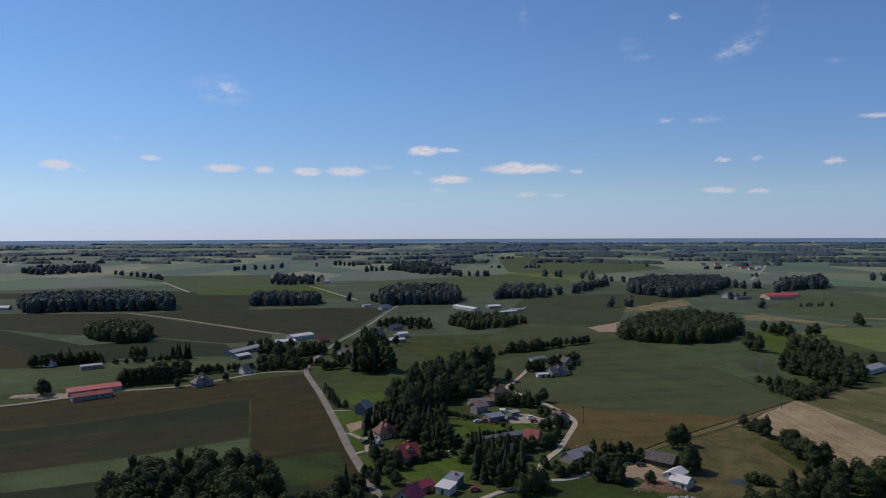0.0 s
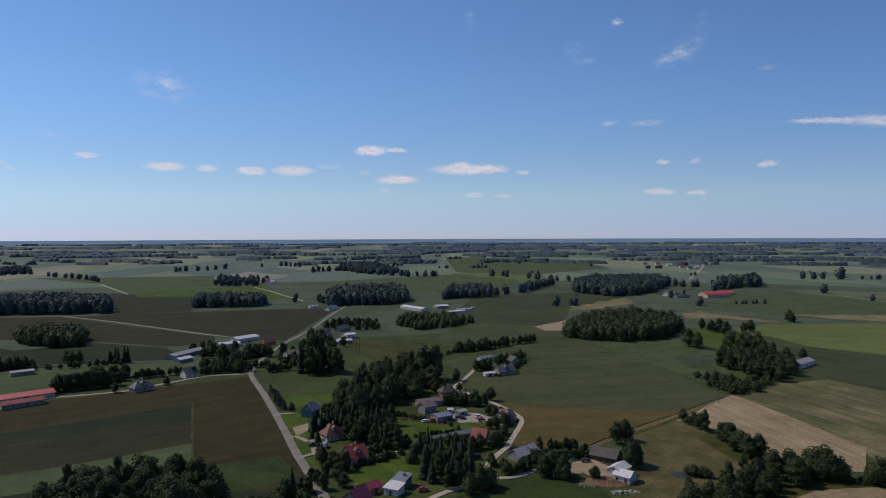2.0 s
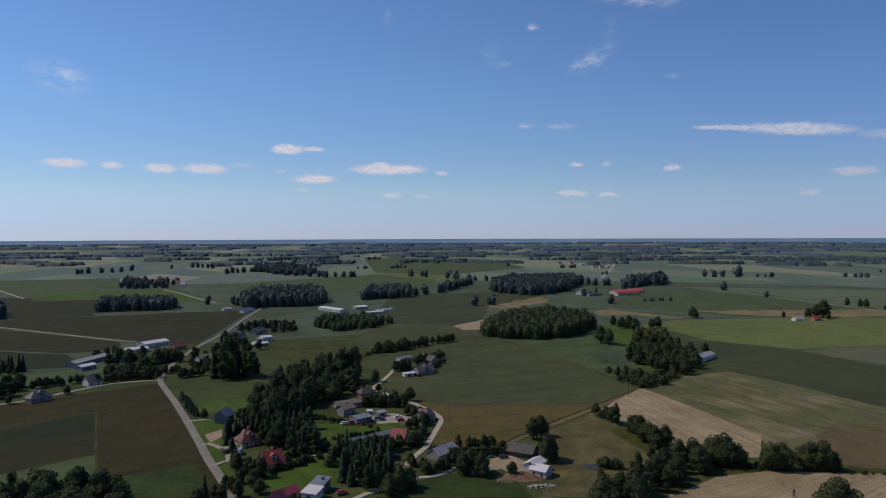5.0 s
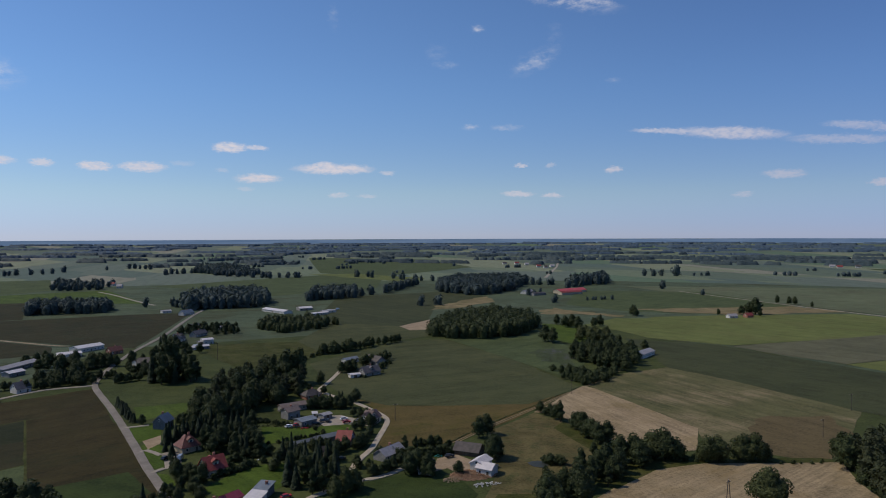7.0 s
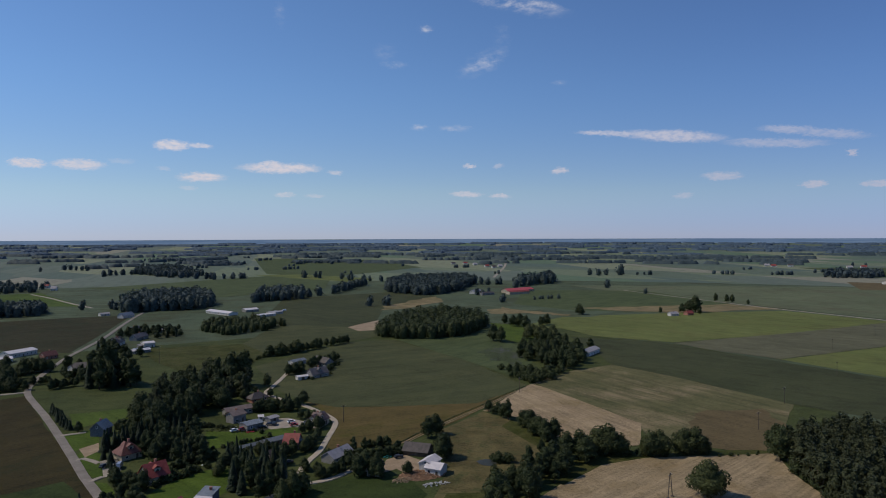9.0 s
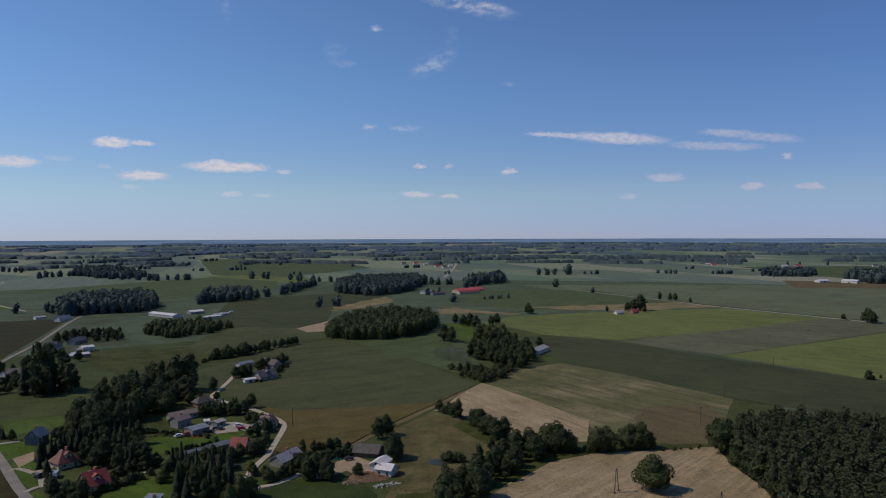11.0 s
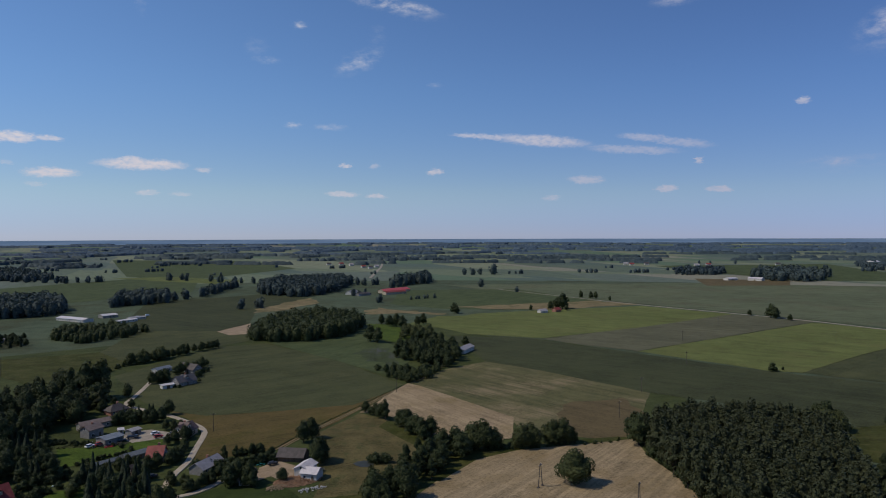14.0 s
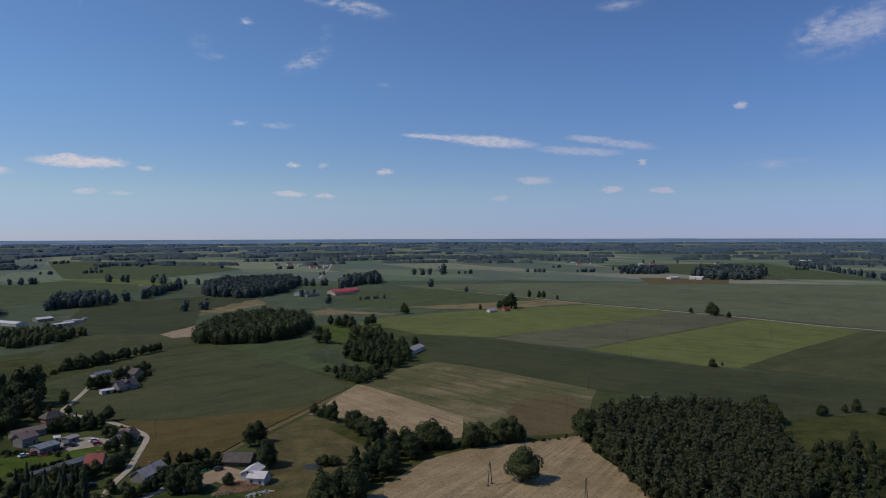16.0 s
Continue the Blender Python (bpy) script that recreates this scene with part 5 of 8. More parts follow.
ribbon("driveway", [(-65.1, 380.8), (-59.5, 381.9), (-52.6, 383.1)], 2.6, "gravel", "short pale driveway")
ribbon("driveway", [(-50.6, 335.2), (-47.6, 338.0), (-40.2, 328.5)], 2.4, "gravel", "short pale driveway")
ribbon("driveway", [(-41.4, 304.7), (-36.6, 309.5)], 2.6, "gravel", "short pale driveway")
ribbon("track", [(-409.3, 874.8), (-335.9, 824.5), (-258.3, 759.5), (-177.0, 691.4), (-160.5, 683.0)], 3.0, "sand", "thin sandy track across fields")
ribbon("road", [(-264.9, 1335.8), (-222.7, 1250.2), (-176.4, 1140.8), (-134.0, 1048.9)], 4.0, "gravel", "pale gravel road far off")
ribbon("road", [(-609, 1467), (-531.5, 1334.0), (-451.2, 1198.1)], 4.5, "gravel", "pale gravel road far off")
ribbon("road", [(1144, 2382), (952, 1989), (811, 1724), (665, 1452)], 7.0, "gravel", "pale gravel road far off")
ribbon("road", [(725.0, 1021.7), (729.4, 768.8), (733.8, 678.9), (752.0, 539.1), (760.9, 443.7), (758.8, 364.4), (770.1, 307.5), (773.2, 198.1)], 3.0, "gravel", "pale lane between wide fields")
ribbon("yard", [(-270.1, 418.8), (-247.8, 422.9), (-231.7, 419.7), (-227.0, 424.1)], 9.0, "sand", "bare yard in front of the farm sheds")
ribbon("field_margin", [(347.2, 577.5), (404.2, 512.9), (426.1, 420.6), (453.8, 300.3), (498.9, 196.2), (525.5, 134.3)], 2.2, "rough_grass", "dark overgrown field margin", "margin", 0.06)
ribbon("field_margin", [(413.1, 506.5), (555.3, 513.7), (743.6, 537.3)], 2.2, "rough_grass", "dark overgrown field margin", "margin", 0.06)
ribbon("field_margin", [(437.9, 408.4), (750.8, 437.8)], 2.2, "rough_grass", "dark overgrown field margin", "margin", 0.06)
ribbon("field_margin", [(471.1, 282.4), (574.7, 298.3), (757.0, 317.0)], 2.2, "rough_grass", "dark overgrown field margin", "margin", 0.06)
ribbon("field_margin", [(300.6, 439.5), (315.6, 387.0), (329.8, 297.7)], 2.2, "rough_grass", "dark overgrown field margin", "margin", 0.06)
ribbon("field_margin", [(214.9, 392.7), (217.3, 338.7), (220.9, 294.4)], 2.2, "rough_grass", "dark overgrown field margin", "margin", 0.06)
ribbon("field_margin", [(180.0, 617.7), (201.8, 492.8), (207.4, 396.0)], 1.8, "rough_grass", "dark overgrown field margin", "margin", 0.06)
ribbon("field_margin", [(61.3, 409.3), (77.0, 387.5), (110.0, 377.0), (156.6, 366.9)], 1.8, "rough_grass", "dark overgrown field margin", "margin", 0.06)
ribbon("field_margin", [(42.9, 531.5), (134.1, 622.0)], 1.8, "rough_grass", "dark overgrown field margin", "margin", 0.06)
ribbon("field_margin", [(-118.7, 412.1), (-87.8, 303.7)], 1.8, "rough_grass", "dark overgrown field margin", "margin", 0.06)
ribbon("field_margin", [(-228.1, 344.3), (-181.7, 368.2), (-118.5, 413.5)], 1.8, "rough_grass", "dark overgrown field margin", "margin", 0.06)
ribbon("field_margin", [(-186.9, 281.6), (-138.3, 305.8), (-96.1, 332.0)], 1.8, "rough_grass", "dark overgrown field margin", "margin", 0.06)

# ---- houses and farm buildings ----
house("barn", (-236.1, 420.0), (-211.8, 438.8), 9.0, 3.2, 5.0, "cream_wall", "bright_red", "long low barn with a bright red sheet roof", "barn", chimney=False, windows=False)
house("barn", (-226.2, 407.1), (-209.3, 421.7), 7.5, 2.8, 4.2, "grey_wall", "red_tile", "long low shed with a dull red roof", "barn", chimney=False)
house("house", (-165.8, 444.5), (-157.6, 453.1), 8.0, 3.0, 6.6, "grey_wall", "grey_tile", "white house with a grey hipped roof", hip=True, dormer=True)
house("house", (-146.5, 486.4), (-140.0, 492.5), 8.0, 3.2, 6.8, "white_wall", "grey_tile", "white house with a grey gabled roof")
house("barn", (-179.1, 559.1), (-164.5, 593.3), 9.5, 3.0, 4.5, "grey_wall", "grey_sheet", "long farm shed with a pale grey sheet roof", "barn", chimney=False)
house("shed", (-168.9, 544.4), (-161.8, 554.7), 8.0, 2.8, 4.0, "grey_wall", "white_sheet", "small shed with a pale sheet roof", "shed", chimney=False)
house("barn", (-154.3, 618.6), (-138.0, 624.9), 9.5, 3.0, 4.3, "white_wall", "white_sheet", "white farm hall with a white sheet roof", "barn", chimney=False)
house("barn", (-147.6, 644.2), (-131.1, 662.3), 12.0, 3.6, 5.2, "white_wall", "white_sheet", "white farm hall behind another", "barn", chimney=False)
house("house", (-117.1, 625.7), (-108.7, 632.3), 8.0, 3.0, 6.0, "brick_wall", "rust_tile", "brick house with a red-brown roof")
house("house", (-303.6, 515.1), (-303.7, 524.5), 8.0, 4.0, 8.5, "white_wall", "red_tile", "white house with a steep red roof")
house("shed", (-272.9, 504.0), (-261.1, 512.7), 7.0, 2.8, 3.6, "grey_wall", "grey_sheet", "long low grey shed among trees", "shed", chimney=False)
house("house", (-46.5, 373.3), (-43.2, 380.8), 6.8, 3.8, 7.0, "blue_wall", "slate_blue", "blue-grey house with a steep roof")
house("house", (-33.2, 331.4), (-25.2, 336.2), 8.5, 3.0, 7.0, "cream_wall", "rust_tile", "cream house with a red-brown hipped roof", hip=True, dormer=True)
house("house", (-20.2, 295.4), (-12.3, 299.2), 9.0, 3.4, 7.6, "cream_wall", "red_tile", "cream house with a red tiled roof and dormers", dormer=True)
house("house", (-15.2, 245.2), (-10.7, 252.9), 8.0, 3.0, 6.6, "cream_wall", "maroon_sheet", "low house with a maroon sheet roof")
house("garage", (-9.9, 260.7), (-5.6, 264.3), 6.0, 2.6, 4.0, "brick_wall", "maroon_sheet", "garage with a maroon sheet roof", "garage", chimney=False, windows=False)
house("house", (-1.6, 261.4), (3.5, 258.3), 5.6, 2.7, 3.5, "white_wall", "white_sheet", "white house with a low pale metal roof", shed_roof=True, chimney=False)
house("house", (1.8, 268.3), (6.5, 265.7), 6.4, 3.3, 4.2, "blue_wall", "slate_blue", "blue-grey two-storey house with a flat pitched roof", shed_roof=True)
house("house", (30.2, 418.0), (39.8, 422.5), 7.5, 2.5, 5.2, "brick_wall", "dark_tile", "low house with a dark hipped roof", hip=True)
house("barn", (15.0, 390.9), (29.3, 396.1), 6.0, 3.0, 4.4, "grey_wall", "brown_sheet", "long farm building with a brown-grey roof", "barn", chimney=False)
house("house", (16.9, 375.3), (23.6, 380.2), 6.2, 4.2, 5.8, "grey_wall", "brown_sheet", "two-storey grey house with a brown-grey roof")
house("workshop", (22.9, 359.6), (31.2, 364.1), 7.5, 2.8, 3.6, "grey_wall", "slate_blue", "low workshop with a blue-grey metal roof", "workshop", chimney=False)
house("shed", (31.9, 375.9), (34.4, 375.8), 3.5, 2.2, 2.8, "white_wall", "white_sheet", "small white shed beside a workshop", "shed", chimney=False, windows=False)
house("shed", (36.0, 369.0), (40.7, 372.5), 4.5, 2.4, 3.0, "grey_wall", "grey_sheet", "small grey shed in a yard", "shed", chimney=False, windows=False)
house("house", (57.0, 352.6), (64.4, 359.6), 7.4, 2.9, 5.8, "cream_wall", "brown_roof", "house with a dull brown roof beside the lane", dormer=True)
house("house", (39.6, 322.9), (46.0, 320.1), 8.0, 3.2, 6.6, "grey_wall", "red_tile", "house with a plain red tiled roof")
house("shed", (46.2, 321.3), (49.5, 323.1), 4.5, 2.4, 3.2, "blue_wall", "slate_blue", "small blue-grey shed beside a house", "shed", chimney=False, windows=False)
house("greenhouse", (14.5, 322.8), (28.7, 329.1), 3.8, 1.4, 2.3, "film", "film", "long greenhouse covered with pale film", "greenhouse", chimney=False, windows=False, over=0.1)
house("greenhouse", (29.8, 328.4), (39.7, 333.0), 6.0, 1.9, 3.0, "film", "film", "wide greenhouse covered with blue-grey film", "greenhouse", chimney=False, windows=False, over=0.1)
house("cabin", (29.8, 301.0), (34.6, 302.5), 7.0, 2.8, 6.2, "wood_wall", "dark_tile", "small dark wooden cabin among trees", "cabin")
house("house", (54.0, 293.0), (64.5, 301.4), 7.0, 2.7, 5.0, "grey_wall", "grey_sheet", "white house with a pale sheet roof and solar panels")
house("barn", (68.1, 274.6), (73.1, 271.9), 7.5, 2.7, 6.0, "grey_wall", "brown_sheet", "grey gabled farmhouse with a weathered roof", "house")
house("barn", (90.7, 295.4), (100.1, 287.9), 8.0, 2.3, 5.0, "wood_wall", "dark_tile", "long dark wooden barn with weathered roofing", "barn", chimney=False, windows=False)
house("barn", (92.0, 267.3), (97.0, 262.3), 6.5, 3.0, 4.6, "white_wall", "white_sheet", "small white barn with a white sheet roof", "barn", chimney=False)
house("barn", (90.5, 266.9), (96.9, 273.3), 6.0, 3.8, 5.2, "white_wall", "white_sheet", "white barn wing with a gabled sheet roof", "barn", chimney=False)
house("house", (75.2, 475.2), (87.5, 481.0), 8.0, 2.9, 6.4, "grey_wall", "grey_tile", "white farmhouse with a grey roof and red dormer", dormer=True)
house("barn", (89.1, 526.7), (96.6, 512.3), 8.0, 3.0, 6.2, "grey_wall", "dark_tile", "dark roofed farm barn", "barn", chimney=False)
house("shed", (69.2, 526.8), (80.0, 534.0), 6.0, 2.8, 4.0, "white_wall", "slate_blue", "farm shed with a blue-grey roof", "shed", chimney=False)
house("shed", (65.9, 471.5), (73.3, 473.3), 4.5, 2.4, 3.0, "white_wall", "white_sheet", "small white shed by a farm lane", "shed", chimney=False, windows=False)
house("house", (-63.0, 755.5), (-55.8, 770.4), 9.0, 3.0, 6.5, "white_wall", "grey_tile", "white house with a grey roof by the road")
house("house", (-71.9, 688.0), (-65.7, 696.2), 8.0, 3.0, 6.2, "white_wall", "dark_tile", "white house with a dark roof by the road")
house("barn", (-44.5, 660.5), (-35.8, 664.1), 9.0, 4.0, 5.0, "white_wall", "white_sheet", "white hall with a white sheet roof", "barn", chimney=False)
house("barn", (-50.8, 627.3), (-37.4, 633.9), 6.0, 2.6, 3.6, "grey_wall", "white_sheet", "low shed with a white sheet roof", "shed", chimney=False)
house("house", (-84.6, 563.7), (-68.4, 563.4), 10.0, 3.0, 6.0, "grey_wall", "dark_tile", "low house with a dark roof")
house("house", (-61.7, 740.8), (-55.1, 758.3), 8.0, 3.4, 7.2, "white_wall", "grey_tile", "white village house with a steep grey roof")
house("house", (-55.9, 705.7), (-46.5, 721.1), 8.0, 3.0, 6.0, "grey_wall", "grey_tile", "long grey house with a weathered roof")
house("house", (-69.0, 676.3), (-64.9, 690.9), 7.5, 3.0, 6.2, "white_wall", "dark_tile", "pale house with a dark roof beside the road", dormer=True)
house("shed", (-35.3, 760.2), (-24.1, 763.4), 6.0, 2.5, 3.4, "white_wall", "grey_sheet", "low pale shed in the village", "shed", chimney=False)
house("shed", (-47.9, 658.7), (-42.7, 661.5), 5.0, 2.4, 3.2, "grey_wall", "grey_sheet", "small grey shed in a village yard", "shed", chimney=False, windows=False)
house("shed", (-87.3, 564.2), (-83.0, 568.8), 6.0, 2.5, 4.4, "white_wall", "dark_tile", "small pale shed beside a dark house", "shed", chimney=False)
house("shed", (-112.5, 941.7), (-102.5, 947.5), 7.0, 2.6, 3.8, "white_wall", "grey_sheet", "low pale farm shed at the end of the road", "shed", chimney=False)
house("shed", (18.6, 441.8), (21.5, 445.6), 5.0, 2.4, 3.4, "wood_wall", "brown_sheet", "small wooden garden shed", "shed", chimney=False, windows=False)
house("house", (-85.2, 904.3), (-74.1, 918.3), 9.0, 3.0, 6.5, "white_wall", "slate_blue", "grey-roofed house at the end of the road")
house("barn", (18.9, 929.8), (45.5, 885.9), 13.0, 3.0, 4.6, "white_wall", "white_sheet", "long white hall with a white roof", "barn", chimney=False)
house("barn", (60.5, 920.9), (77.4, 927.7), 12.0, 3.0, 4.6, "grey_wall", "white_sheet", "farm hall with a pale roof", "barn", chimney=False)
house("barn", (72.1, 856.5), (93.7, 868.7), 9.0, 2.6, 3.4, "white_wall", "white_sheet", "low white hall beside trees", "barn", chimney=False)
house("barn", (87.7, 882.2), (105.5, 888.4), 9.0, 2.6, 3.4, "white_wall", "grey_sheet", "low pale hall beside trees", "barn", chimney=False)
house("barn", (504.3, 1055.4), (566.0, 1078.5), 16.0, 3.8, 7.2, "cream_wall", "bright_red", "very long barn with a bright red roof", "barn", chimney=False)
house("barn", (496.7, 1027.9), (538.8, 1035.7), 11.0, 4.0, 6.0, "cream_wall", "red_tile", "long low barn with a red roof", "barn", chimney=False)
house("house", (444.5, 1060.5), (467.2, 1079.8), 10.0, 3.0, 6.4, "white_wall", "grey_sheet", "white farmhouse far off")
house("barn", (447.4, 1029.9), (472.9, 1038.4), 10.0, 3.4, 5.0, "grey_wall", "dark_tile", "low dark farm shed", "barn", chimney=False)
house("barn", (300.8, 479.2), (320.8, 493.4), 9.0, 3.4, 5.2, "white_wall", "grey_sheet", "pale farm shed beside a copse", "barn", chimney=False)
house("house", (548.0, 678.7), (559.3, 678.6), 7.0, 2.6, 5.0, "white_wall", "grey_sheet", "white farmhouse with a pale roof")
house("barn", (571.9, 677.6), (581.7, 678.8), 7.0, 2.8, 5.4, "brick_wall", "red_tile", "small red-roofed farm building", "barn", chimney=False)
house("barn", (1284, 946), (1312, 943), 13.0, 4.0, 6.0, "white_wall", "white_sheet", "far white hall beside a field", "barn", chimney=False, windows=False)
house("barn", (1325, 918), (1333, 890), 19.0, 5.0, 7.5, "white_wall", "white_sheet", "far large white hall", "barn", chimney=False, windows=False)
house("barn", (2276, 1153), (2327, 1156), 24.0, 7.0, 10.0, "white_wall", "white_sheet", "far white hall by a hedgerow", "barn", chimney=False, windows=False)
house("house", (-540.9, 910.7), (-526.8, 910.2), 12.0, 4.0, 9.0, "brick_wall", "red_tile", "red-roofed farmhouse before a wood")
house("barn", (-566.7, 911.6), (-556.0, 925.7), 10.0, 3.4, 6.0, "white_wall", "grey_sheet", "pale farm shed before a wood", "barn", chimney=False)
house("barn", (-649.3, 914.5), (-597.4, 927.2), 14.0, 3.4, 5.5, "white_wall", "white_sheet", "long white hall before a wood", "barn", chimney=False)
house("building", (-1087, 1792), (-1044, 1817), 12.0, 4.0, 6.0, "grey_wall", "grey_sheet", "long grey building far off", "building", chimney=False, windows=False)
house("house", (866, 2053), (879, 2052), 12.0, 4.0, 8.0, "white_wall", "grey_sheet", "small far village house")
house("house", (852, 1926), (865, 1924), 12.0, 4.0, 8.0, "white_wall", "red_tile", "small far village house")
house("house", (849, 1866), (861, 1864), 12.0, 4.0, 8.0, "white_wall", "dark_tile", "small far village house")
house("house", (895, 1921), (908, 1919), 12.0, 4.0, 8.0, "white_wall", "grey_sheet", "small far village house")
house("house", (859, 2124), (873, 2122), 12.0, 4.0, 8.0, "white_wall", "red_tile", "small far village house")
house("house", (817, 2129), (831, 2127), 12.0, 4.0, 8.0, "white_wall", "dark_tile", "small far village house")
house("house", (-250.1, 1425.0), (-240.4, 1424.5), 12.0, 4.0, 8.0, "white_wall", "grey_sheet", "small far village house")
house("house", (-276, 1501), (-266, 1500), 12.0, 4.0, 8.0, "white_wall", "red_tile", "small far village house")
house("house", (-296.2, 1445.4), (-286.4, 1444.9), 12.0, 4.0, 8.0, "white_wall", "dark_tile", "small far village house")
house("house", (1648, 1601), (1659, 1591), 14.0, 4.0, 8.0, "white_wall", "grey_sheet", "small far village house")
house("house", (1635, 1562), (1646, 1553), 14.0, 4.0, 8.0, "white_wall", "red_tile", "small far village house")
house("house", (1698, 1558), (1709, 1549), 14.0, 4.0, 8.0, "white_wall", "dark_tile", "small far village house")
house("house", (1758, 1409), (1769, 1400), 14.0, 4.0, 8.0, "white_wall", "grey_sheet", "small far village house")
house("house", (1814, 1409), (1825, 1399), 14.0, 4.0, 8.0, "white_wall", "red_tile", "small far village house")
house("house", (1999, 1293), (2009, 1284), 14.0, 4.0, 8.0, "white_wall", "dark_tile", "small far village house")

# ---- near trees ----
grove(['oak', 'oak', 'tall', 'willow'], [(-121.5, 231.3), (-124.2, 267.0), (-114.6, 279.5), (-95.7, 279.3), (-77.6, 273.9), (-62.6, 250.4), (-52.7, 217.8), (-107.8, 203.2)], 8.5, 21, (11, 16), "trees of the roadside grove")
grove(['oak', 'bush', 'willow'], [(-58.6, 242.6), (-41.2, 249.2), (-17.7, 244.8), (-15.4, 225.9), (-53.7, 221.9)], 7.0, 22, (6, 10), "trees below the road")
tree("spruce", -38.1, 260.2, 12.0)
tree("oak", -32.4, 263.6, 7.0)
tree("oak", -35.7, 268.5, 5.0)
tree("oak", -40.1, 255.7, 9.0)
tree("oak", -30.1, 273.4, 6.0)
tree("oak", -27.0, 266.0, 7.0)
tree("oak", -22.2, 276.6, 7.0)
tree("oak", -27.4, 281.3, 6.0)
tree("oak", -19.3, 268.3, 6.0)
tree("oak", -33.0, 278.6, 5.0)
grove(['spruce', 'tall', 'oak'], [(-24.0, 335.8), (-16.7, 361.4), (1.7, 364.5), (4.3, 335.4), (5.7, 315.6), (-3.9, 313.2), (-17.6, 321.9)], 6.0, 23, (8, 12), "garden conifers")
row("spruce", (-42.3, 345.9), (-25.6, 358.3), 8, (8, 11), 24, "garden conifers", 1.5)
row("spruce", (-28.9, 361.6), (-6.2, 372.7), 9, (8, 12), 25, "garden conifers", 1.5)
row("thuja", (-39.0, 337.9), (-30.2, 305.4), 7, (4, 6), 26, "garden hedge", 1.5)
row("oak", (-32.7, 297.7), (-19.4, 286.7), 6, (6, 9), 27, "garden trees", 1.5)
row("bush", (-19.5, 288.1), (1.3, 302.7), 9, (2.5, 4), 28, "garden bushes", 1.5)
row("bush", (-10.4, 309.2), (8.1, 317.3), 7, (3, 5), 128, "garden bushes", 1.5)
grove(['spruce', 'spruce', 'tall'], [(10.8, 273.0), (16.1, 293.4), (30.7, 302.3), (36.6, 294.7), (34.6, 272.8), (25.2, 259.6), (14.2, 258.0)], 6.0, 29, (10, 13), "tall trees between gardens")
tree("willow", 34.5, 259.5, 11.0, wide=0.7)
tree("willow", 30.3, 256.1, 9.0, wide=0.8)
tree("willow", 38.5, 262.9, 9.0)
grove(['oak', 'willow'], [(4.0, 309.0), (17.9, 324.2), (28.2, 317.0), (16.5, 299.4), (7.5, 293.5)], 7.0, 30, (4.5, 6.5), "garden trees")
row("oak", (37.9, 308.6), (50.9, 316.8), 5, (6, 8), 31, "garden trees", 1.5)
row("oak", (44.1, 289.5), (49.8, 273.9), 5, (4, 6), 32, "trees by the lane", 1.5)
row("oak", (49.8, 273.9), (62.8, 285.8), 5, (4, 6), 33, "trees by the lane", 1.5)
row("bush", (54.4, 299.0), (67.8, 291.4), 8, (3, 5), 34, "garden bushes", 1.5)
grove(['oak'], [(61.1, 272.5), (68.5, 284.3), (70.8, 278.9), (72.2, 271.1), (65.0, 265.0)], 6.0, 35, (8, 10), "trees by the grey house")
row("tall", (65.5, 303.5), (74.4, 303.4), 3, (6, 7.5), 36, "garden trees", 1.5)
row("tall", (79.9, 301.8), (84.6, 303.3), 3, (6, 7.5), 37, "garden trees", 1.5)
row("bush", (61.5, 296.6), (88.3, 294.1), 12, (3, 5), 38, "garden bushes", 1.5)
tree("oak", 83.0, 267.3, 6.0)
tree("oak", 103.0, 279.8, 12.0)
tree("oak", 105.4, 282.5, 11.0)
tree("oak", 107.6, 312.7, 11.0)
tree("oak", 113.0, 316.0, 11.0)
row("oak", (31.7, 393.3), (54.2, 387.8), 9, (6, 8), 39, "trees in the yard", 1.5)
row("spruce", (33.7, 397.3), (54.3, 401.0), 8, (6, 9), 40, "trees in the yard", 1.5)
tree("oak", 59.7, 401.0, 9.0)
tree("oak", 44.6, 457.3, 9.0)
tree("willow", 28.0, 427.7, 7.0)
tree("bush", 35.8, 443.6, 4.0)
tree("oak", 43.5, 427.4, 6.0)
row("oak", (53.5, 371.9), (65.5, 360.3), 4, (4, 6), 41, "garden trees", 1.5)
row("oak", (50.7, 342.6), (63.6, 349.6), 5, (5, 8), 42, "garden trees", 1.5)
row("oak", (48.9, 312.6), (56.6, 334.8), 4, (5, 7), 142, "garden trees", 1.5)
row("oak", (30.3, 325.8), (39.2, 308.6), 5, (4, 5), 43, "garden trees", 1.5)
row("bush", (6.5, 330.7), (33.1, 339.9), 14, (1.6, 2.2), 44, "clipped hedge", 1.5)
row("bush", (3.3, 372.6), (19.9, 360.9), 12, (1.5, 3), 45, "garden bushes", 1.5)
row("thuja", (-76.6, 435.7), (-61.3, 389.5), 24, (4, 6), 46, "roadside hedge", 1.5)
tree("oak", -56.2, 385.6, 6.0)
row("oak", (-37.3, 379.2), (-28.0, 369.5), 4, (6, 8), 47, "garden trees", 1.5)
grove(['oak', 'tall', 'oak', 'wood'], [(-28.4, 389.0), (-26.6, 434.9), (-17.4, 465.5), (6.6, 498.5), (34.1, 483.7), (32.8, 433.9), (19.2, 410.0), (5.2, 397.7), (-7.7, 372.8), (-21.6, 367.1)], 9.0, 48, (12, 17), "trees of the central grove")
row("tall", (21.0, 464.9), (32.0, 464.7), 3, (22, 25), 49, "trees of the central grove", 1.5)
row("willow", (-29.3, 367.2), (-30.2, 434.9), 5, (6, 9), 50, "trees of the central grove", 1.5)
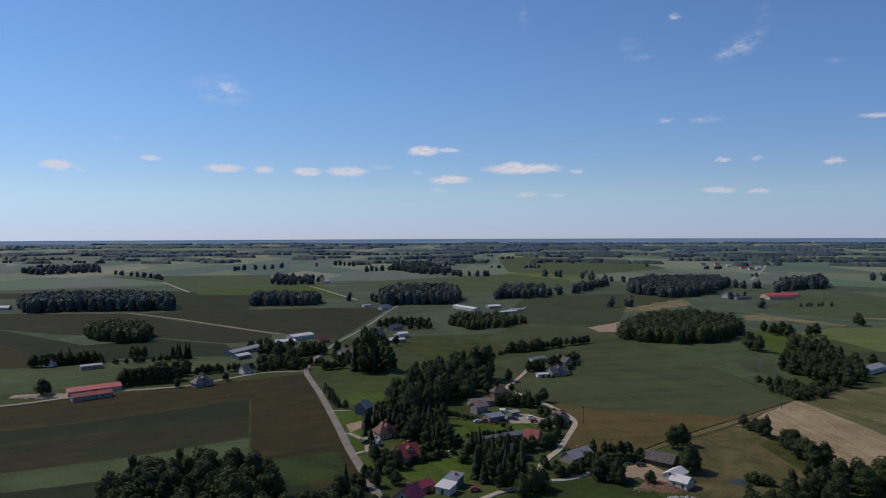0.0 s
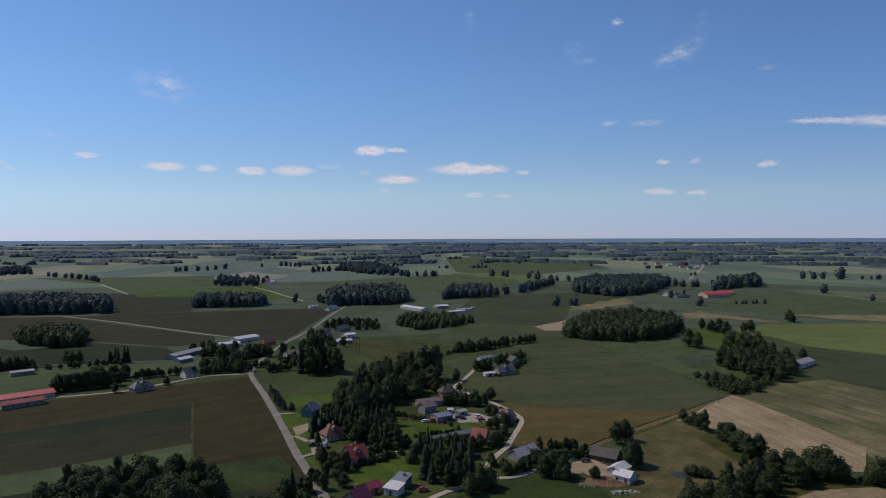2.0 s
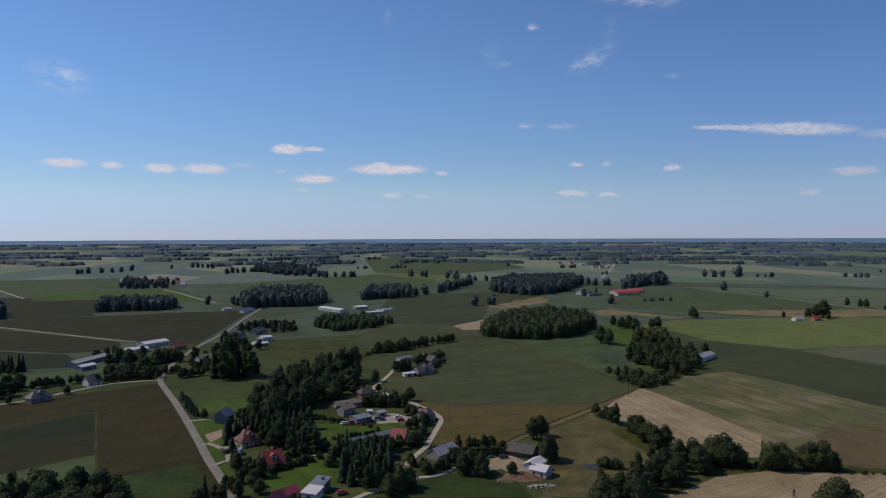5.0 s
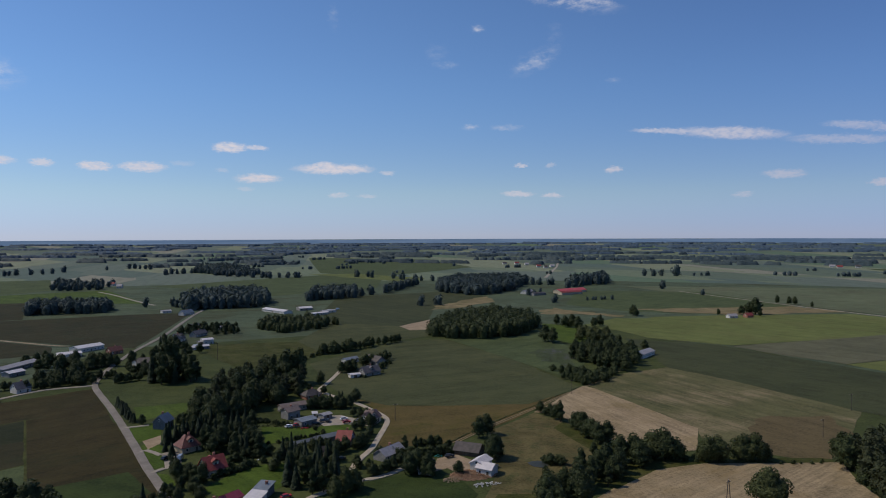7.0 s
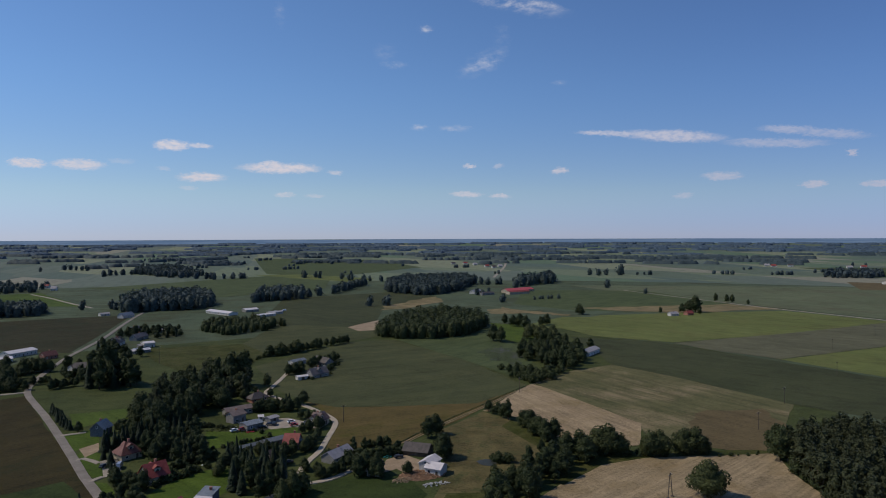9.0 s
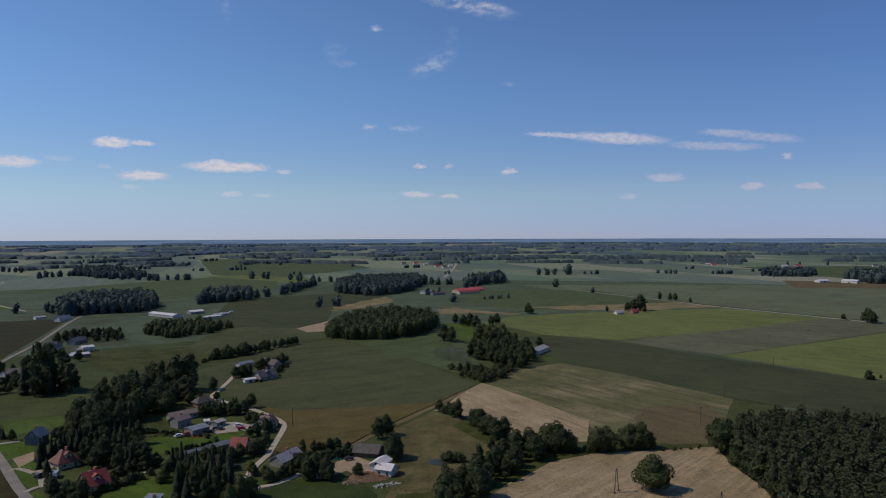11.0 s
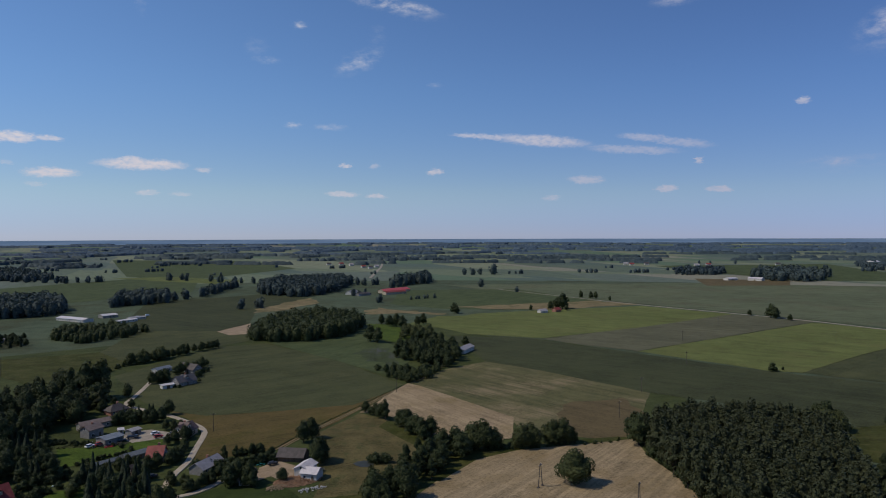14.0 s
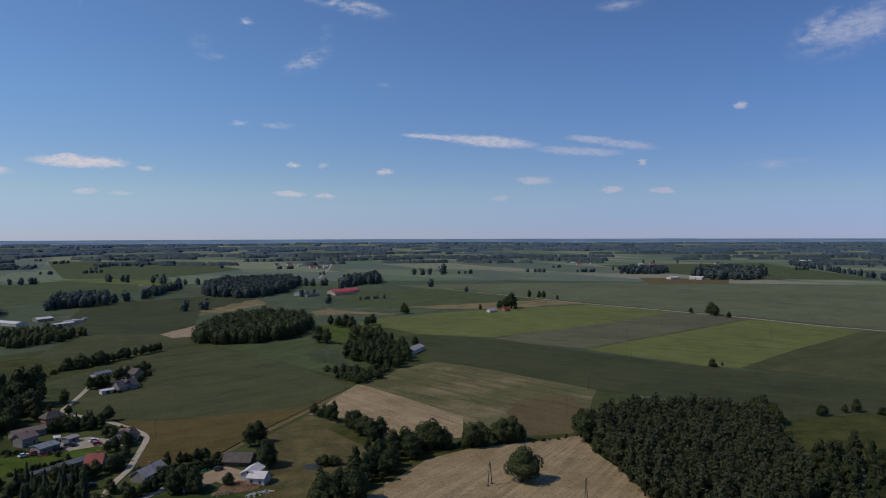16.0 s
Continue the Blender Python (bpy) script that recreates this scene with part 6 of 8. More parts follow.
grove(['tall', 'tall', 'spruce'], [(-72.0, 495.8), (-62.6, 515.0), (-40.6, 510.2), (-34.8, 489.0), (-64.7, 481.5)], 7.0, 51, (14, 22), "tall trees behind the meadow")
row("tall", (-61.6, 506.2), (-48.8, 505.9), 3, (24, 28), 52, "tall trees behind the meadow", 1.5)
row("oak", (-90.9, 498.2), (-73.6, 506.4), 6, (5, 8), 53, "roadside trees", 1.5)
grove(['oak', 'spruce', 'oak'], [(-134.5, 507.6), (-134.9, 535.0), (-123.5, 554.8), (-113.4, 565.1), (-112.3, 534.6), (-112.1, 507.2), (-119.6, 498.8)], 8.0, 54, (7, 11), "trees at the road bend")
row("oak", (-142.5, 490.9), (-108.7, 507.1), 12, (5, 8), 55, "trees along the side road", 1.5)
row("oak", (-216.7, 451.3), (-188.4, 461.3), 12, (10, 13), 56, "spruce windbreak", 1.5)
row("oak", (-215.1, 447.8), (-179.5, 468.4), 9, (8, 11), 57, "spruce windbreak", 1.5)
row("oak", (-194.5, 476.1), (-153.4, 499.4), 14, (5, 8), 58, "trees along the side road", 1.5)
tree("oak", -176.1, 443.8, 7.0)
tree("oak", -150.5, 464.2, 6.0)
tree("oak", -252.8, 423.0, 11.0)
tree("oak", -252.4, 426.0, 9.0)
row("oak", (-316.3, 511.0), (-273.9, 537.8), 12, (7, 11), 59, "farm trees", 1.5)
row("spruce", (-301.4, 526.5), (-278.4, 537.9), 7, (9, 14), 60, "farm trees", 1.5)
row("oak", (-266.6, 523.5), (-207.2, 541.3), 10, (4, 7), 160, "farm trees", 1.5)
row("spruce", (-223.1, 546.6), (-206.4, 551.3), 6, (10, 14), 61, "a clump of spruces", 1.5)
row("oak", (-256.5, 547.3), (-246.2, 552.2), 3, (10, 14), 62, "farm trees", 1.5)
row("oak", (-172.4, 594.6), (-162.2, 612.8), 4, (6, 9), 63, "farm trees", 1.5)
row("oak", (-152.0, 574.1), (-132.2, 593.8), 6, (8, 12), 64, "farm trees", 1.5)
row("oak", (-83.5, 575.4), (-65.7, 696.6), 8, (5, 8), 65, "village trees", 3.0)
row("oak", (-69.8, 740.1), (-49.2, 739.6), 6, (7, 11), 66, "village trees", 4.0)
row("oak", (-54.3, 768.4), (-14.8, 729.5), 8, (7, 10), 67, "village trees", 5.0)
row("spruce", (-80.6, 637.2), (-76.3, 665.6), 3, (9, 12), 68, "village trees", 1.5)
row("oak", (-82.9, 534.0), (-43.3, 610.1), 9, (6, 10), 168, "village trees", 5.0)
grove(['oak', 'spruce'], [(-66.3, 722.0), (-55.1, 778.5), (-25.2, 767.6), (-11.6, 720.6), (-38.2, 708.4)], 9.0, 169, (6, 9), "village trees")
grove(['oak', 'bush'], [(-82.9, 534.0), (-74.3, 553.7), (-45.4, 571.8), (-37.9, 533.1), (-63.2, 519.5)], 8.0, 170, (5, 8), "village trees")
row("oak", (62.4, 491.2), (75.4, 495.1), 4, (7, 10), 69, "farm trees", 1.5)
row("oak", (79.4, 512.3), (105.4, 530.2), 5, (7, 9), 70, "farm trees", 1.5)
row("bush", (92.5, 496.9), (105.2, 518.5), 4, (3, 5), 71, "farm trees", 1.5)
row("bush", (73.8, 471.4), (94.7, 486.6), 7, (1.5, 2.5), 72, "farm hedge", 1.5)
row("willow", (55.9, 572.4), (87.3, 588.9), 9, (8, 11), 73, "hedgerow trees", 3.0)
row("oak", (84.8, 589.0), (135.1, 622.0), 11, (7, 9), 74, "hedgerow trees", 3.0)
row("bush", (39.9, 551.4), (58.3, 572.4), 4, (3, 4), 75, "hedgerow trees", 1.5)
tree("tall", 158.3, 326.9, 12.0)
tree("oak", 158.2, 332.4, 9.0)
tree("oak", 158.7, 340.5, 7.0)
tree("oak", 156.1, 348.1, 7.0)
tree("oak", 156.4, 342.1, 5.0)
row("oak", (159.8, 316.7), (163.0, 286.7), 7, (8, 11), 76, "trees of the pasture edge", 2.5)
row("oak", (158.4, 301.5), (161.2, 283.5), 4, (7, 9), 77, "trees of the pasture edge", 2.5)
grove(['oak', 'oak', 'tall'], [(163.6, 264.9), (171.7, 265.3), (161.9, 252.5), (141.7, 240.8), (125.7, 230.9), (107.1, 217.9), (92.8, 205.8), (86.6, 210.2), (104.7, 232.1), (123.4, 245.9), (140.1, 262.5), (152.1, 263.3)], 6.3, 78, (9, 13), "trees along the ditch")
row("bush", (124.2, 272.1), (127.7, 265.1), 5, (3, 5), 79, "pond bushes", 2.0)
row("bush", (167.1, 265.5), (191.2, 251.3), 12, (1.5, 3), 80, "ditch bushes", 2.0)
row("bush", (196.6, 249.6), (241.1, 234.1), 12, (1, 2), 81, "ditch bushes", 2.0)
tree("willow", 172.5, 262.7, 13.0, wide=1.0)
tree("willow", 176.8, 259.6, 14.0, wide=1.0)
tree("willow", 181.2, 257.5, 10.0, wide=1.0)
tree("willow", 192.8, 251.2, 12.0, wide=1.0)
tree("willow", 197.0, 249.3, 12.0, wide=1.0)
tree("willow", 208.4, 248.7, 12.0, wide=1.0)
tree("willow", 213.2, 246.3, 13.0, wide=1.0)
tree("willow", 217.7, 245.3, 8.0, wide=1.0)
tree("lone", 182.6, 203.7, 14.5, label="lone round grey-green tree standing in a cut field")
grove(['oak', 'tall', 'oak'], [(245.8, 491.3), (248.9, 454.4), (257.0, 430.6), (285.2, 452.5), (306.2, 490.2), (300.0, 517.0), (272.3, 527.8)], 7.5, 82, (10, 13.5), "trees of the copse")
grove(['willow'], [(300.2, 579.4), (323.4, 562.7), (343.5, 594.2), (319.1, 612.3)], 9.0, 182, (9, 11.5), "willows behind the copse")
grove(['oak', 'bush', 'oak'], [(212.3, 452.4), (207.0, 422.7), (212.7, 397.6), (234.6, 408.1), (253.0, 425.6), (253.3, 436.5), (229.0, 426.4), (223.0, 450.5)], 6.0, 83, (5, 7.5), "hedge by the hay field")
tree("oak", 265.6, 579.9, 16.0)
tree("oak", 268.3, 569.8, 15.0)
tree("oak", 328.1, 686.3, 12.0)
tree("oak", 327.4, 663.8, 13.0)
tree("oak", 333.4, 659.5, 15.0)
tree("oak", 334.3, 647.8, 14.0)
tree("oak", 368.7, 662.4, 13.0)
tree("oak", 359.0, 657.8, 11.0)
tree("oak", 310.2, 568.4, 9.0)
tree("oak", 316.7, 563.6, 9.0)
tree("oak", 321.6, 555.8, 9.0)
tree("oak", 323.3, 546.1, 9.0)
tree("oak", 329.5, 513.4, 9.0)
row("bush", (242.9, 222.8), (224.2, 185.1), 16, (2.5, 5), 185, "bushes at the wood edge", 1.5)
row("bush", (224.2, 185.1), (206.6, 150.1), 18, (2.5, 5), 186, "bushes at the wood edge", 1.5)
grove(['wood'], [(243.6, 224.5), (266.4, 233.9), (287.8, 234.0), (313.0, 224.1), (329.5, 188.7), (304.5, 162.1), (275.9, 138.6), (235.9, 114.6), (191.3, 116.6), (202.4, 153.0), (217.9, 180.0)], 5.4, 85, (14, 16.5), "trees of the dense wood")
row("oak", (242.9, 221.7), (248.9, 232.0), 3, (14, 17), 86, "trees of the dense wood", 2.0)
row("willow", (339.0, 197.3), (348.2, 185.4), 4, (9, 12), 87, "trees beyond the wood", 3.0)
grove(['wood', 'tall', 'tall'], [(276.8, 138.0), (300.4, 146.2), (320.4, 136.4), (324.4, 120.3), (328.0, 101.4), (261.6, 80.7), (224.3, 107.1)], 8.0, 88, (10, 14), "loose trees beside the wood")
tree("oak", 346.1, 195.0, 15.0)
tree("oak", 345.8, 200.3, 12.0)
tree("oak", 381.3, 182.1, 7.0)
tree("oak", 384.5, 181.2, 6.0)
tree("oak", 399.6, 177.7, 5.0)
tree("oak", 406.0, 174.6, 8.0)
tree("bush", 457.2, 297.8, 6.5)
tree("oak", 752.7, 492.2, 17.0)
tree("oak", 746.7, 482.1, 14.0)
tree("oak", 744.5, 462.7, 8.0)
tree("oak", 748.9, 517.7, 8.0)
tree("oak", 467.4, 295.9, 3.0)
tree("bush", 410.9, 163.7, 5.0)
tree("oak", 731.2, 800.9, 13.0, wide=0.8)
tree("oak", 738.4, 786.5, 12.0, wide=0.8)
tree("oak", 745.3, 782.8, 12.0, wide=0.8)
tree("oak", 739.2, 746.2, 8.0, wide=0.8)
tree("oak", 604.9, 698.8, 22.0)
tree("oak", 598.7, 703.4, 16.0)
tree("oak", 587.4, 703.0, 12.0)
tree("oak", 595.4, 679.8, 8.0)
tree("oak", 557.8, 707.7, 8.0)
tree("oak", 454.7, 735.1, 14.0)
tree("oak", 454.3, 727.6, 10.0)

row("oak", (-68.0, 724.1), (-15.6, 777.0), 9, (6, 9), 700, "village trees", 4.0)
row("oak", (-82.4, 697.4), (-53.5, 622.4), 8, (6, 9), 701, "village trees", 3.0)
row("oak", (-145.0, 522.9), (-105.5, 501.0), 12, (6, 9), 702, "trees along the side road", 3.0)
row("oak", (-150.2, 557.8), (-95.1, 570.5), 16, (8, 12), 703, "trees at the road bend", 6.0)
row("oak", (-207.7, 482.9), (-184.6, 494.3), 8, (8, 11), 704, "spruce windbreak", 3.0)
row("oak", (-123.3, 509.5), (-92.0, 526.6), 10, (5, 8), 705, "trees along the side road", 3.0)
row("oak", (-91.7, 549.8), (-74.2, 519.7), 6, (5, 8), 706, "roadside trees", 2.0)
row("bush", (14.6, 390.0), (33.2, 343.9), 10, (1.5, 3), 707, "garden bushes", 3.0)
row("bush", (-11.4, 301.2), (3.7, 304.7), 8, (2, 3.5), 708, "garden bushes", 1.5)
row("oak", (31.6, 395.7), (52.2, 398.4), 8, (5, 7), 709, "trees in the yard", 1.5)
row("bush", (-34.7, 365.5), (-1.6, 372.5), 14, (2, 4), 710, "garden bushes", 3.0)
row("oak", (73.7, 311.6), (90.8, 303.2), 8, (3, 5), 711, "garden trees", 1.5)
row("spruce", (14.1, 309.8), (26.2, 272.0), 9, (9, 13), 713, "tall trees between gardens", 4.0)
row("oak", (68.5, 274.5), (71.0, 268.0), 3, (6, 8), 723, "trees by the grey house", 1.5)
row("oak", (65.8, 492.4), (74.4, 504.5), 3, (6, 8), 720, "farm trees", 1.5)
row("oak", (100.9, 524.9), (109.2, 538.9), 3, (4, 6), 721, "farm trees", 1.5)
row("bush", (68.5, 476.0), (78.5, 467.3), 6, (1.5, 2.5), 722, "farm hedge", 1.0)

# ---- far woods ----
wood_line([(92.7, 310.4), (115.9, 330.2), (135.8, 345.6), (157.3, 361.3), (181.9, 380.9), (204.8, 397.4)], 0.7, (0.5, 0.9), 99, "low dark weeds along a farm track ditch", wide=0.4, per=5, size=2.0, spread=0.6, material="leaf")
wood_poly([(170.6, 645.0), (187.1, 624.1), (223.0, 607.1), (276.2, 635.5), (303.2, 679.1), (314.8, 738.8), (289.8, 789.3), (234.3, 760.2), (186.5, 690.1)], 8.5, (12, 17), 101, "rounded dark green wood between fields", per=170, size=0.62, material="leaf")
wood_poly([(-552.4, 873.0), (-501.3, 897.3), (-362.9, 906.2), (-389.5, 981.1), (-473.4, 1034.7), (-596.5, 1021.8), (-594.4, 949.7)], 11.0, (17, 22), 102, "mixed dark green wood standing among fields", per=70, size=0.95)
wood_poly([(-345.7, 650.4), (-302.1, 619.2), (-279.0, 641.9), (-298.4, 686.5), (-337.0, 712.0), (-370.2, 704.5)], 9.0, (11, 15), 103, "small dark copse in a field", per=110, size=0.72, material="leaf")
wood_poly([(-273.3, 961.2), (-175.4, 965.5), (-194.5, 1042.0), (-292.0, 1045.8)], 11.0, (14, 18), 104, "small dark copse in a field", per=90, size=0.95)
wood_poly([(-92.2, 962.6), (21.6, 982.3), (27.2, 1070.9), (6.1, 1178.1), (-80.2, 1136.8), (-92.3, 1056.5)], 11.0, (16, 22), 105, "mixed dark green wood standing among fields", per=90, size=0.95)
wood_poly([(2.5, 742.8), (27.5, 710.9), (74.1, 727.1), (93.3, 759.3), (66.1, 817.9), (17.6, 802.8)], 9.0, (8, 11), 106, "low bushy thicket in a meadow", per=110, size=0.72, material="leaf")
wood_poly([(75.4, 1040.8), (159.4, 1075.3), (180.2, 1182.3), (104.9, 1173.8)], 12.0, (13, 19), 107, "mixed dark green wood standing among fields", per=90, size=0.95)
wood_line([(163.8, 1105.4), (211.3, 1135.4), (327.4, 1336.6)], 14.0, (13, 18), 108, "line of trees beside a field")
wood_poly([(315.3, 1142.0), (352.7, 1057.9), (420.9, 1084.6), (545.9, 1281.8), (581, 1421), (434.9, 1411.6), (359.7, 1290.9)], 13.0, (15, 20), 109, "mixed dark green wood standing among fields", per=90, size=0.95)
wood_line([(409.7, 1055.7), (449.7, 1035.4), (483.9, 1052.7)], 18.0, (9, 13), 110, "trees round a far farm")
wood_line([(534.4, 1254.7), (634.4, 1223.6), (699.6, 1220.6)], 16.0, (12, 17), 111, "trees behind the long red barn", wide=10)
wood_poly([(558.1, 1131.6), (631.4, 1198.4), (699.6, 1220.6), (757, 1330), (676.2, 1304.3)], 16.0, (16, 24), 112, "trees behind the long red barn")
wood_line([(416.7, 914.8), (443.2, 913.9)], 12.0, (10, 14), 113, "clump of trees in a meadow")
wood_line([(490.0, 926.8), (538.2, 925.1)], 7.0, (6, 8), 114, "long clipped hedge in a meadow", wide=5)
wood_line([(228.1, 921.3), (262.9, 934.8)], 9.0, (12, 16), 115, "clump of trees by a field", wide=7)
wood_line([(-227, 1876), (-138, 1959), (-35, 1754), (50, 1651), (126, 1647)], 12.0, (13, 17), 116, "far belt of woodland", wide=20)
wood_poly([(-154, 1960), (-34, 1729), (25, 1804), (-44, 2220), (-157, 2227)], 22.0, (15, 19), 117, "far belt of woodland")
wood_line([(-142.1, 1031.0), (-116.0, 1030.0), (-97.8, 1003.3)], 14.0, (11, 15), 118, "trees by a far road", wide=8)
wood_poly([(-350.1, 1370.5), (-257.0, 1365.9), (-264, 1503), (-398, 1612)], 22.0, (11, 16), 119, "trees round a far hamlet")
wood_line([(-621, 1927), (-539, 1982), (-502, 2107)], 20.0, (14, 18), 120, "far belt of trees", wide=20)
wood_poly([(-1131, 1785), (-1041, 1735), (-942, 1856), (-1075, 2085), (-1213, 1995)], 24.0, (13, 18), 121, "far belt of trees")
wood_line([(-872, 1778), (-694, 1607), (-632, 1523)], 26.0, (10, 15), 122, "far roadside trees")
wood_line([(-408, 2170), (-345, 2238), (-257, 2128)], 25.0, (14, 18), 123, "far belt of trees")
wood_line([(213, 1619), (273, 1615), (286, 1571)], 18.0, (14, 19), 124, "far clump of trees", wide=10)
wood_line([(299, 1571), (342, 1470), (388.1, 1414.1)], 22.0, (12, 18), 125, "far hedgerow")
wood_line([(911, 1445), (999, 1408)], 22.0, (14, 20), 126, "far clump of trees", wide=8)
wood_line([(988, 1417), (992, 1413)], 8.0, (28, 32), 127, "one tall far tree")
wood_line([(713.1, 1100.0), (739.4, 1080.0)], 15.0, (14, 18), 128, "trees by a lane")
wood_line([(717.5, 1011.0), (723.0, 762.1)], 75.0, (8, 12), 129, "single trees along a lane")
wood_poly([(1348, 1137), (1440, 1066), (1617, 1201), (1527, 1273)], 22.0, (14, 19), 130, "far small wood")
wood_poly([(1409, 971), (1338, 872), (1425, 805), (1632, 915), (1752, 1089), (1595, 1074)], 22.0, (17, 23), 131, "far wood beside white halls")
wood_line([(2113, 1102), (1865, 854), (1614, 637), (1358.7, 423.4)], 20.0, (14, 18), 132, "long hedgerow of trees", wide=8)
wood_line([(1880, 1506), (1978, 1419)], 30.0, (10, 14), 133, "far trees")
wood_line([(-62, 3714), (98, 3661), (261, 3670), (360, 3602)], 5.0, (6, 10), 200, "far belt of woodland near the skyline", wide=12, per=7, size=1.4, spread=0.46, material="horizon_hazed_leaf")
wood_line([(1998, 3510), (2126, 3460), (2181, 3457)], 5.0, (6, 10), 201, "far belt of woodland near the skyline", wide=12, per=7, size=1.4, spread=0.46, material="horizon_hazed_leaf")
wood_line([(-509, 3922), (-433, 3893), (-362, 3881)], 5.0, (6, 10), 202, "far belt of woodland near the skyline", wide=12, per=7, size=1.4, spread=0.46, material="horizon_hazed_leaf")
wood_line([(-1229, 2358), (-1190, 2376)], 5.0, (9, 13), 203, "far belt of woodland near the skyline", wide=6, per=7, size=1.4, spread=0.46, material="far_hazed_leaf")
wood_line([(1745, 3300), (1826, 3251)], 5.0, (6, 10), 204, "far belt of woodland near the skyline", wide=12, per=7, size=1.4, spread=0.46, material="horizon_hazed_leaf")
wood_line([(-1070, 2371), (-945, 2351)], 5.0, (9, 13), 205, "far belt of woodland near the skyline", wide=6, per=7, size=1.4, spread=0.46, material="far_hazed_leaf")
wood_line([(62, 3831), (122, 3827)], 5.0, (6, 10), 206, "far belt of woodland near the skyline", wide=12, per=7, size=1.4, spread=0.46, material="horizon_hazed_leaf")
wood_line([(1295, 2760), (1371, 2742), (1488, 2686), (1554, 2655)], 5.0, (9, 13), 207, "far belt of woodland near the skyline", wide=6, per=7, size=1.4, spread=0.46, material="horizon_hazed_leaf")
wood_line([(-1467, 2337), (-1364, 2353)], 5.0, (9, 13), 208, "far belt of woodland near the skyline", wide=6, per=7, size=1.4, spread=0.46, material="far_hazed_leaf")
wood_line([(39, 3127), (96, 3076), (158, 3031)], 5.0, (9, 13), 209, "far belt of woodland near the skyline", wide=6, per=7, size=1.4, spread=0.46, material="far_hazed_leaf")
wood_line([(3069, 2484), (3132, 2369)], 5.0, (6, 10), 210, "far belt of woodland near the skyline", wide=12, per=7, size=1.4, spread=0.46, material="horizon_hazed_leaf")
wood_line([(1460, 2002), (1557, 1958), (1623, 1878)], 5.0, (9, 13), 211, "far belt of woodland near the skyline", wide=6, per=7, size=1.4, spread=0.46, material="far_hazed_leaf")
wood_line([(86, 2812), (126, 2790)], 5.0, (9, 13), 212, "far belt of woodland near the skyline", wide=6, per=7, size=1.4, spread=0.46, material="far_hazed_leaf")
wood_line([(3370, 1519), (3434, 1448), (3494, 1402), (3543, 1377)], 5.0, (6, 10), 213, "far belt of woodland near the skyline", wide=12, per=7, size=1.4, spread=0.46, material="horizon_hazed_leaf")
wood_line([(3805, 1367), (3816, 1326)], 5.0, (6, 10), 214, "far belt of woodland near the skyline", wide=12, per=7, size=1.4, spread=0.46, material="horizon_hazed_leaf")
wood_line([(83, 3196), (180, 3155), (247, 3157)], 5.0, (9, 13), 215, "far belt of woodland near the skyline", wide=6, per=7, size=1.4, spread=0.46, material="far_hazed_leaf")
wood_line([(1425, 3327), (1467, 3291)], 5.0, (6, 10), 216, "far belt of woodland near the skyline", wide=12, per=7, size=1.4, spread=0.46, material="horizon_hazed_leaf")
wood_line([(487, 2627), (537, 2629)], 5.0, (9, 13), 217, "far belt of woodland near the skyline", wide=6, per=7, size=1.4, spread=0.46, material="far_hazed_leaf")
wood_line([(1631, 3333), (1757, 3273), (1807, 3251)], 5.0, (6, 10), 218, "far belt of woodland near the skyline", wide=12, per=7, size=1.4, spread=0.46, material="horizon_hazed_leaf")
wood_line([(2788, 2334), (2849, 2280), (2898, 2242)], 5.0, (6, 10), 219, "far belt of woodland near the skyline", wide=12, per=7, size=1.4, spread=0.46, material="horizon_hazed_leaf")
wood_line([(2485, 1992), (2586, 1944), (2641, 1901)], 5.0, (9, 13), 220, "far belt of woodland near the skyline", wide=6, per=7, size=1.4, spread=0.46, material="far_hazed_leaf")
wood_line([(2585, 2524), (2661, 2446), (2757, 2381)], 5.0, (6, 10), 221, "far belt of woodland near the skyline", wide=12, per=7, size=1.4, spread=0.46, material="horizon_hazed_leaf")
wood_line([(3298, 1865), (3332, 1747), (3399, 1697), (3473, 1588)], 5.0, (6, 10), 222, "far belt of woodland near the skyline", wide=12, per=7, size=1.4, spread=0.46, material="horizon_hazed_leaf")
wood_line([(1382, 3560), (1514, 3467), (1654, 3398)], 5.0, (6, 10), 223, "far belt of woodland near the skyline", wide=12, per=7, size=1.4, spread=0.46, material="horizon_hazed_leaf")
wood_line([(2139, 1570), (2240, 1503), (2320, 1429)], 5.0, (9, 13), 224, "far belt of woodland near the skyline", wide=6, per=7, size=1.4, spread=0.46, material="far_hazed_leaf")
wood_line([(3150, 1272), (3239, 1181), (3249, 1121), (3308, 1086)], 5.0, (6, 10), 225, "far belt of woodland near the skyline", wide=6, per=7, size=1.4, spread=0.46, material="horizon_hazed_leaf")
wood_line([(517, 2897), (582, 2825), (635, 2790), (740, 2745)], 5.0, (9, 13), 226, "far belt of woodland near the skyline", wide=6, per=7, size=1.4, spread=0.46, material="far_hazed_leaf")
wood_line([(-1316, 3051), (-1216, 3085), (-1097, 3086), (-1056, 3092)], 5.0, (9, 13), 227, "far belt of woodland near the skyline", wide=6, per=7, size=1.4, spread=0.46, material="horizon_hazed_leaf")
wood_line([(-1182, 2495), (-1131, 2519)], 5.0, (9, 13), 228, "far belt of woodland near the skyline", wide=6, per=7, size=1.4, spread=0.46, material="far_hazed_leaf")
wood_line([(235, 3415), (326, 3394), (445, 3402)], 5.0, (6, 10), 229, "far belt of woodland near the skyline", wide=12, per=7, size=1.4, spread=0.46, material="horizon_hazed_leaf")
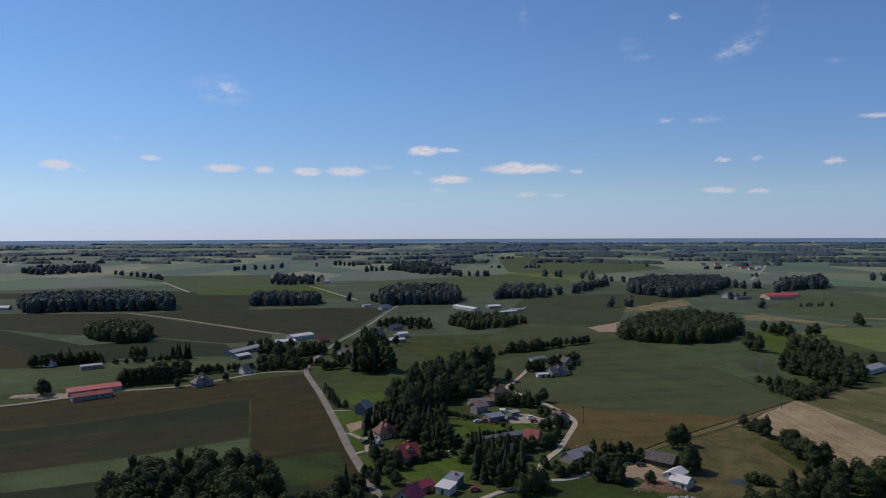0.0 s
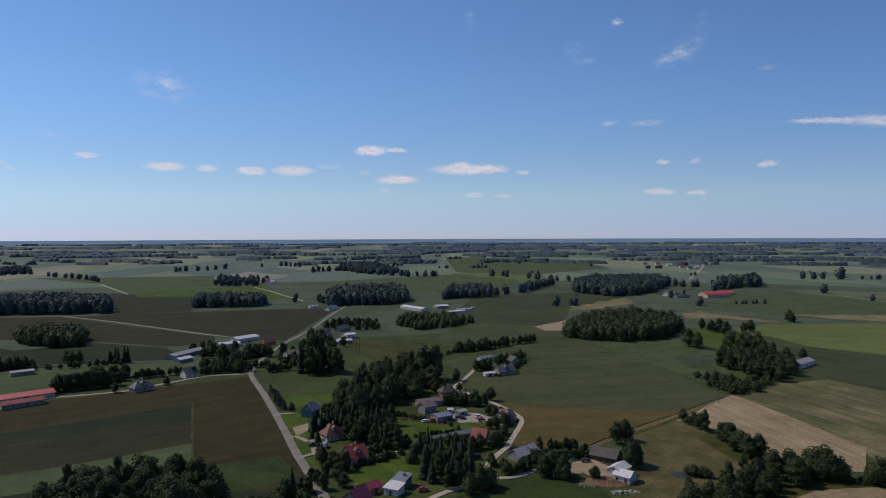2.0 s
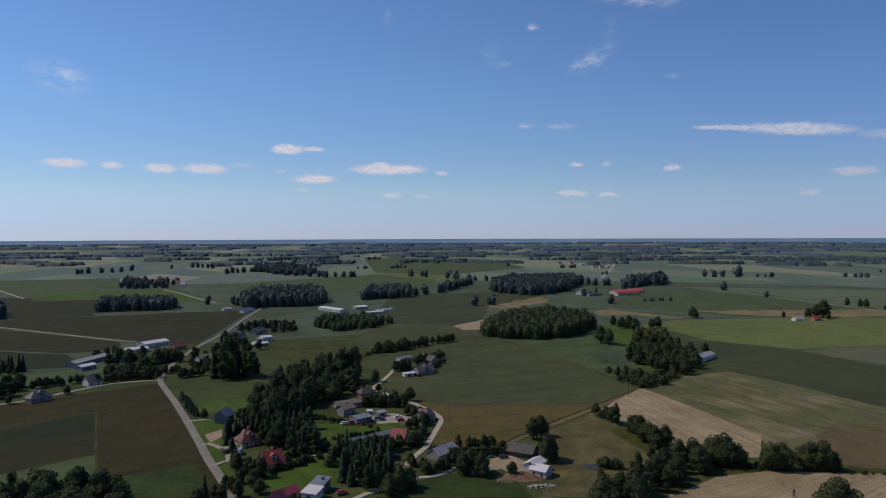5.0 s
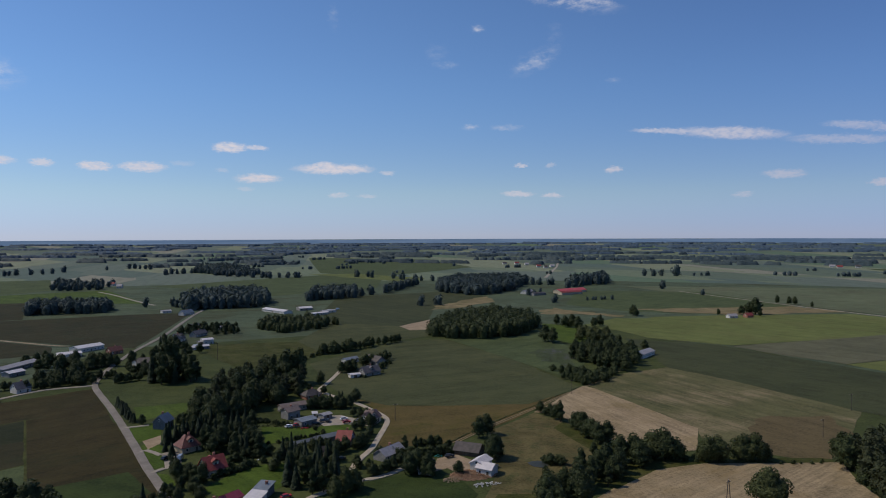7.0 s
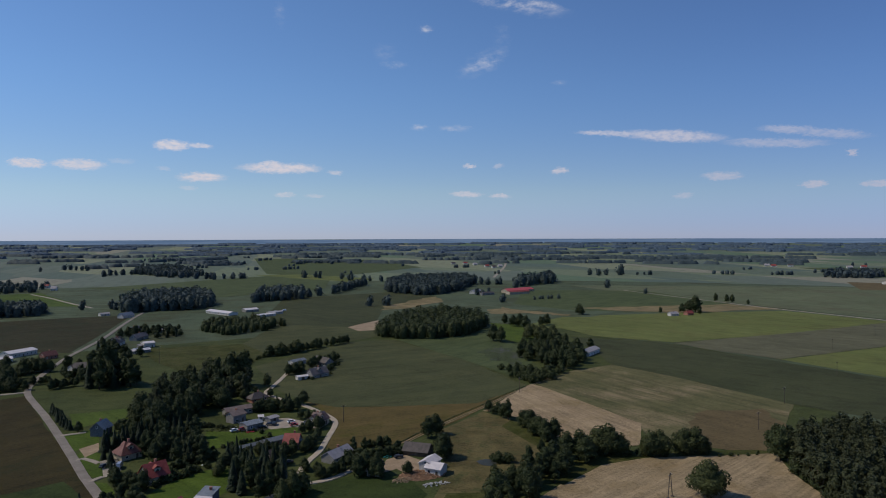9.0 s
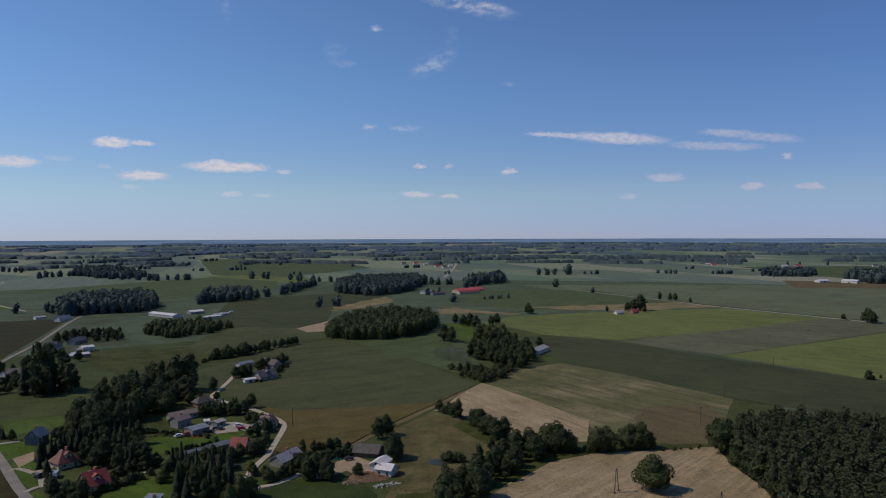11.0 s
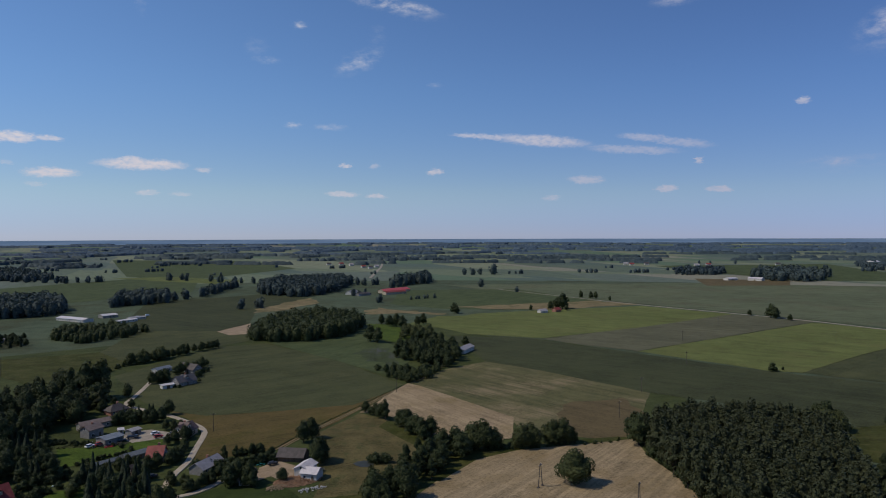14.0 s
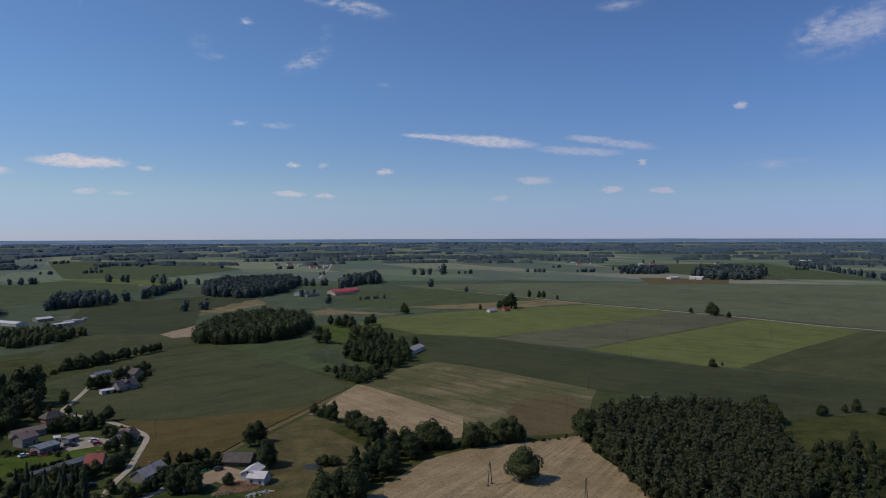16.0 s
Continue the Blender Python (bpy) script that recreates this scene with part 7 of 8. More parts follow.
wood_line([(-15, 3872), (102, 3806), (204, 3768)], 5.0, (6, 10), 230, "far belt of woodland near the skyline", wide=12, per=7, size=1.4, spread=0.46, material="horizon_hazed_leaf")
wood_line([(260, 3648), (381, 3649), (499, 3587)], 5.0, (6, 10), 231, "far belt of woodland near the skyline", wide=12, per=7, size=1.4, spread=0.46, material="horizon_hazed_leaf")
wood_line([(-303, 2646), (-215, 2644), (-167, 2650), (-86, 2667)], 5.0, (9, 13), 232, "far belt of woodland near the skyline", wide=6, per=7, size=1.4, spread=0.46, material="far_hazed_leaf")
wood_line([(542, 3507), (591, 3536), (705, 3504), (762, 3480)], 5.0, (6, 10), 233, "far belt of woodland near the skyline", wide=12, per=7, size=1.4, spread=0.46, material="horizon_hazed_leaf")
wood_line([(493, 3430), (595, 3401)], 5.0, (6, 10), 234, "far belt of woodland near the skyline", wide=12, per=7, size=1.4, spread=0.46, material="horizon_hazed_leaf")
wood_line([(1128, 2341), (1209, 2303)], 5.0, (9, 13), 235, "far belt of woodland near the skyline", wide=6, per=7, size=1.4, spread=0.46, material="far_hazed_leaf")
wood_line([(1961, 2824), (2101, 2733), (2247, 2653)], 5.0, (6, 10), 236, "far belt of woodland near the skyline", wide=12, per=7, size=1.4, spread=0.46, material="horizon_hazed_leaf")
wood_line([(-1578, 2945), (-1535, 2987), (-1490, 3002)], 5.0, (9, 13), 237, "far belt of woodland near the skyline", wide=6, per=7, size=1.4, spread=0.46, material="horizon_hazed_leaf")
wood_line([(2277, 2943), (2411, 2860), (2497, 2830)], 5.0, (6, 10), 238, "far belt of woodland near the skyline", wide=12, per=7, size=1.4, spread=0.46, material="horizon_hazed_leaf")
wood_line([(1014, 2990), (1086, 2912), (1188, 2809)], 5.0, (9, 13), 239, "far belt of woodland near the skyline", wide=6, per=7, size=1.4, spread=0.46, material="horizon_hazed_leaf")
wood_line([(1272, 3441), (1389, 3394), (1525, 3393), (1593, 3352)], 5.0, (6, 10), 240, "far belt of woodland near the skyline", wide=12, per=7, size=1.4, spread=0.46, material="horizon_hazed_leaf")
wood_line([(-720, 4366), (-608, 4324), (-440, 4313), (-390, 4283)], 5.0, (6, 10), 241, "far belt of woodland near the skyline", wide=12, per=7, size=1.4, spread=0.46, material="horizon_hazed_leaf")
wood_line([(1945, 2104), (2004, 2016), (2095, 1935), (2159, 1853)], 5.0, (9, 13), 242, "far belt of woodland near the skyline", wide=6, per=7, size=1.4, spread=0.46, material="far_hazed_leaf")
wood_line([(1464, 2321), (1552, 2235), (1623, 2198)], 5.0, (9, 13), 243, "far belt of woodland near the skyline", wide=6, per=7, size=1.4, spread=0.46, material="far_hazed_leaf")
wood_line([(3663, 1685), (3689, 1571), (3754, 1446)], 5.0, (6, 10), 244, "far belt of woodland near the skyline", wide=12, per=7, size=1.4, spread=0.46, material="horizon_hazed_leaf")
wood_line([(1758, 1951), (1849, 1896)], 5.0, (9, 13), 245, "far belt of woodland near the skyline", wide=6, per=7, size=1.4, spread=0.46, material="far_hazed_leaf")
wood_line([(1140, 2751), (1205, 2741)], 5.0, (9, 13), 246, "far belt of woodland near the skyline", wide=6, per=7, size=1.4, spread=0.46, material="far_hazed_leaf")
wood_line([(1773, 2507), (1824, 2516)], 5.0, (9, 13), 247, "far belt of woodland near the skyline", wide=6, per=7, size=1.4, spread=0.46, material="far_hazed_leaf")
wood_line([(1186, 2067), (1266, 1997), (1348, 1964), (1399, 1961)], 5.0, (9, 13), 248, "far belt of woodland near the skyline", wide=6, per=7, size=1.4, spread=0.46, material="far_hazed_leaf")
wood_line([(-2191, 3574), (-2147, 3600), (-2121, 3651), (-2003, 3664)], 5.0, (6, 10), 249, "far belt of woodland near the skyline", wide=12, per=7, size=1.4, spread=0.46, material="horizon_hazed_leaf")
wood_line([(-593, 3643), (-477, 3631), (-396, 3607)], 5.0, (6, 10), 250, "far belt of woodland near the skyline", wide=12, per=7, size=1.4, spread=0.46, material="horizon_hazed_leaf")
wood_line([(-1811, 3533), (-1695, 3560), (-1539, 3588), (-1427, 3632)], 5.0, (6, 10), 251, "far belt of woodland near the skyline", wide=12, per=7, size=1.4, spread=0.46, material="horizon_hazed_leaf")
wood_line([(-116, 2776), (-37, 2780), (17, 2774)], 5.0, (9, 13), 252, "far belt of woodland near the skyline", wide=6, per=7, size=1.4, spread=0.46, material="far_hazed_leaf")
wood_line([(565, 3012), (624, 2974), (650, 2928), (725, 2889)], 5.0, (9, 13), 253, "far belt of woodland near the skyline", wide=6, per=7, size=1.4, spread=0.46, material="far_hazed_leaf")
wood_line([(3042, 1536), (3067, 1499), (3127, 1433)], 5.0, (6, 10), 254, "far belt of woodland near the skyline", wide=12, per=7, size=1.4, spread=0.46, material="horizon_hazed_leaf")
wood_line([(1878, 2975), (1992, 2963)], 5.0, (6, 10), 255, "far belt of woodland near the skyline", wide=12, per=7, size=1.4, spread=0.46, material="horizon_hazed_leaf")
wood_line([(3449, 2029), (3471, 1941), (3477, 1859), (3520, 1744)], 5.0, (6, 10), 256, "far belt of woodland near the skyline", wide=12, per=7, size=1.4, spread=0.46, material="horizon_hazed_leaf")
wood_line([(392, 2863), (442, 2825), (549, 2774), (572, 2722)], 5.0, (9, 13), 257, "far belt of woodland near the skyline", wide=6, per=7, size=1.4, spread=0.46, material="far_hazed_leaf")
wood_line([(1123, 3292), (1174, 3307)], 5.0, (6, 10), 258, "far belt of woodland near the skyline", wide=12, per=7, size=1.4, spread=0.46, material="horizon_hazed_leaf")
wood_line([(-1607, 2461), (-1526, 2480), (-1465, 2499)], 5.0, (9, 13), 259, "far belt of woodland near the skyline", wide=6, per=7, size=1.4, spread=0.46, material="far_hazed_leaf")
wood_line([(2804, 2433), (2860, 2423), (2906, 2396)], 5.0, (6, 10), 260, "far belt of woodland near the skyline", wide=12, per=7, size=1.4, spread=0.46, material="horizon_hazed_leaf")
wood_line([(3042, 1570), (3094, 1530), (3140, 1497), (3174, 1451)], 5.0, (6, 10), 261, "far belt of woodland near the skyline", wide=12, per=7, size=1.4, spread=0.46, material="horizon_hazed_leaf")
wood_line([(-611, 2769), (-475, 2754), (-370, 2754)], 5.0, (9, 13), 262, "far belt of woodland near the skyline", wide=6, per=7, size=1.4, spread=0.46, material="far_hazed_leaf")
wood_line([(-1549, 2861), (-1479, 2890), (-1358, 2941)], 5.0, (9, 13), 263, "far belt of woodland near the skyline", wide=6, per=7, size=1.4, spread=0.46, material="far_hazed_leaf")
wood_line([(309, 2907), (384, 2861), (460, 2866), (548, 2870)], 5.0, (9, 13), 264, "far belt of woodland near the skyline", wide=6, per=7, size=1.4, spread=0.46, material="far_hazed_leaf")
wood_line([(667, 3962), (740, 3980), (849, 3914), (923, 3886)], 5.0, (6, 10), 265, "far belt of woodland near the skyline", wide=12, per=7, size=1.4, spread=0.46, material="horizon_hazed_leaf")
wood_line([(2913, 1914), (2915, 1867)], 5.0, (6, 10), 266, "far belt of woodland near the skyline", wide=12, per=7, size=1.4, spread=0.46, material="horizon_hazed_leaf")
wood_line([(951, 2193), (974, 2156), (1029, 2103), (1067, 2104)], 5.0, (9, 13), 267, "far belt of woodland near the skyline", wide=6, per=7, size=1.4, spread=0.46, material="far_hazed_leaf")
wood_line([(-9, 2689), (51, 2692)], 5.0, (9, 13), 268, "far belt of woodland near the skyline", wide=6, per=7, size=1.4, spread=0.46, material="far_hazed_leaf")
wood_line([(1825, 1741), (1860, 1709)], 5.0, (9, 13), 269, "far belt of woodland near the skyline", wide=6, per=7, size=1.4, spread=0.46, material="far_hazed_leaf")
wood_line([(780, 3932), (924, 3915), (1096, 3875)], 5.0, (6, 10), 270, "far belt of woodland near the skyline", wide=12, per=7, size=1.4, spread=0.46, material="horizon_hazed_leaf")
wood_line([(1744, 3443), (1832, 3420)], 5.0, (6, 10), 271, "far belt of woodland near the skyline", wide=12, per=7, size=1.4, spread=0.46, material="horizon_hazed_leaf")
wood_line([(2294, 2651), (2370, 2645), (2462, 2534), (2542, 2392)], 5.0, (6, 10), 272, "far belt of woodland near the skyline", wide=12, per=7, size=1.4, spread=0.46, material="horizon_hazed_leaf")
wood_line([(-714, 3880), (-584, 3893)], 5.0, (6, 10), 273, "far belt of woodland near the skyline", wide=12, per=7, size=1.4, spread=0.46, material="horizon_hazed_leaf")
wood_line([(1417, 3846), (1513, 3772)], 5.0, (6, 10), 274, "far belt of woodland near the skyline", wide=12, per=7, size=1.4, spread=0.46, material="horizon_hazed_leaf")
wood_line([(2921, 1142), (2928, 1110), (2968, 1092)], 5.0, (9, 13), 275, "far belt of woodland near the skyline", wide=6, per=7, size=1.4, spread=0.46, material="far_hazed_leaf")
wood_line([(2387, 1186), (2440, 1147)], 5.0, (9, 13), 276, "far belt of woodland near the skyline", wide=6, per=7, size=1.4, spread=0.46, material="far_hazed_leaf")
wood_line([(-1214, 3928), (-1117, 3936)], 5.0, (6, 10), 277, "far belt of woodland near the skyline", wide=12, per=7, size=1.4, spread=0.46, material="horizon_hazed_leaf")
wood_line([(885, 2731), (920, 2702), (1010, 2697)], 5.0, (9, 13), 278, "far belt of woodland near the skyline", wide=6, per=7, size=1.4, spread=0.46, material="far_hazed_leaf")
wood_line([(687, 3911), (773, 3924), (872, 3858), (924, 3875)], 5.0, (6, 10), 279, "far belt of woodland near the skyline", wide=12, per=7, size=1.4, spread=0.46, material="horizon_hazed_leaf")
wood_line([(1445, 3117), (1570, 3066), (1628, 3052)], 5.0, (6, 10), 280, "far belt of woodland near the skyline", wide=12, per=7, size=1.4, spread=0.46, material="horizon_hazed_leaf")
wood_line([(788, 3671), (884, 3595)], 5.0, (6, 10), 281, "far belt of woodland near the skyline", wide=12, per=7, size=1.4, spread=0.46, material="horizon_hazed_leaf")
wood_line([(-999, 3043), (-883, 3054), (-732, 3037), (-683, 3053)], 5.0, (9, 13), 282, "far belt of woodland near the skyline", wide=6, per=7, size=1.4, spread=0.46, material="horizon_hazed_leaf")
wood_line([(-187, 3409), (-137, 3391), (-74, 3390)], 5.0, (6, 10), 283, "far belt of woodland near the skyline", wide=12, per=7, size=1.4, spread=0.46, material="horizon_hazed_leaf")
wood_line([(2740, 2955), (2869, 2870), (2874, 2805)], 5.0, (6, 10), 284, "far belt of woodland near the skyline", wide=12, per=7, size=1.4, spread=0.46, material="horizon_hazed_leaf")
wood_line([(-63, 2505), (12, 2519), (123, 2524)], 5.0, (9, 13), 285, "far belt of woodland near the skyline", wide=6, per=7, size=1.4, spread=0.46, material="far_hazed_leaf")
wood_line([(329, 2803), (395, 2757)], 5.0, (9, 13), 286, "far belt of woodland near the skyline", wide=6, per=7, size=1.4, spread=0.46, material="far_hazed_leaf")
wood_line([(571, 3399), (635, 3412)], 5.0, (6, 10), 287, "far belt of woodland near the skyline", wide=12, per=7, size=1.4, spread=0.46, material="horizon_hazed_leaf")
wood_line([(136, 4254), (261, 4243)], 5.0, (6, 10), 288, "far belt of woodland near the skyline", wide=12, per=7, size=1.4, spread=0.46, material="horizon_hazed_leaf")
wood_line([(1090, 2589), (1170, 2546), (1244, 2510)], 5.0, (9, 13), 289, "far belt of woodland near the skyline", wide=6, per=7, size=1.4, spread=0.46, material="far_hazed_leaf")
wood_line([(3090, 2588), (3199, 2508), (3278, 2441), (3324, 2413)], 5.0, (6, 10), 290, "far belt of woodland near the skyline", wide=12, per=7, size=1.4, spread=0.46, material="horizon_hazed_leaf")
wood_line([(1823, 2586), (1867, 2498), (1948, 2385), (2029, 2297)], 5.0, (6, 10), 291, "far belt of woodland near the skyline", wide=6, per=7, size=1.4, spread=0.46, material="horizon_hazed_leaf")
wood_line([(-545, 3667), (-501, 3639), (-441, 3651), (-396, 3621)], 5.0, (6, 10), 292, "far belt of woodland near the skyline", wide=12, per=7, size=1.4, spread=0.46, material="horizon_hazed_leaf")
wood_line([(1137, 2475), (1190, 2413), (1208, 2371), (1274, 2377)], 5.0, (9, 13), 293, "far belt of woodland near the skyline", wide=6, per=7, size=1.4, spread=0.46, material="far_hazed_leaf")
wood_line([(558, 2312), (639, 2282), (726, 2264)], 5.0, (9, 13), 294, "far belt of woodland near the skyline", wide=6, per=7, size=1.4, spread=0.46, material="far_hazed_leaf")
wood_line([(-96, 4074), (-8, 4019)], 5.0, (6, 10), 295, "far belt of woodland near the skyline", wide=12, per=7, size=1.4, spread=0.46, material="horizon_hazed_leaf")
wood_line([(492, 2320), (557, 2317), (634, 2261), (734, 2213)], 5.0, (9, 13), 296, "far belt of woodland near the skyline", wide=6, per=7, size=1.4, spread=0.46, material="far_hazed_leaf")
wood_line([(958, 2487), (1027, 2399), (1085, 2392), (1126, 2338)], 5.0, (9, 13), 297, "far belt of woodland near the skyline", wide=6, per=7, size=1.4, spread=0.46, material="far_hazed_leaf")
wood_line([(-609, 2693), (-525, 2657)], 5.0, (9, 13), 298, "far belt of woodland near the skyline", wide=6, per=7, size=1.4, spread=0.46, material="far_hazed_leaf")
wood_line([(671, 3032), (791, 2979), (906, 2963), (984, 2944)], 5.0, (6, 10), 299, "far belt of woodland near the skyline", wide=6, per=7, size=1.4, spread=0.46, material="horizon_hazed_leaf")
wood_line([(-1035, 3698), (-871, 3729), (-773, 3771), (-684, 3770)], 5.0, (6, 10), 300, "far belt of woodland near the skyline", wide=12, per=7, size=1.4, spread=0.46, material="horizon_hazed_leaf")
wood_line([(-428, 4083), (-368, 4051), (-283, 4083), (-110, 4099)], 5.0, (6, 10), 301, "far belt of woodland near the skyline", wide=12, per=7, size=1.4, spread=0.46, material="horizon_hazed_leaf")
wood_line([(2913, 2349), (2957, 2261), (2984, 2215)], 5.0, (6, 10), 302, "far belt of woodland near the skyline", wide=12, per=7, size=1.4, spread=0.46, material="horizon_hazed_leaf")
wood_line([(3659, 2044), (3727, 2009), (3749, 1951), (3755, 1893)], 5.0, (6, 10), 303, "far belt of woodland near the skyline", wide=12, per=7, size=1.4, spread=0.46, material="horizon_hazed_leaf")
wood_line([(2366, 1408), (2439, 1328), (2471, 1259), (2548, 1189)], 5.0, (9, 13), 304, "far belt of woodland near the skyline", wide=6, per=7, size=1.4, spread=0.46, material="far_hazed_leaf")
wood_line([(-1526, 3539), (-1421, 3541)], 5.0, (6, 10), 305, "far belt of woodland near the skyline", wide=12, per=7, size=1.4, spread=0.46, material="horizon_hazed_leaf")
wood_line([(-872, 2421), (-815, 2446), (-732, 2454)], 5.0, (9, 13), 306, "far belt of woodland near the skyline", wide=6, per=7, size=1.4, spread=0.46, material="far_hazed_leaf")
wood_line([(-14, 2356), (22, 2338), (115, 2343), (155, 2341)], 5.0, (9, 13), 307, "far belt of woodland near the skyline", wide=6, per=7, size=1.4, spread=0.46, material="far_hazed_leaf")
wood_line([(3169, 2246), (3243, 2184), (3291, 2089)], 5.0, (6, 10), 308, "far belt of woodland near the skyline", wide=12, per=7, size=1.4, spread=0.46, material="horizon_hazed_leaf")
wood_line([(392, 3642), (571, 3658), (678, 3666)], 5.0, (6, 10), 309, "far belt of woodland near the skyline", wide=12, per=7, size=1.4, spread=0.46, material="horizon_hazed_leaf")
wood_line([(-916, 2824), (-861, 2856)], 5.0, (9, 13), 310, "far belt of woodland near the skyline", wide=6, per=7, size=1.4, spread=0.46, material="far_hazed_leaf")
wood_line([(1946, 3424), (2104, 3344), (2219, 3306)], 5.0, (6, 10), 311, "far belt of woodland near the skyline", wide=12, per=7, size=1.4, spread=0.46, material="horizon_hazed_leaf")
wood_line([(-1848, 2634), (-1765, 2681), (-1665, 2666)], 5.0, (9, 13), 312, "far belt of woodland near the skyline", wide=6, per=7, size=1.4, spread=0.46, material="far_hazed_leaf")
wood_line([(-600, 2656), (-492, 2633)], 5.0, (9, 13), 313, "far belt of woodland near the skyline", wide=6, per=7, size=1.4, spread=0.46, material="far_hazed_leaf")
wood_line([(1411, 1897), (1493, 1816), (1569, 1790), (1607, 1736)], 5.0, (9, 13), 314, "far belt of woodland near the skyline", wide=6, per=7, size=1.4, spread=0.46, material="far_hazed_leaf")
wood_line([(2256, 1192), (2304, 1134), (2351, 1126), (2416, 1066)], 5.0, (9, 13), 315, "far belt of woodland near the skyline", wide=6, per=7, size=1.4, spread=0.46, material="far_hazed_leaf")
wood_line([(3300, 1498), (3395, 1406)], 5.0, (6, 10), 316, "far belt of woodland near the skyline", wide=12, per=7, size=1.4, spread=0.46, material="horizon_hazed_leaf")
wood_line([(-259, 2355), (-211, 2357), (-157, 2356)], 5.0, (9, 13), 317, "far belt of woodland near the skyline", wide=6, per=7, size=1.4, spread=0.46, material="far_hazed_leaf")
wood_line([(-8, 3438), (88, 3433)], 5.0, (9, 13), 318, "far belt of woodland near the skyline", wide=6, per=7, size=1.4, spread=0.46, material="far_hazed_leaf")
wood_line([(115, 3824), (171, 3848)], 5.0, (6, 10), 319, "far belt of woodland near the skyline", wide=12, per=7, size=1.4, spread=0.46, material="horizon_hazed_leaf")
wood_line([(2200, 917), (2229, 913)], 7.0, (8, 15), 400, "small far clump of trees among fields", wide=5, per=10, size=1.2, spread=0.42)
wood_line([(2854, 1269), (2875, 1253)], 7.0, (8, 15), 401, "small far clump of trees among fields", wide=5, per=10, size=1.2, spread=0.42)
wood_line([(326, 2328), (354, 2331)], 7.0, (8, 15), 402, "small far clump of trees among fields", wide=5, per=10, size=1.2, spread=0.42)
wood_line([(1035, 1407), (1081, 1398)], 7.0, (8, 15), 403, "small far clump of trees among fields", wide=5, per=10, size=1.2, spread=0.42)
wood_line([(-1309, 2396), (-1263, 2369)], 7.0, (8, 15), 404, "small far clump of trees among fields", wide=5, per=10, size=1.2, spread=0.42)
wood_line([(725, 1599), (742, 1589)], 7.0, (8, 15), 405, "small far clump of trees among fields", wide=5, per=10, size=1.2, spread=0.42)
wood_line([(79, 3400), (116, 3410)], 7.0, (8, 15), 406, "small far clump of trees among fields", wide=5, per=10, size=1.2, spread=0.42)
wood_line([(-1352, 1985), (-1320, 1986)], 7.0, (8, 15), 407, "small far clump of trees among fields", wide=5, per=10, size=1.2, spread=0.42)
wood_line([(-94, 2693), (-30, 2697)], 7.0, (8, 15), 408, "small far clump of trees among fields", wide=5, per=10, size=1.2, spread=0.42)
wood_line([(1881, 966), (1912, 944)], 7.0, (8, 15), 409, "small far clump of trees among fields", wide=5, per=10, size=1.2, spread=0.42)
wood_line([(372, 1769), (398, 1765)], 7.0, (8, 15), 410, "small far clump of trees among fields", wide=5, per=10, size=1.2, spread=0.42)
wood_line([(1504, 1303), (1560, 1290)], 7.0, (8, 15), 411, "small far clump of trees among fields", wide=5, per=10, size=1.2, spread=0.42)
wood_line([(247, 2020), (296, 2045)], 7.0, (8, 15), 412, "small far clump of trees among fields", wide=5, per=10, size=1.2, spread=0.42)
wood_line([(88, 2393), (160, 2403)], 7.0, (8, 15), 413, "small far clump of trees among fields", wide=5, per=10, size=1.2, spread=0.42)
wood_line([(340, 2406), (385, 2426)], 7.0, (8, 15), 414, "small far clump of trees among fields", wide=5, per=10, size=1.2, spread=0.42)
wood_line([(232, 2642), (281, 2676)], 7.0, (8, 15), 415, "small far clump of trees among fields", wide=5, per=10, size=1.2, spread=0.42)
wood_line([(-999, 1881), (-975, 1889)], 7.0, (8, 15), 416, "small far clump of trees among fields", wide=5, per=10, size=1.2, spread=0.42)
wood_line([(1531, 2303), (1563, 2308)], 7.0, (8, 15), 417, "small far clump of trees among fields", wide=5, per=10, size=1.2, spread=0.42)
wood_line([(402, 2363), (457, 2378)], 7.0, (8, 15), 418, "small far clump of trees among fields", wide=5, per=10, size=1.2, spread=0.42)
wood_line([(1235, 1366), (1265, 1320)], 7.0, (8, 15), 419, "small far clump of trees among fields", wide=5, per=10, size=1.2, spread=0.42)
wood_line([(-476, 3170), (-409, 3151)], 7.0, (8, 15), 420, "small far clump of trees among fields", wide=5, per=10, size=1.2, spread=0.42)
wood_line([(-130, 2035), (-86, 2020)], 7.0, (8, 15), 421, "small far clump of trees among fields", wide=5, per=10, size=1.2, spread=0.42)
wood_line([(-1549, 2361), (-1512, 2362)], 7.0, (8, 15), 422, "small far clump of trees among fields", wide=5, per=10, size=1.2, spread=0.42)
wood_line([(1822, 1909), (1906, 1882)], 7.0, (8, 15), 423, "small far clump of trees among fields", wide=5, per=10, size=1.2, spread=0.42)
wood_line([(624, 2087), (633, 2072)], 7.0, (8, 15), 424, "small far clump of trees among fields", wide=5, per=10, size=1.2, spread=0.42)
wood_line([(1336, 1268), (1388, 1257)], 7.0, (8, 15), 425, "small far clump of trees among fields", wide=5, per=10, size=1.2, spread=0.42)
wood_line([(286, 2230), (307, 2230)], 7.0, (8, 15), 426, "small far clump of trees among fields", wide=5, per=10, size=1.2, spread=0.42)
wood_line([(1210, 2331), (1258, 2322)], 7.0, (8, 15), 427, "small far clump of trees among fields", wide=5, per=10, size=1.2, spread=0.42)
wood_line([(481, 2871), (501, 2816)], 7.0, (8, 15), 428, "small far clump of trees among fields", wide=5, per=10, size=1.2, spread=0.42)
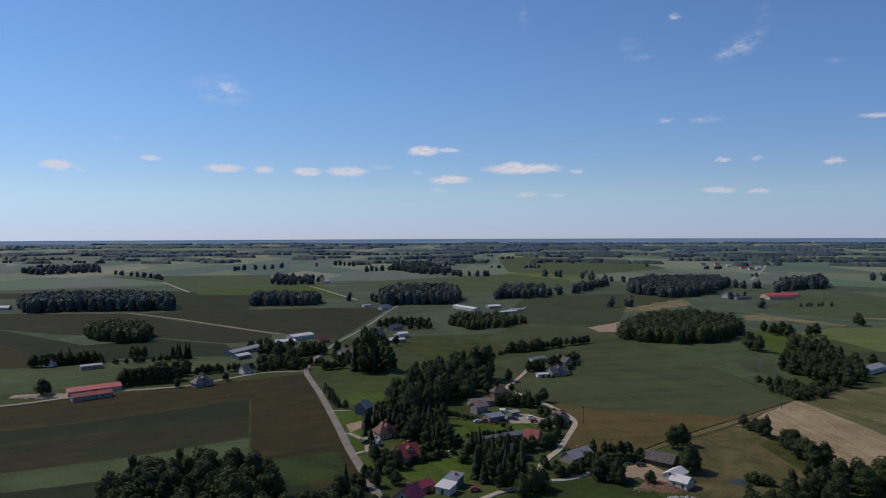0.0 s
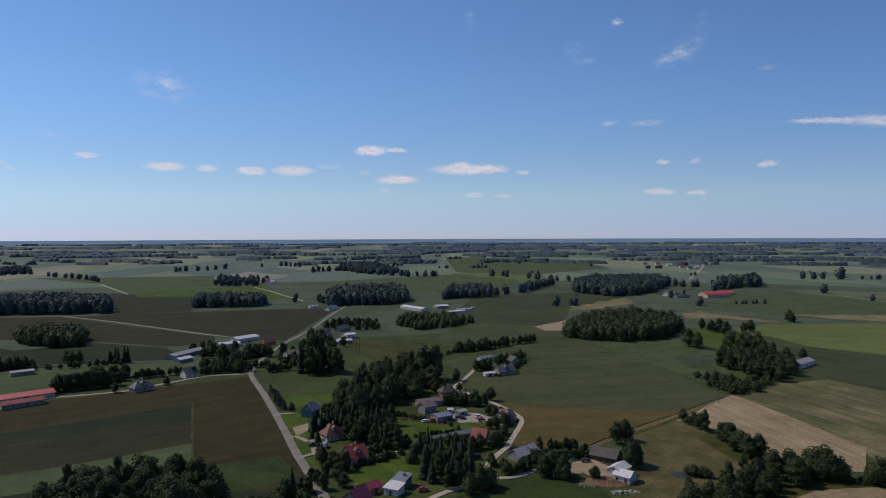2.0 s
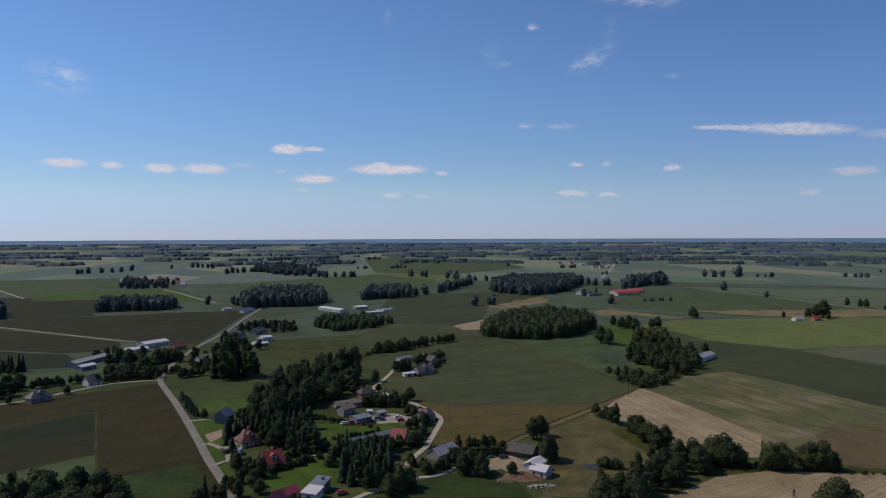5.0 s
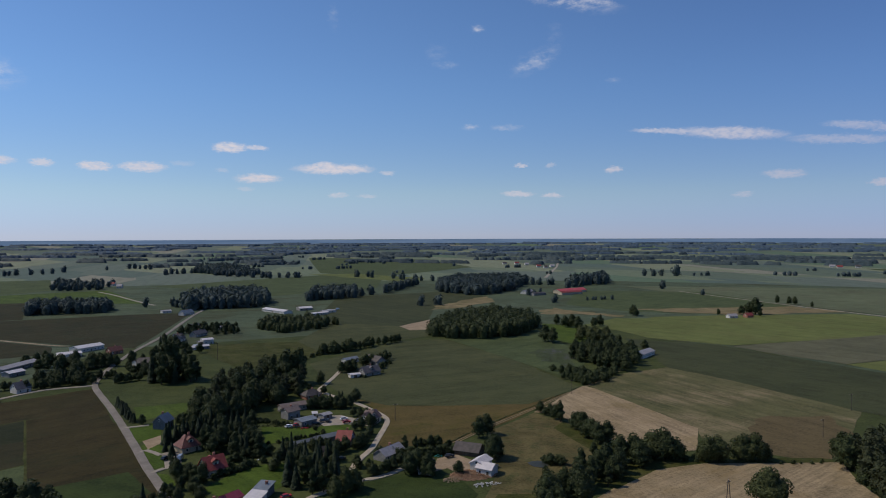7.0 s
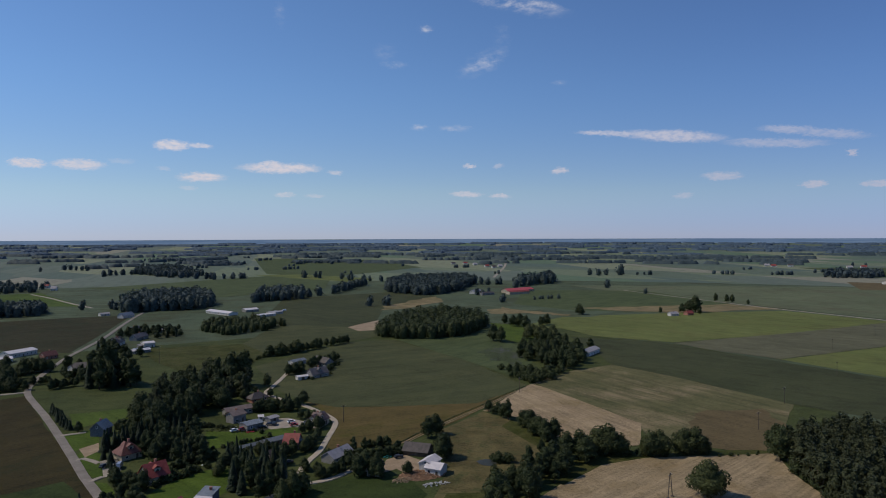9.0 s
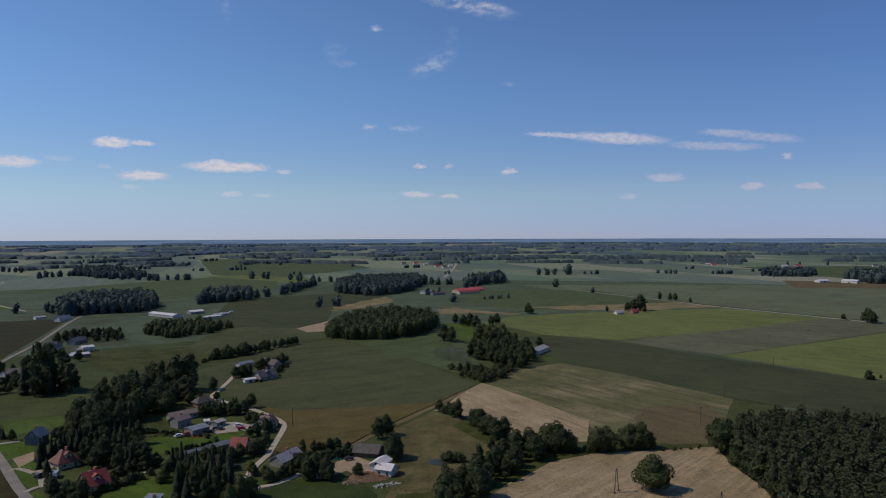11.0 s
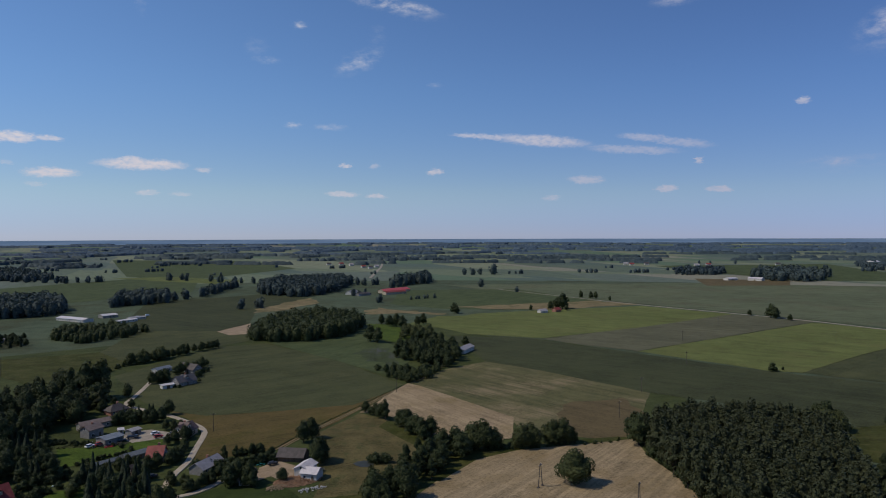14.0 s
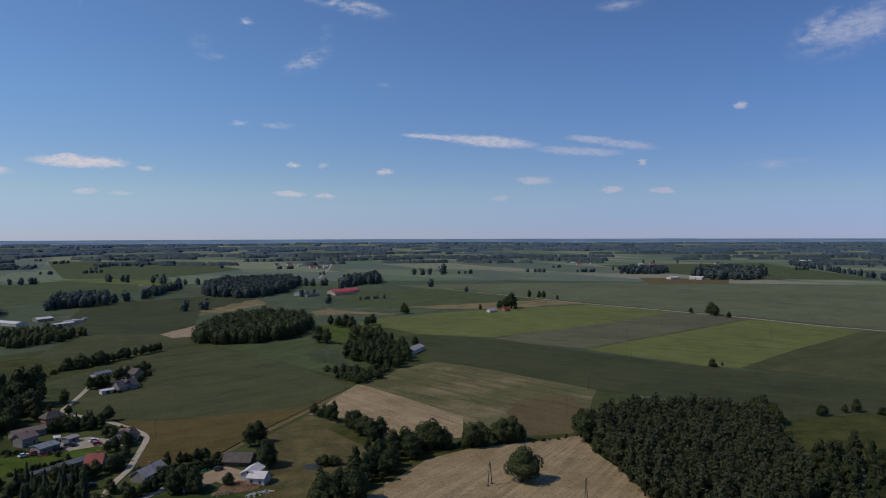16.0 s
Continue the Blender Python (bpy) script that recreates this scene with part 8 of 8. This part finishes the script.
wood_line([(-170, 2762), (-81, 2744)], 7.0, (8, 15), 429, "small far clump of trees among fields", wide=5, per=10, size=1.2, spread=0.42)
wood_line([(1456, 1487), (1488, 1491)], 7.0, (8, 15), 430, "small far clump of trees among fields", wide=5, per=10, size=1.2, spread=0.42)
wood_line([(452, 2450), (511, 2425)], 7.0, (8, 15), 431, "small far clump of trees among fields", wide=5, per=10, size=1.2, spread=0.42)
wood_line([(-1266, 2574), (-1220, 2574)], 7.0, (8, 15), 432, "small far clump of trees among fields", wide=5, per=10, size=1.2, spread=0.42)
wood_line([(150, 2050), (182, 2029)], 7.0, (8, 15), 433, "small far clump of trees among fields", wide=5, per=10, size=1.2, spread=0.42)
wood_line([(958, 2778), (991, 2772)], 7.0, (8, 15), 434, "small far clump of trees among fields", wide=5, per=10, size=1.2, spread=0.42)
wood_line([(0, 2239), (45, 2192)], 7.0, (8, 15), 435, "small far clump of trees among fields", wide=5, per=10, size=1.2, spread=0.42)
wood_line([(706, 2732), (717, 2695)], 7.0, (8, 15), 436, "small far clump of trees among fields", wide=5, per=10, size=1.2, spread=0.42)
wood_line([(1990, 1135), (1972, 1110)], 7.0, (8, 15), 437, "small far clump of trees among fields", wide=5, per=10, size=1.2, spread=0.42)
wood_line([(500, 2670), (560, 2671)], 7.0, (8, 15), 438, "small far clump of trees among fields", wide=5, per=10, size=1.2, spread=0.42)
wood_line([(2369, 1222), (2401, 1207)], 7.0, (8, 15), 439, "small far clump of trees among fields", wide=5, per=10, size=1.2, spread=0.42)
wood_line([(195, 2894), (213, 2846)], 7.0, (8, 15), 440, "small far clump of trees among fields", wide=5, per=10, size=1.2, spread=0.42)
wood_line([(432, 2298), (448, 2298)], 7.0, (8, 15), 441, "small far clump of trees among fields", wide=5, per=10, size=1.2, spread=0.42)
wood_line([(749, 1928), (798, 1921)], 7.0, (8, 15), 442, "small far clump of trees among fields", wide=5, per=10, size=1.2, spread=0.42)
wood_line([(2317, 1007), (2310, 988)], 7.0, (8, 15), 443, "small far clump of trees among fields", wide=5, per=10, size=1.2, spread=0.42)
wood_line([(435, 2796), (494, 2772)], 7.0, (8, 15), 444, "small far clump of trees among fields", wide=5, per=10, size=1.2, spread=0.42)
wood_line([(1291, 2239), (1311, 2174)], 7.0, (8, 15), 445, "small far clump of trees among fields", wide=5, per=10, size=1.2, spread=0.42)
wood_line([(-2875, 3482), (-2721, 3576), (-2530, 3636), (-2324, 3684), (-2146, 3794), (-1923, 3842), (-1689, 3879), (-1474, 3979), (-1215, 3981)], 5.0, (7, 10), 300, "long belt of woodland near the skyline", wide=22, per=7, size=1.4, spread=0.46, material="horizon_hazed_leaf")
wood_line([(-1242, 4067), (-1053, 4129), (-850, 4158), (-630, 4091), (-429, 4139), (-221, 4139), (-12, 4085), (195, 4099), (399, 4080)], 5.0, (7, 10), 301, "long belt of woodland near the skyline", wide=22, per=7, size=1.4, spread=0.46, material="horizon_hazed_leaf")
wood_line([(408, 4166), (615, 4089), (830, 4090), (1027, 4022), (1214, 3942), (1404, 3895), (1597, 3868), (1766, 3794), (1909, 3685)], 5.0, (7, 10), 302, "long belt of woodland near the skyline", wide=22, per=7, size=1.4, spread=0.46, material="horizon_hazed_leaf")
wood_line([(1867, 3778), (2061, 3724), (2181, 3540), (2385, 3490), (2539, 3363), (2694, 3239), (2816, 3081), (2942, 2934), (3055, 2782)], 5.0, (7, 10), 303, "long belt of woodland near the skyline", wide=22, per=7, size=1.4, spread=0.46, material="horizon_hazed_leaf")
wood_line([(3102, 2825), (3240, 2592), (3442, 2421), (3551, 2196), (3704, 2013), (3811, 1815), (3934, 1637), (3974, 1437), (4095, 1279)], 5.0, (7, 10), 304, "long belt of woodland near the skyline", wide=22, per=7, size=1.4, spread=0.46, material="horizon_hazed_leaf")
wood_line([(-2012, 3504), (-1834, 3588), (-1621, 3618), (-1408, 3655), (-1192, 3701), (-958, 3696), (-727, 3708), (-502, 3771), (-264, 3765)], 5.0, (7, 10), 305, "long belt of woodland near the skyline", wide=22, per=7, size=1.4, spread=0.46, material="horizon_hazed_leaf")
wood_line([(52, 3762), (253, 3808), (447, 3757), (638, 3725), (815, 3641), (1014, 3668), (1177, 3578), (1343, 3519), (1505, 3468)], 5.0, (7, 10), 306, "long belt of woodland near the skyline", wide=22, per=7, size=1.4, spread=0.46, material="horizon_hazed_leaf")
wood_line([(1723, 3488), (1884, 3283), (2107, 3189), (2267, 3002), (2457, 2861), (2642, 2717), (2778, 2529), (2939, 2374), (3102, 2225)], 5.0, (7, 10), 307, "long belt of woodland near the skyline", wide=22, per=7, size=1.4, spread=0.46, material="horizon_hazed_leaf")
wood_line([(3030, 2353), (3161, 2224), (3255, 2074), (3363, 1940), (3443, 1797), (3574, 1684), (3629, 1542), (3736, 1427), (3747, 1282)], 5.0, (7, 10), 308, "long belt of woodland near the skyline", wide=22, per=7, size=1.4, spread=0.46, material="horizon_hazed_leaf")
wood_line([(2464, 2433), (2601, 2290), (2783, 2188), (2877, 2022), (2998, 1883), (3131, 1756), (3227, 1614), (3269, 1455), (3364, 1328)], 5.0, (7, 10), 309, "long belt of woodland near the skyline", wide=22, per=7, size=1.4, spread=0.46, material="horizon_hazed_leaf")
wood_line([(438, 3131), (480, 3081), (529, 3087), (580, 3099), (623, 3072), (677, 3094), (723, 3083), (774, 3093), (808, 3038)], 5.0, (7, 10), 310, "long belt of woodland near the skyline", wide=22, per=7, size=1.4, spread=0.46, material="far_hazed_leaf")
wood_line([(683, 2972), (745, 2924), (815, 2901), (881, 2867), (949, 2835), (1005, 2766), (1078, 2748), (1137, 2691), (1197, 2637)], 5.0, (9, 13), 311, "long belt of woodland near the skyline", wide=10, per=7, size=1.4, spread=0.46, material="far_hazed_leaf")
wood_line([(1166, 2569), (1207, 2521), (1273, 2525), (1315, 2479), (1343, 2411), (1413, 2416), (1463, 2386), (1511, 2352), (1530, 2275)], 5.0, (9, 13), 312, "long belt of woodland near the skyline", wide=10, per=7, size=1.4, spread=0.46, material="far_hazed_leaf")
wood_line([(1543, 2380), (1577, 2324), (1624, 2289), (1656, 2232), (1715, 2213), (1758, 2173), (1824, 2161), (1835, 2085), (1880, 2049)], 5.0, (9, 13), 313, "long belt of woodland near the skyline", wide=10, per=7, size=1.4, spread=0.46, material="far_hazed_leaf")
wood_line([(1416, 2866), (1452, 2822), (1503, 2806), (1543, 2769), (1581, 2729), (1633, 2713), (1699, 2719), (1707, 2632), (1744, 2593)], 5.0, (7, 10), 314, "long belt of woodland near the skyline", wide=22, per=7, size=1.4, spread=0.46, material="far_hazed_leaf")
wood_line([(2296, 2125), (2384, 2053), (2447, 1961), (2537, 1893), (2595, 1803), (2682, 1736), (2743, 1653), (2822, 1583), (2860, 1492)], 5.0, (7, 10), 315, "long belt of woodland near the skyline", wide=10, per=7, size=1.4, spread=0.46, material="far_hazed_leaf")
wood_line([(2331, 1672), (2378, 1586), (2463, 1527), (2541, 1464), (2561, 1371), (2626, 1305), (2696, 1242), (2780, 1187), (2825, 1115)], 5.0, (9, 13), 316, "long belt of woodland near the skyline", wide=10, per=7, size=1.4, spread=0.46, material="far_hazed_leaf")
wood_line([(-1694, 2573), (-1663, 2580), (-1643, 2604), (-1597, 2586), (-1554, 2574), (-1524, 2582), (-1485, 2577), (-1458, 2590), (-1422, 2589)], 5.0, (9, 13), 317, "long belt of woodland near the skyline", wide=10, per=7, size=1.4, spread=0.46, material="far_hazed_leaf")
wood_line([(1110, 2291), (1155, 2280), (1203, 2278), (1258, 2287), (1296, 2266), (1341, 2257), (1378, 2238), (1426, 2236), (1476, 2239)], 5.0, (9, 13), 318, "long belt of woodland near the skyline", wide=10, per=7, size=1.4, spread=0.46, material="far_hazed_leaf")
wood_line([(819, 2457), (845, 2445), (876, 2444), (896, 2416), (923, 2407), (964, 2433), (985, 2410), (1007, 2389), (1045, 2408)], 5.0, (9, 13), 319, "long belt of woodland near the skyline", wide=10, per=7, size=1.4, spread=0.46, material="far_hazed_leaf")
wood_line([(-419, 3049), (-370, 3012), (-327, 3028), (-284, 3042), (-238, 3030), (-195, 3048), (-149, 3036), (-104, 3013), (-60, 3034)], 5.0, (9, 13), 320, "long belt of woodland near the skyline", wide=10, per=7, size=1.4, spread=0.46, material="far_hazed_leaf")
wood_line([(-1775, 3185), (-1666, 3168), (-1561, 3158), (-1473, 3182), (-1394, 3231), (-1281, 3203), (-1206, 3275), (-1105, 3281), (-1008, 3301)], 5.0, (7, 10), 321, "long belt of woodland near the skyline", wide=22, per=7, size=1.4, spread=0.46, material="far_hazed_leaf")
wood_line([(112, 3742), (192, 3674), (273, 3632), (358, 3620), (440, 3562), (528, 3552), (609, 3479), (699, 3462), (788, 3426)], 5.0, (7, 10), 322, "long belt of woodland near the skyline", wide=22, per=7, size=1.4, spread=0.46, material="far_hazed_leaf")


def far_belts(seed, near, far_off, count, material, heights):
    """Belts and patches of wood strewn over the far country, longer than deep, seen edge on."""
    rnd = random.Random(seed)
    spans = []
    for _ in range(count):
        r = math.sqrt(rnd.uniform(near ** 2, far_off ** 2))
        a = radians(rnd.uniform(-40, 72))
        half, deep = rnd.choice((40, 70, 120, 210)) * rnd.uniform(0.6, 1.3), rnd.uniform(6, 50)
        lean = a + rnd.gauss(0, 0.35)
        spans.append((Vector((math.sin(a) * r, math.cos(a) * r)), Vector((math.cos(lean), -math.sin(lean))), half, deep))
    return belt(spans, heights, seed, "far belts of woodland scattered over open country", material)


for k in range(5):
    far_belts(500 + k, 2100 + 180 * k, 2600 + 200 * k, 5, "far_hazed_leaf", (8, 13))
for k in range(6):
    far_belts(520 + k, 3050 + 170 * k, 3400 + 170 * k, 17, "horizon_hazed_leaf", (8, 12))
plant_all(290)

# ---- small things ----
car(47.7, 363.6, 15, "car_white", "white car parked on a gravel yard")
car(48.3, 356.9, 10, "car_red", "dark red car parked on a gravel yard")
car(55.4, 357.9, -30, "car_silver", "silver car parked beside a house")
car(-31.2, 319.0, 80, "car_silver", "grey van parked in a courtyard", van=True)
car(-37.7, 321.7, 60, "car_dark", "dark car parked in a courtyard")
car(37.9, 298.6, 20, "car_dark", "dark car parked beside the lane")
car(12.1, 260.8, 20, "car_red", "red car parked beside a house")
car(36.6, 362.6, 5, "car_dark", "dark car parked on a gravel yard")
car(39.0, 362.6, 70, "car_dark", "dark car parked on a gravel yard")
car(22.2, 358.4, 30, "car_red", "dark red car parked on the grass")
car(18.2, 357.3, 30, "car_white", "white car parked on the grass")
car(32.0, 359.4, 10, "car_dark", "dark car parked beside a workshop")
pole(168.8, 208.2, 9.5, spread=1.6, turn=20, label="A-shaped timber power pole with a cross-arm")
pole(186.9, 173.6, 9.5, spread=1.4, turn=20, label="A-shaped timber power pole with a cross-arm")
pole(269.8, 265.0, 9.5)
pole(193.2, 382.7, 9.5)
pole(74.2, 354.8, 9.5)
pole(-91.0, 511.1, 9.0)
pole(-26.6, 571.4, 14.0)
pole(325.7, 300.7, 10.0)
pole(426.2, 348.4, 10.0)
pole(516.2, 426.8, 10.0)
pole(628.0, 472.0, 10.0)
pole(627.3, 345.7, 10.0)
pole(763.3, 372.6, 10.0)
heap("firewood", 88.5, 264.8, 10.0, 6.5, 1.1, 1700, "log", "large loose heap of split orange-brown firewood", "firewood", 3, 0.9)
heap("stone_pile", 90.2, 252.5, 6.0, 2.0, 1.0, 60, "stone", "row of pale field stones beside firewood", "stones", 4, 0.3)
heap("soil_heap", 78.9, 261.3, 4.5, 3.0, 0.9, 90, "sand", "low heap of pale sandy soil", "soil", 5, 0.3)
sheet("pond", [(115.7, 271.7), (118.4, 273.0), (121.5, 272.7), (124.0, 270.9), (124.7, 268.2), (122.5, 265.2), (119.3, 264.1), (116.9, 265.8), (115.9, 268.5)], "water", "small shallow pond in a pasture", "pond", 0.05)
heap("scrap", 23.2, 355.4, 4.5, 1.6, 1.2, 40, "car_dark", "dark scattered scrap metal beside a workshop", "scrap", 11, 0.3)
heap("scrap", 31.0, 355.3, 4.0, 1.6, 1.2, 36, "timber", "dark stacked timber beside a workshop", "scrap", 12, 1.4)
heap("scrap", 26.1, 353.3, 2.4, 1.0, 0.8, 16, "car_red", "rusty red machine parts on the grass", "scrap", 13, 0.3)
heap("wrapped_bale", 18.9, 365.4, 1.2, 0.8, 0.6, 5, "wrap", "pale wrapped bales on a lawn", "bale", 14, 0.3)
heap("garden_bed", 11.5, 364.4, 9.0, 4.0, 0.5, 90, "leaf_light", "mixed green garden beds with shrubs", "garden", 15, 0.3)
heap("tarpaulin", 80.6, 291.2, 2.0, 0.9, 0.8, 14, "teal", "teal tarpaulin over stacked goods", "tarpaulin", 16, 0.3)
heap("garden_bed", -6.3, 299.7, 7.0, 2.5, 0.6, 70, "leaf_light", "green vegetable beds behind a house", "garden", 17, 0.3)
heap("wrapped_bale", -237.1, 415.4, 1.6, 0.8, 0.7, 6, "wrap", "white wrapped bales in a farm yard", "bale", 21, 0.3)
heap("wrapped_bale", 2.9, 309.0, 1.2, 0.6, 0.6, 4, "wrap", "white wrapped bales beside garden beds", "bale", 22, 0.3)
heap("rubble", -253.2, 414.2, 9.0, 2.0, 0.5, 70, "stone", "loose pale rubble in a farm yard", "rubble", 23, 0.3)
car(-48.8, 642.3, 10, "car_white", "white van parked in the village", van=True)
car(-42.6, 631.8, 10, "car_white", "white van parked in the village", van=True)
car(-39.2, 645.6, 10, "car_silver", "silver car parked in the village")
car(99.1, 898.2, 10, "car_white", "white van parked by a hall", van=True)
car(112.1, 911.7, 10, "car_white", "white van parked by a hall", van=True)
car(85.1, 288.4, 10, "car_dark", "dark car parked in a sandy farmyard")
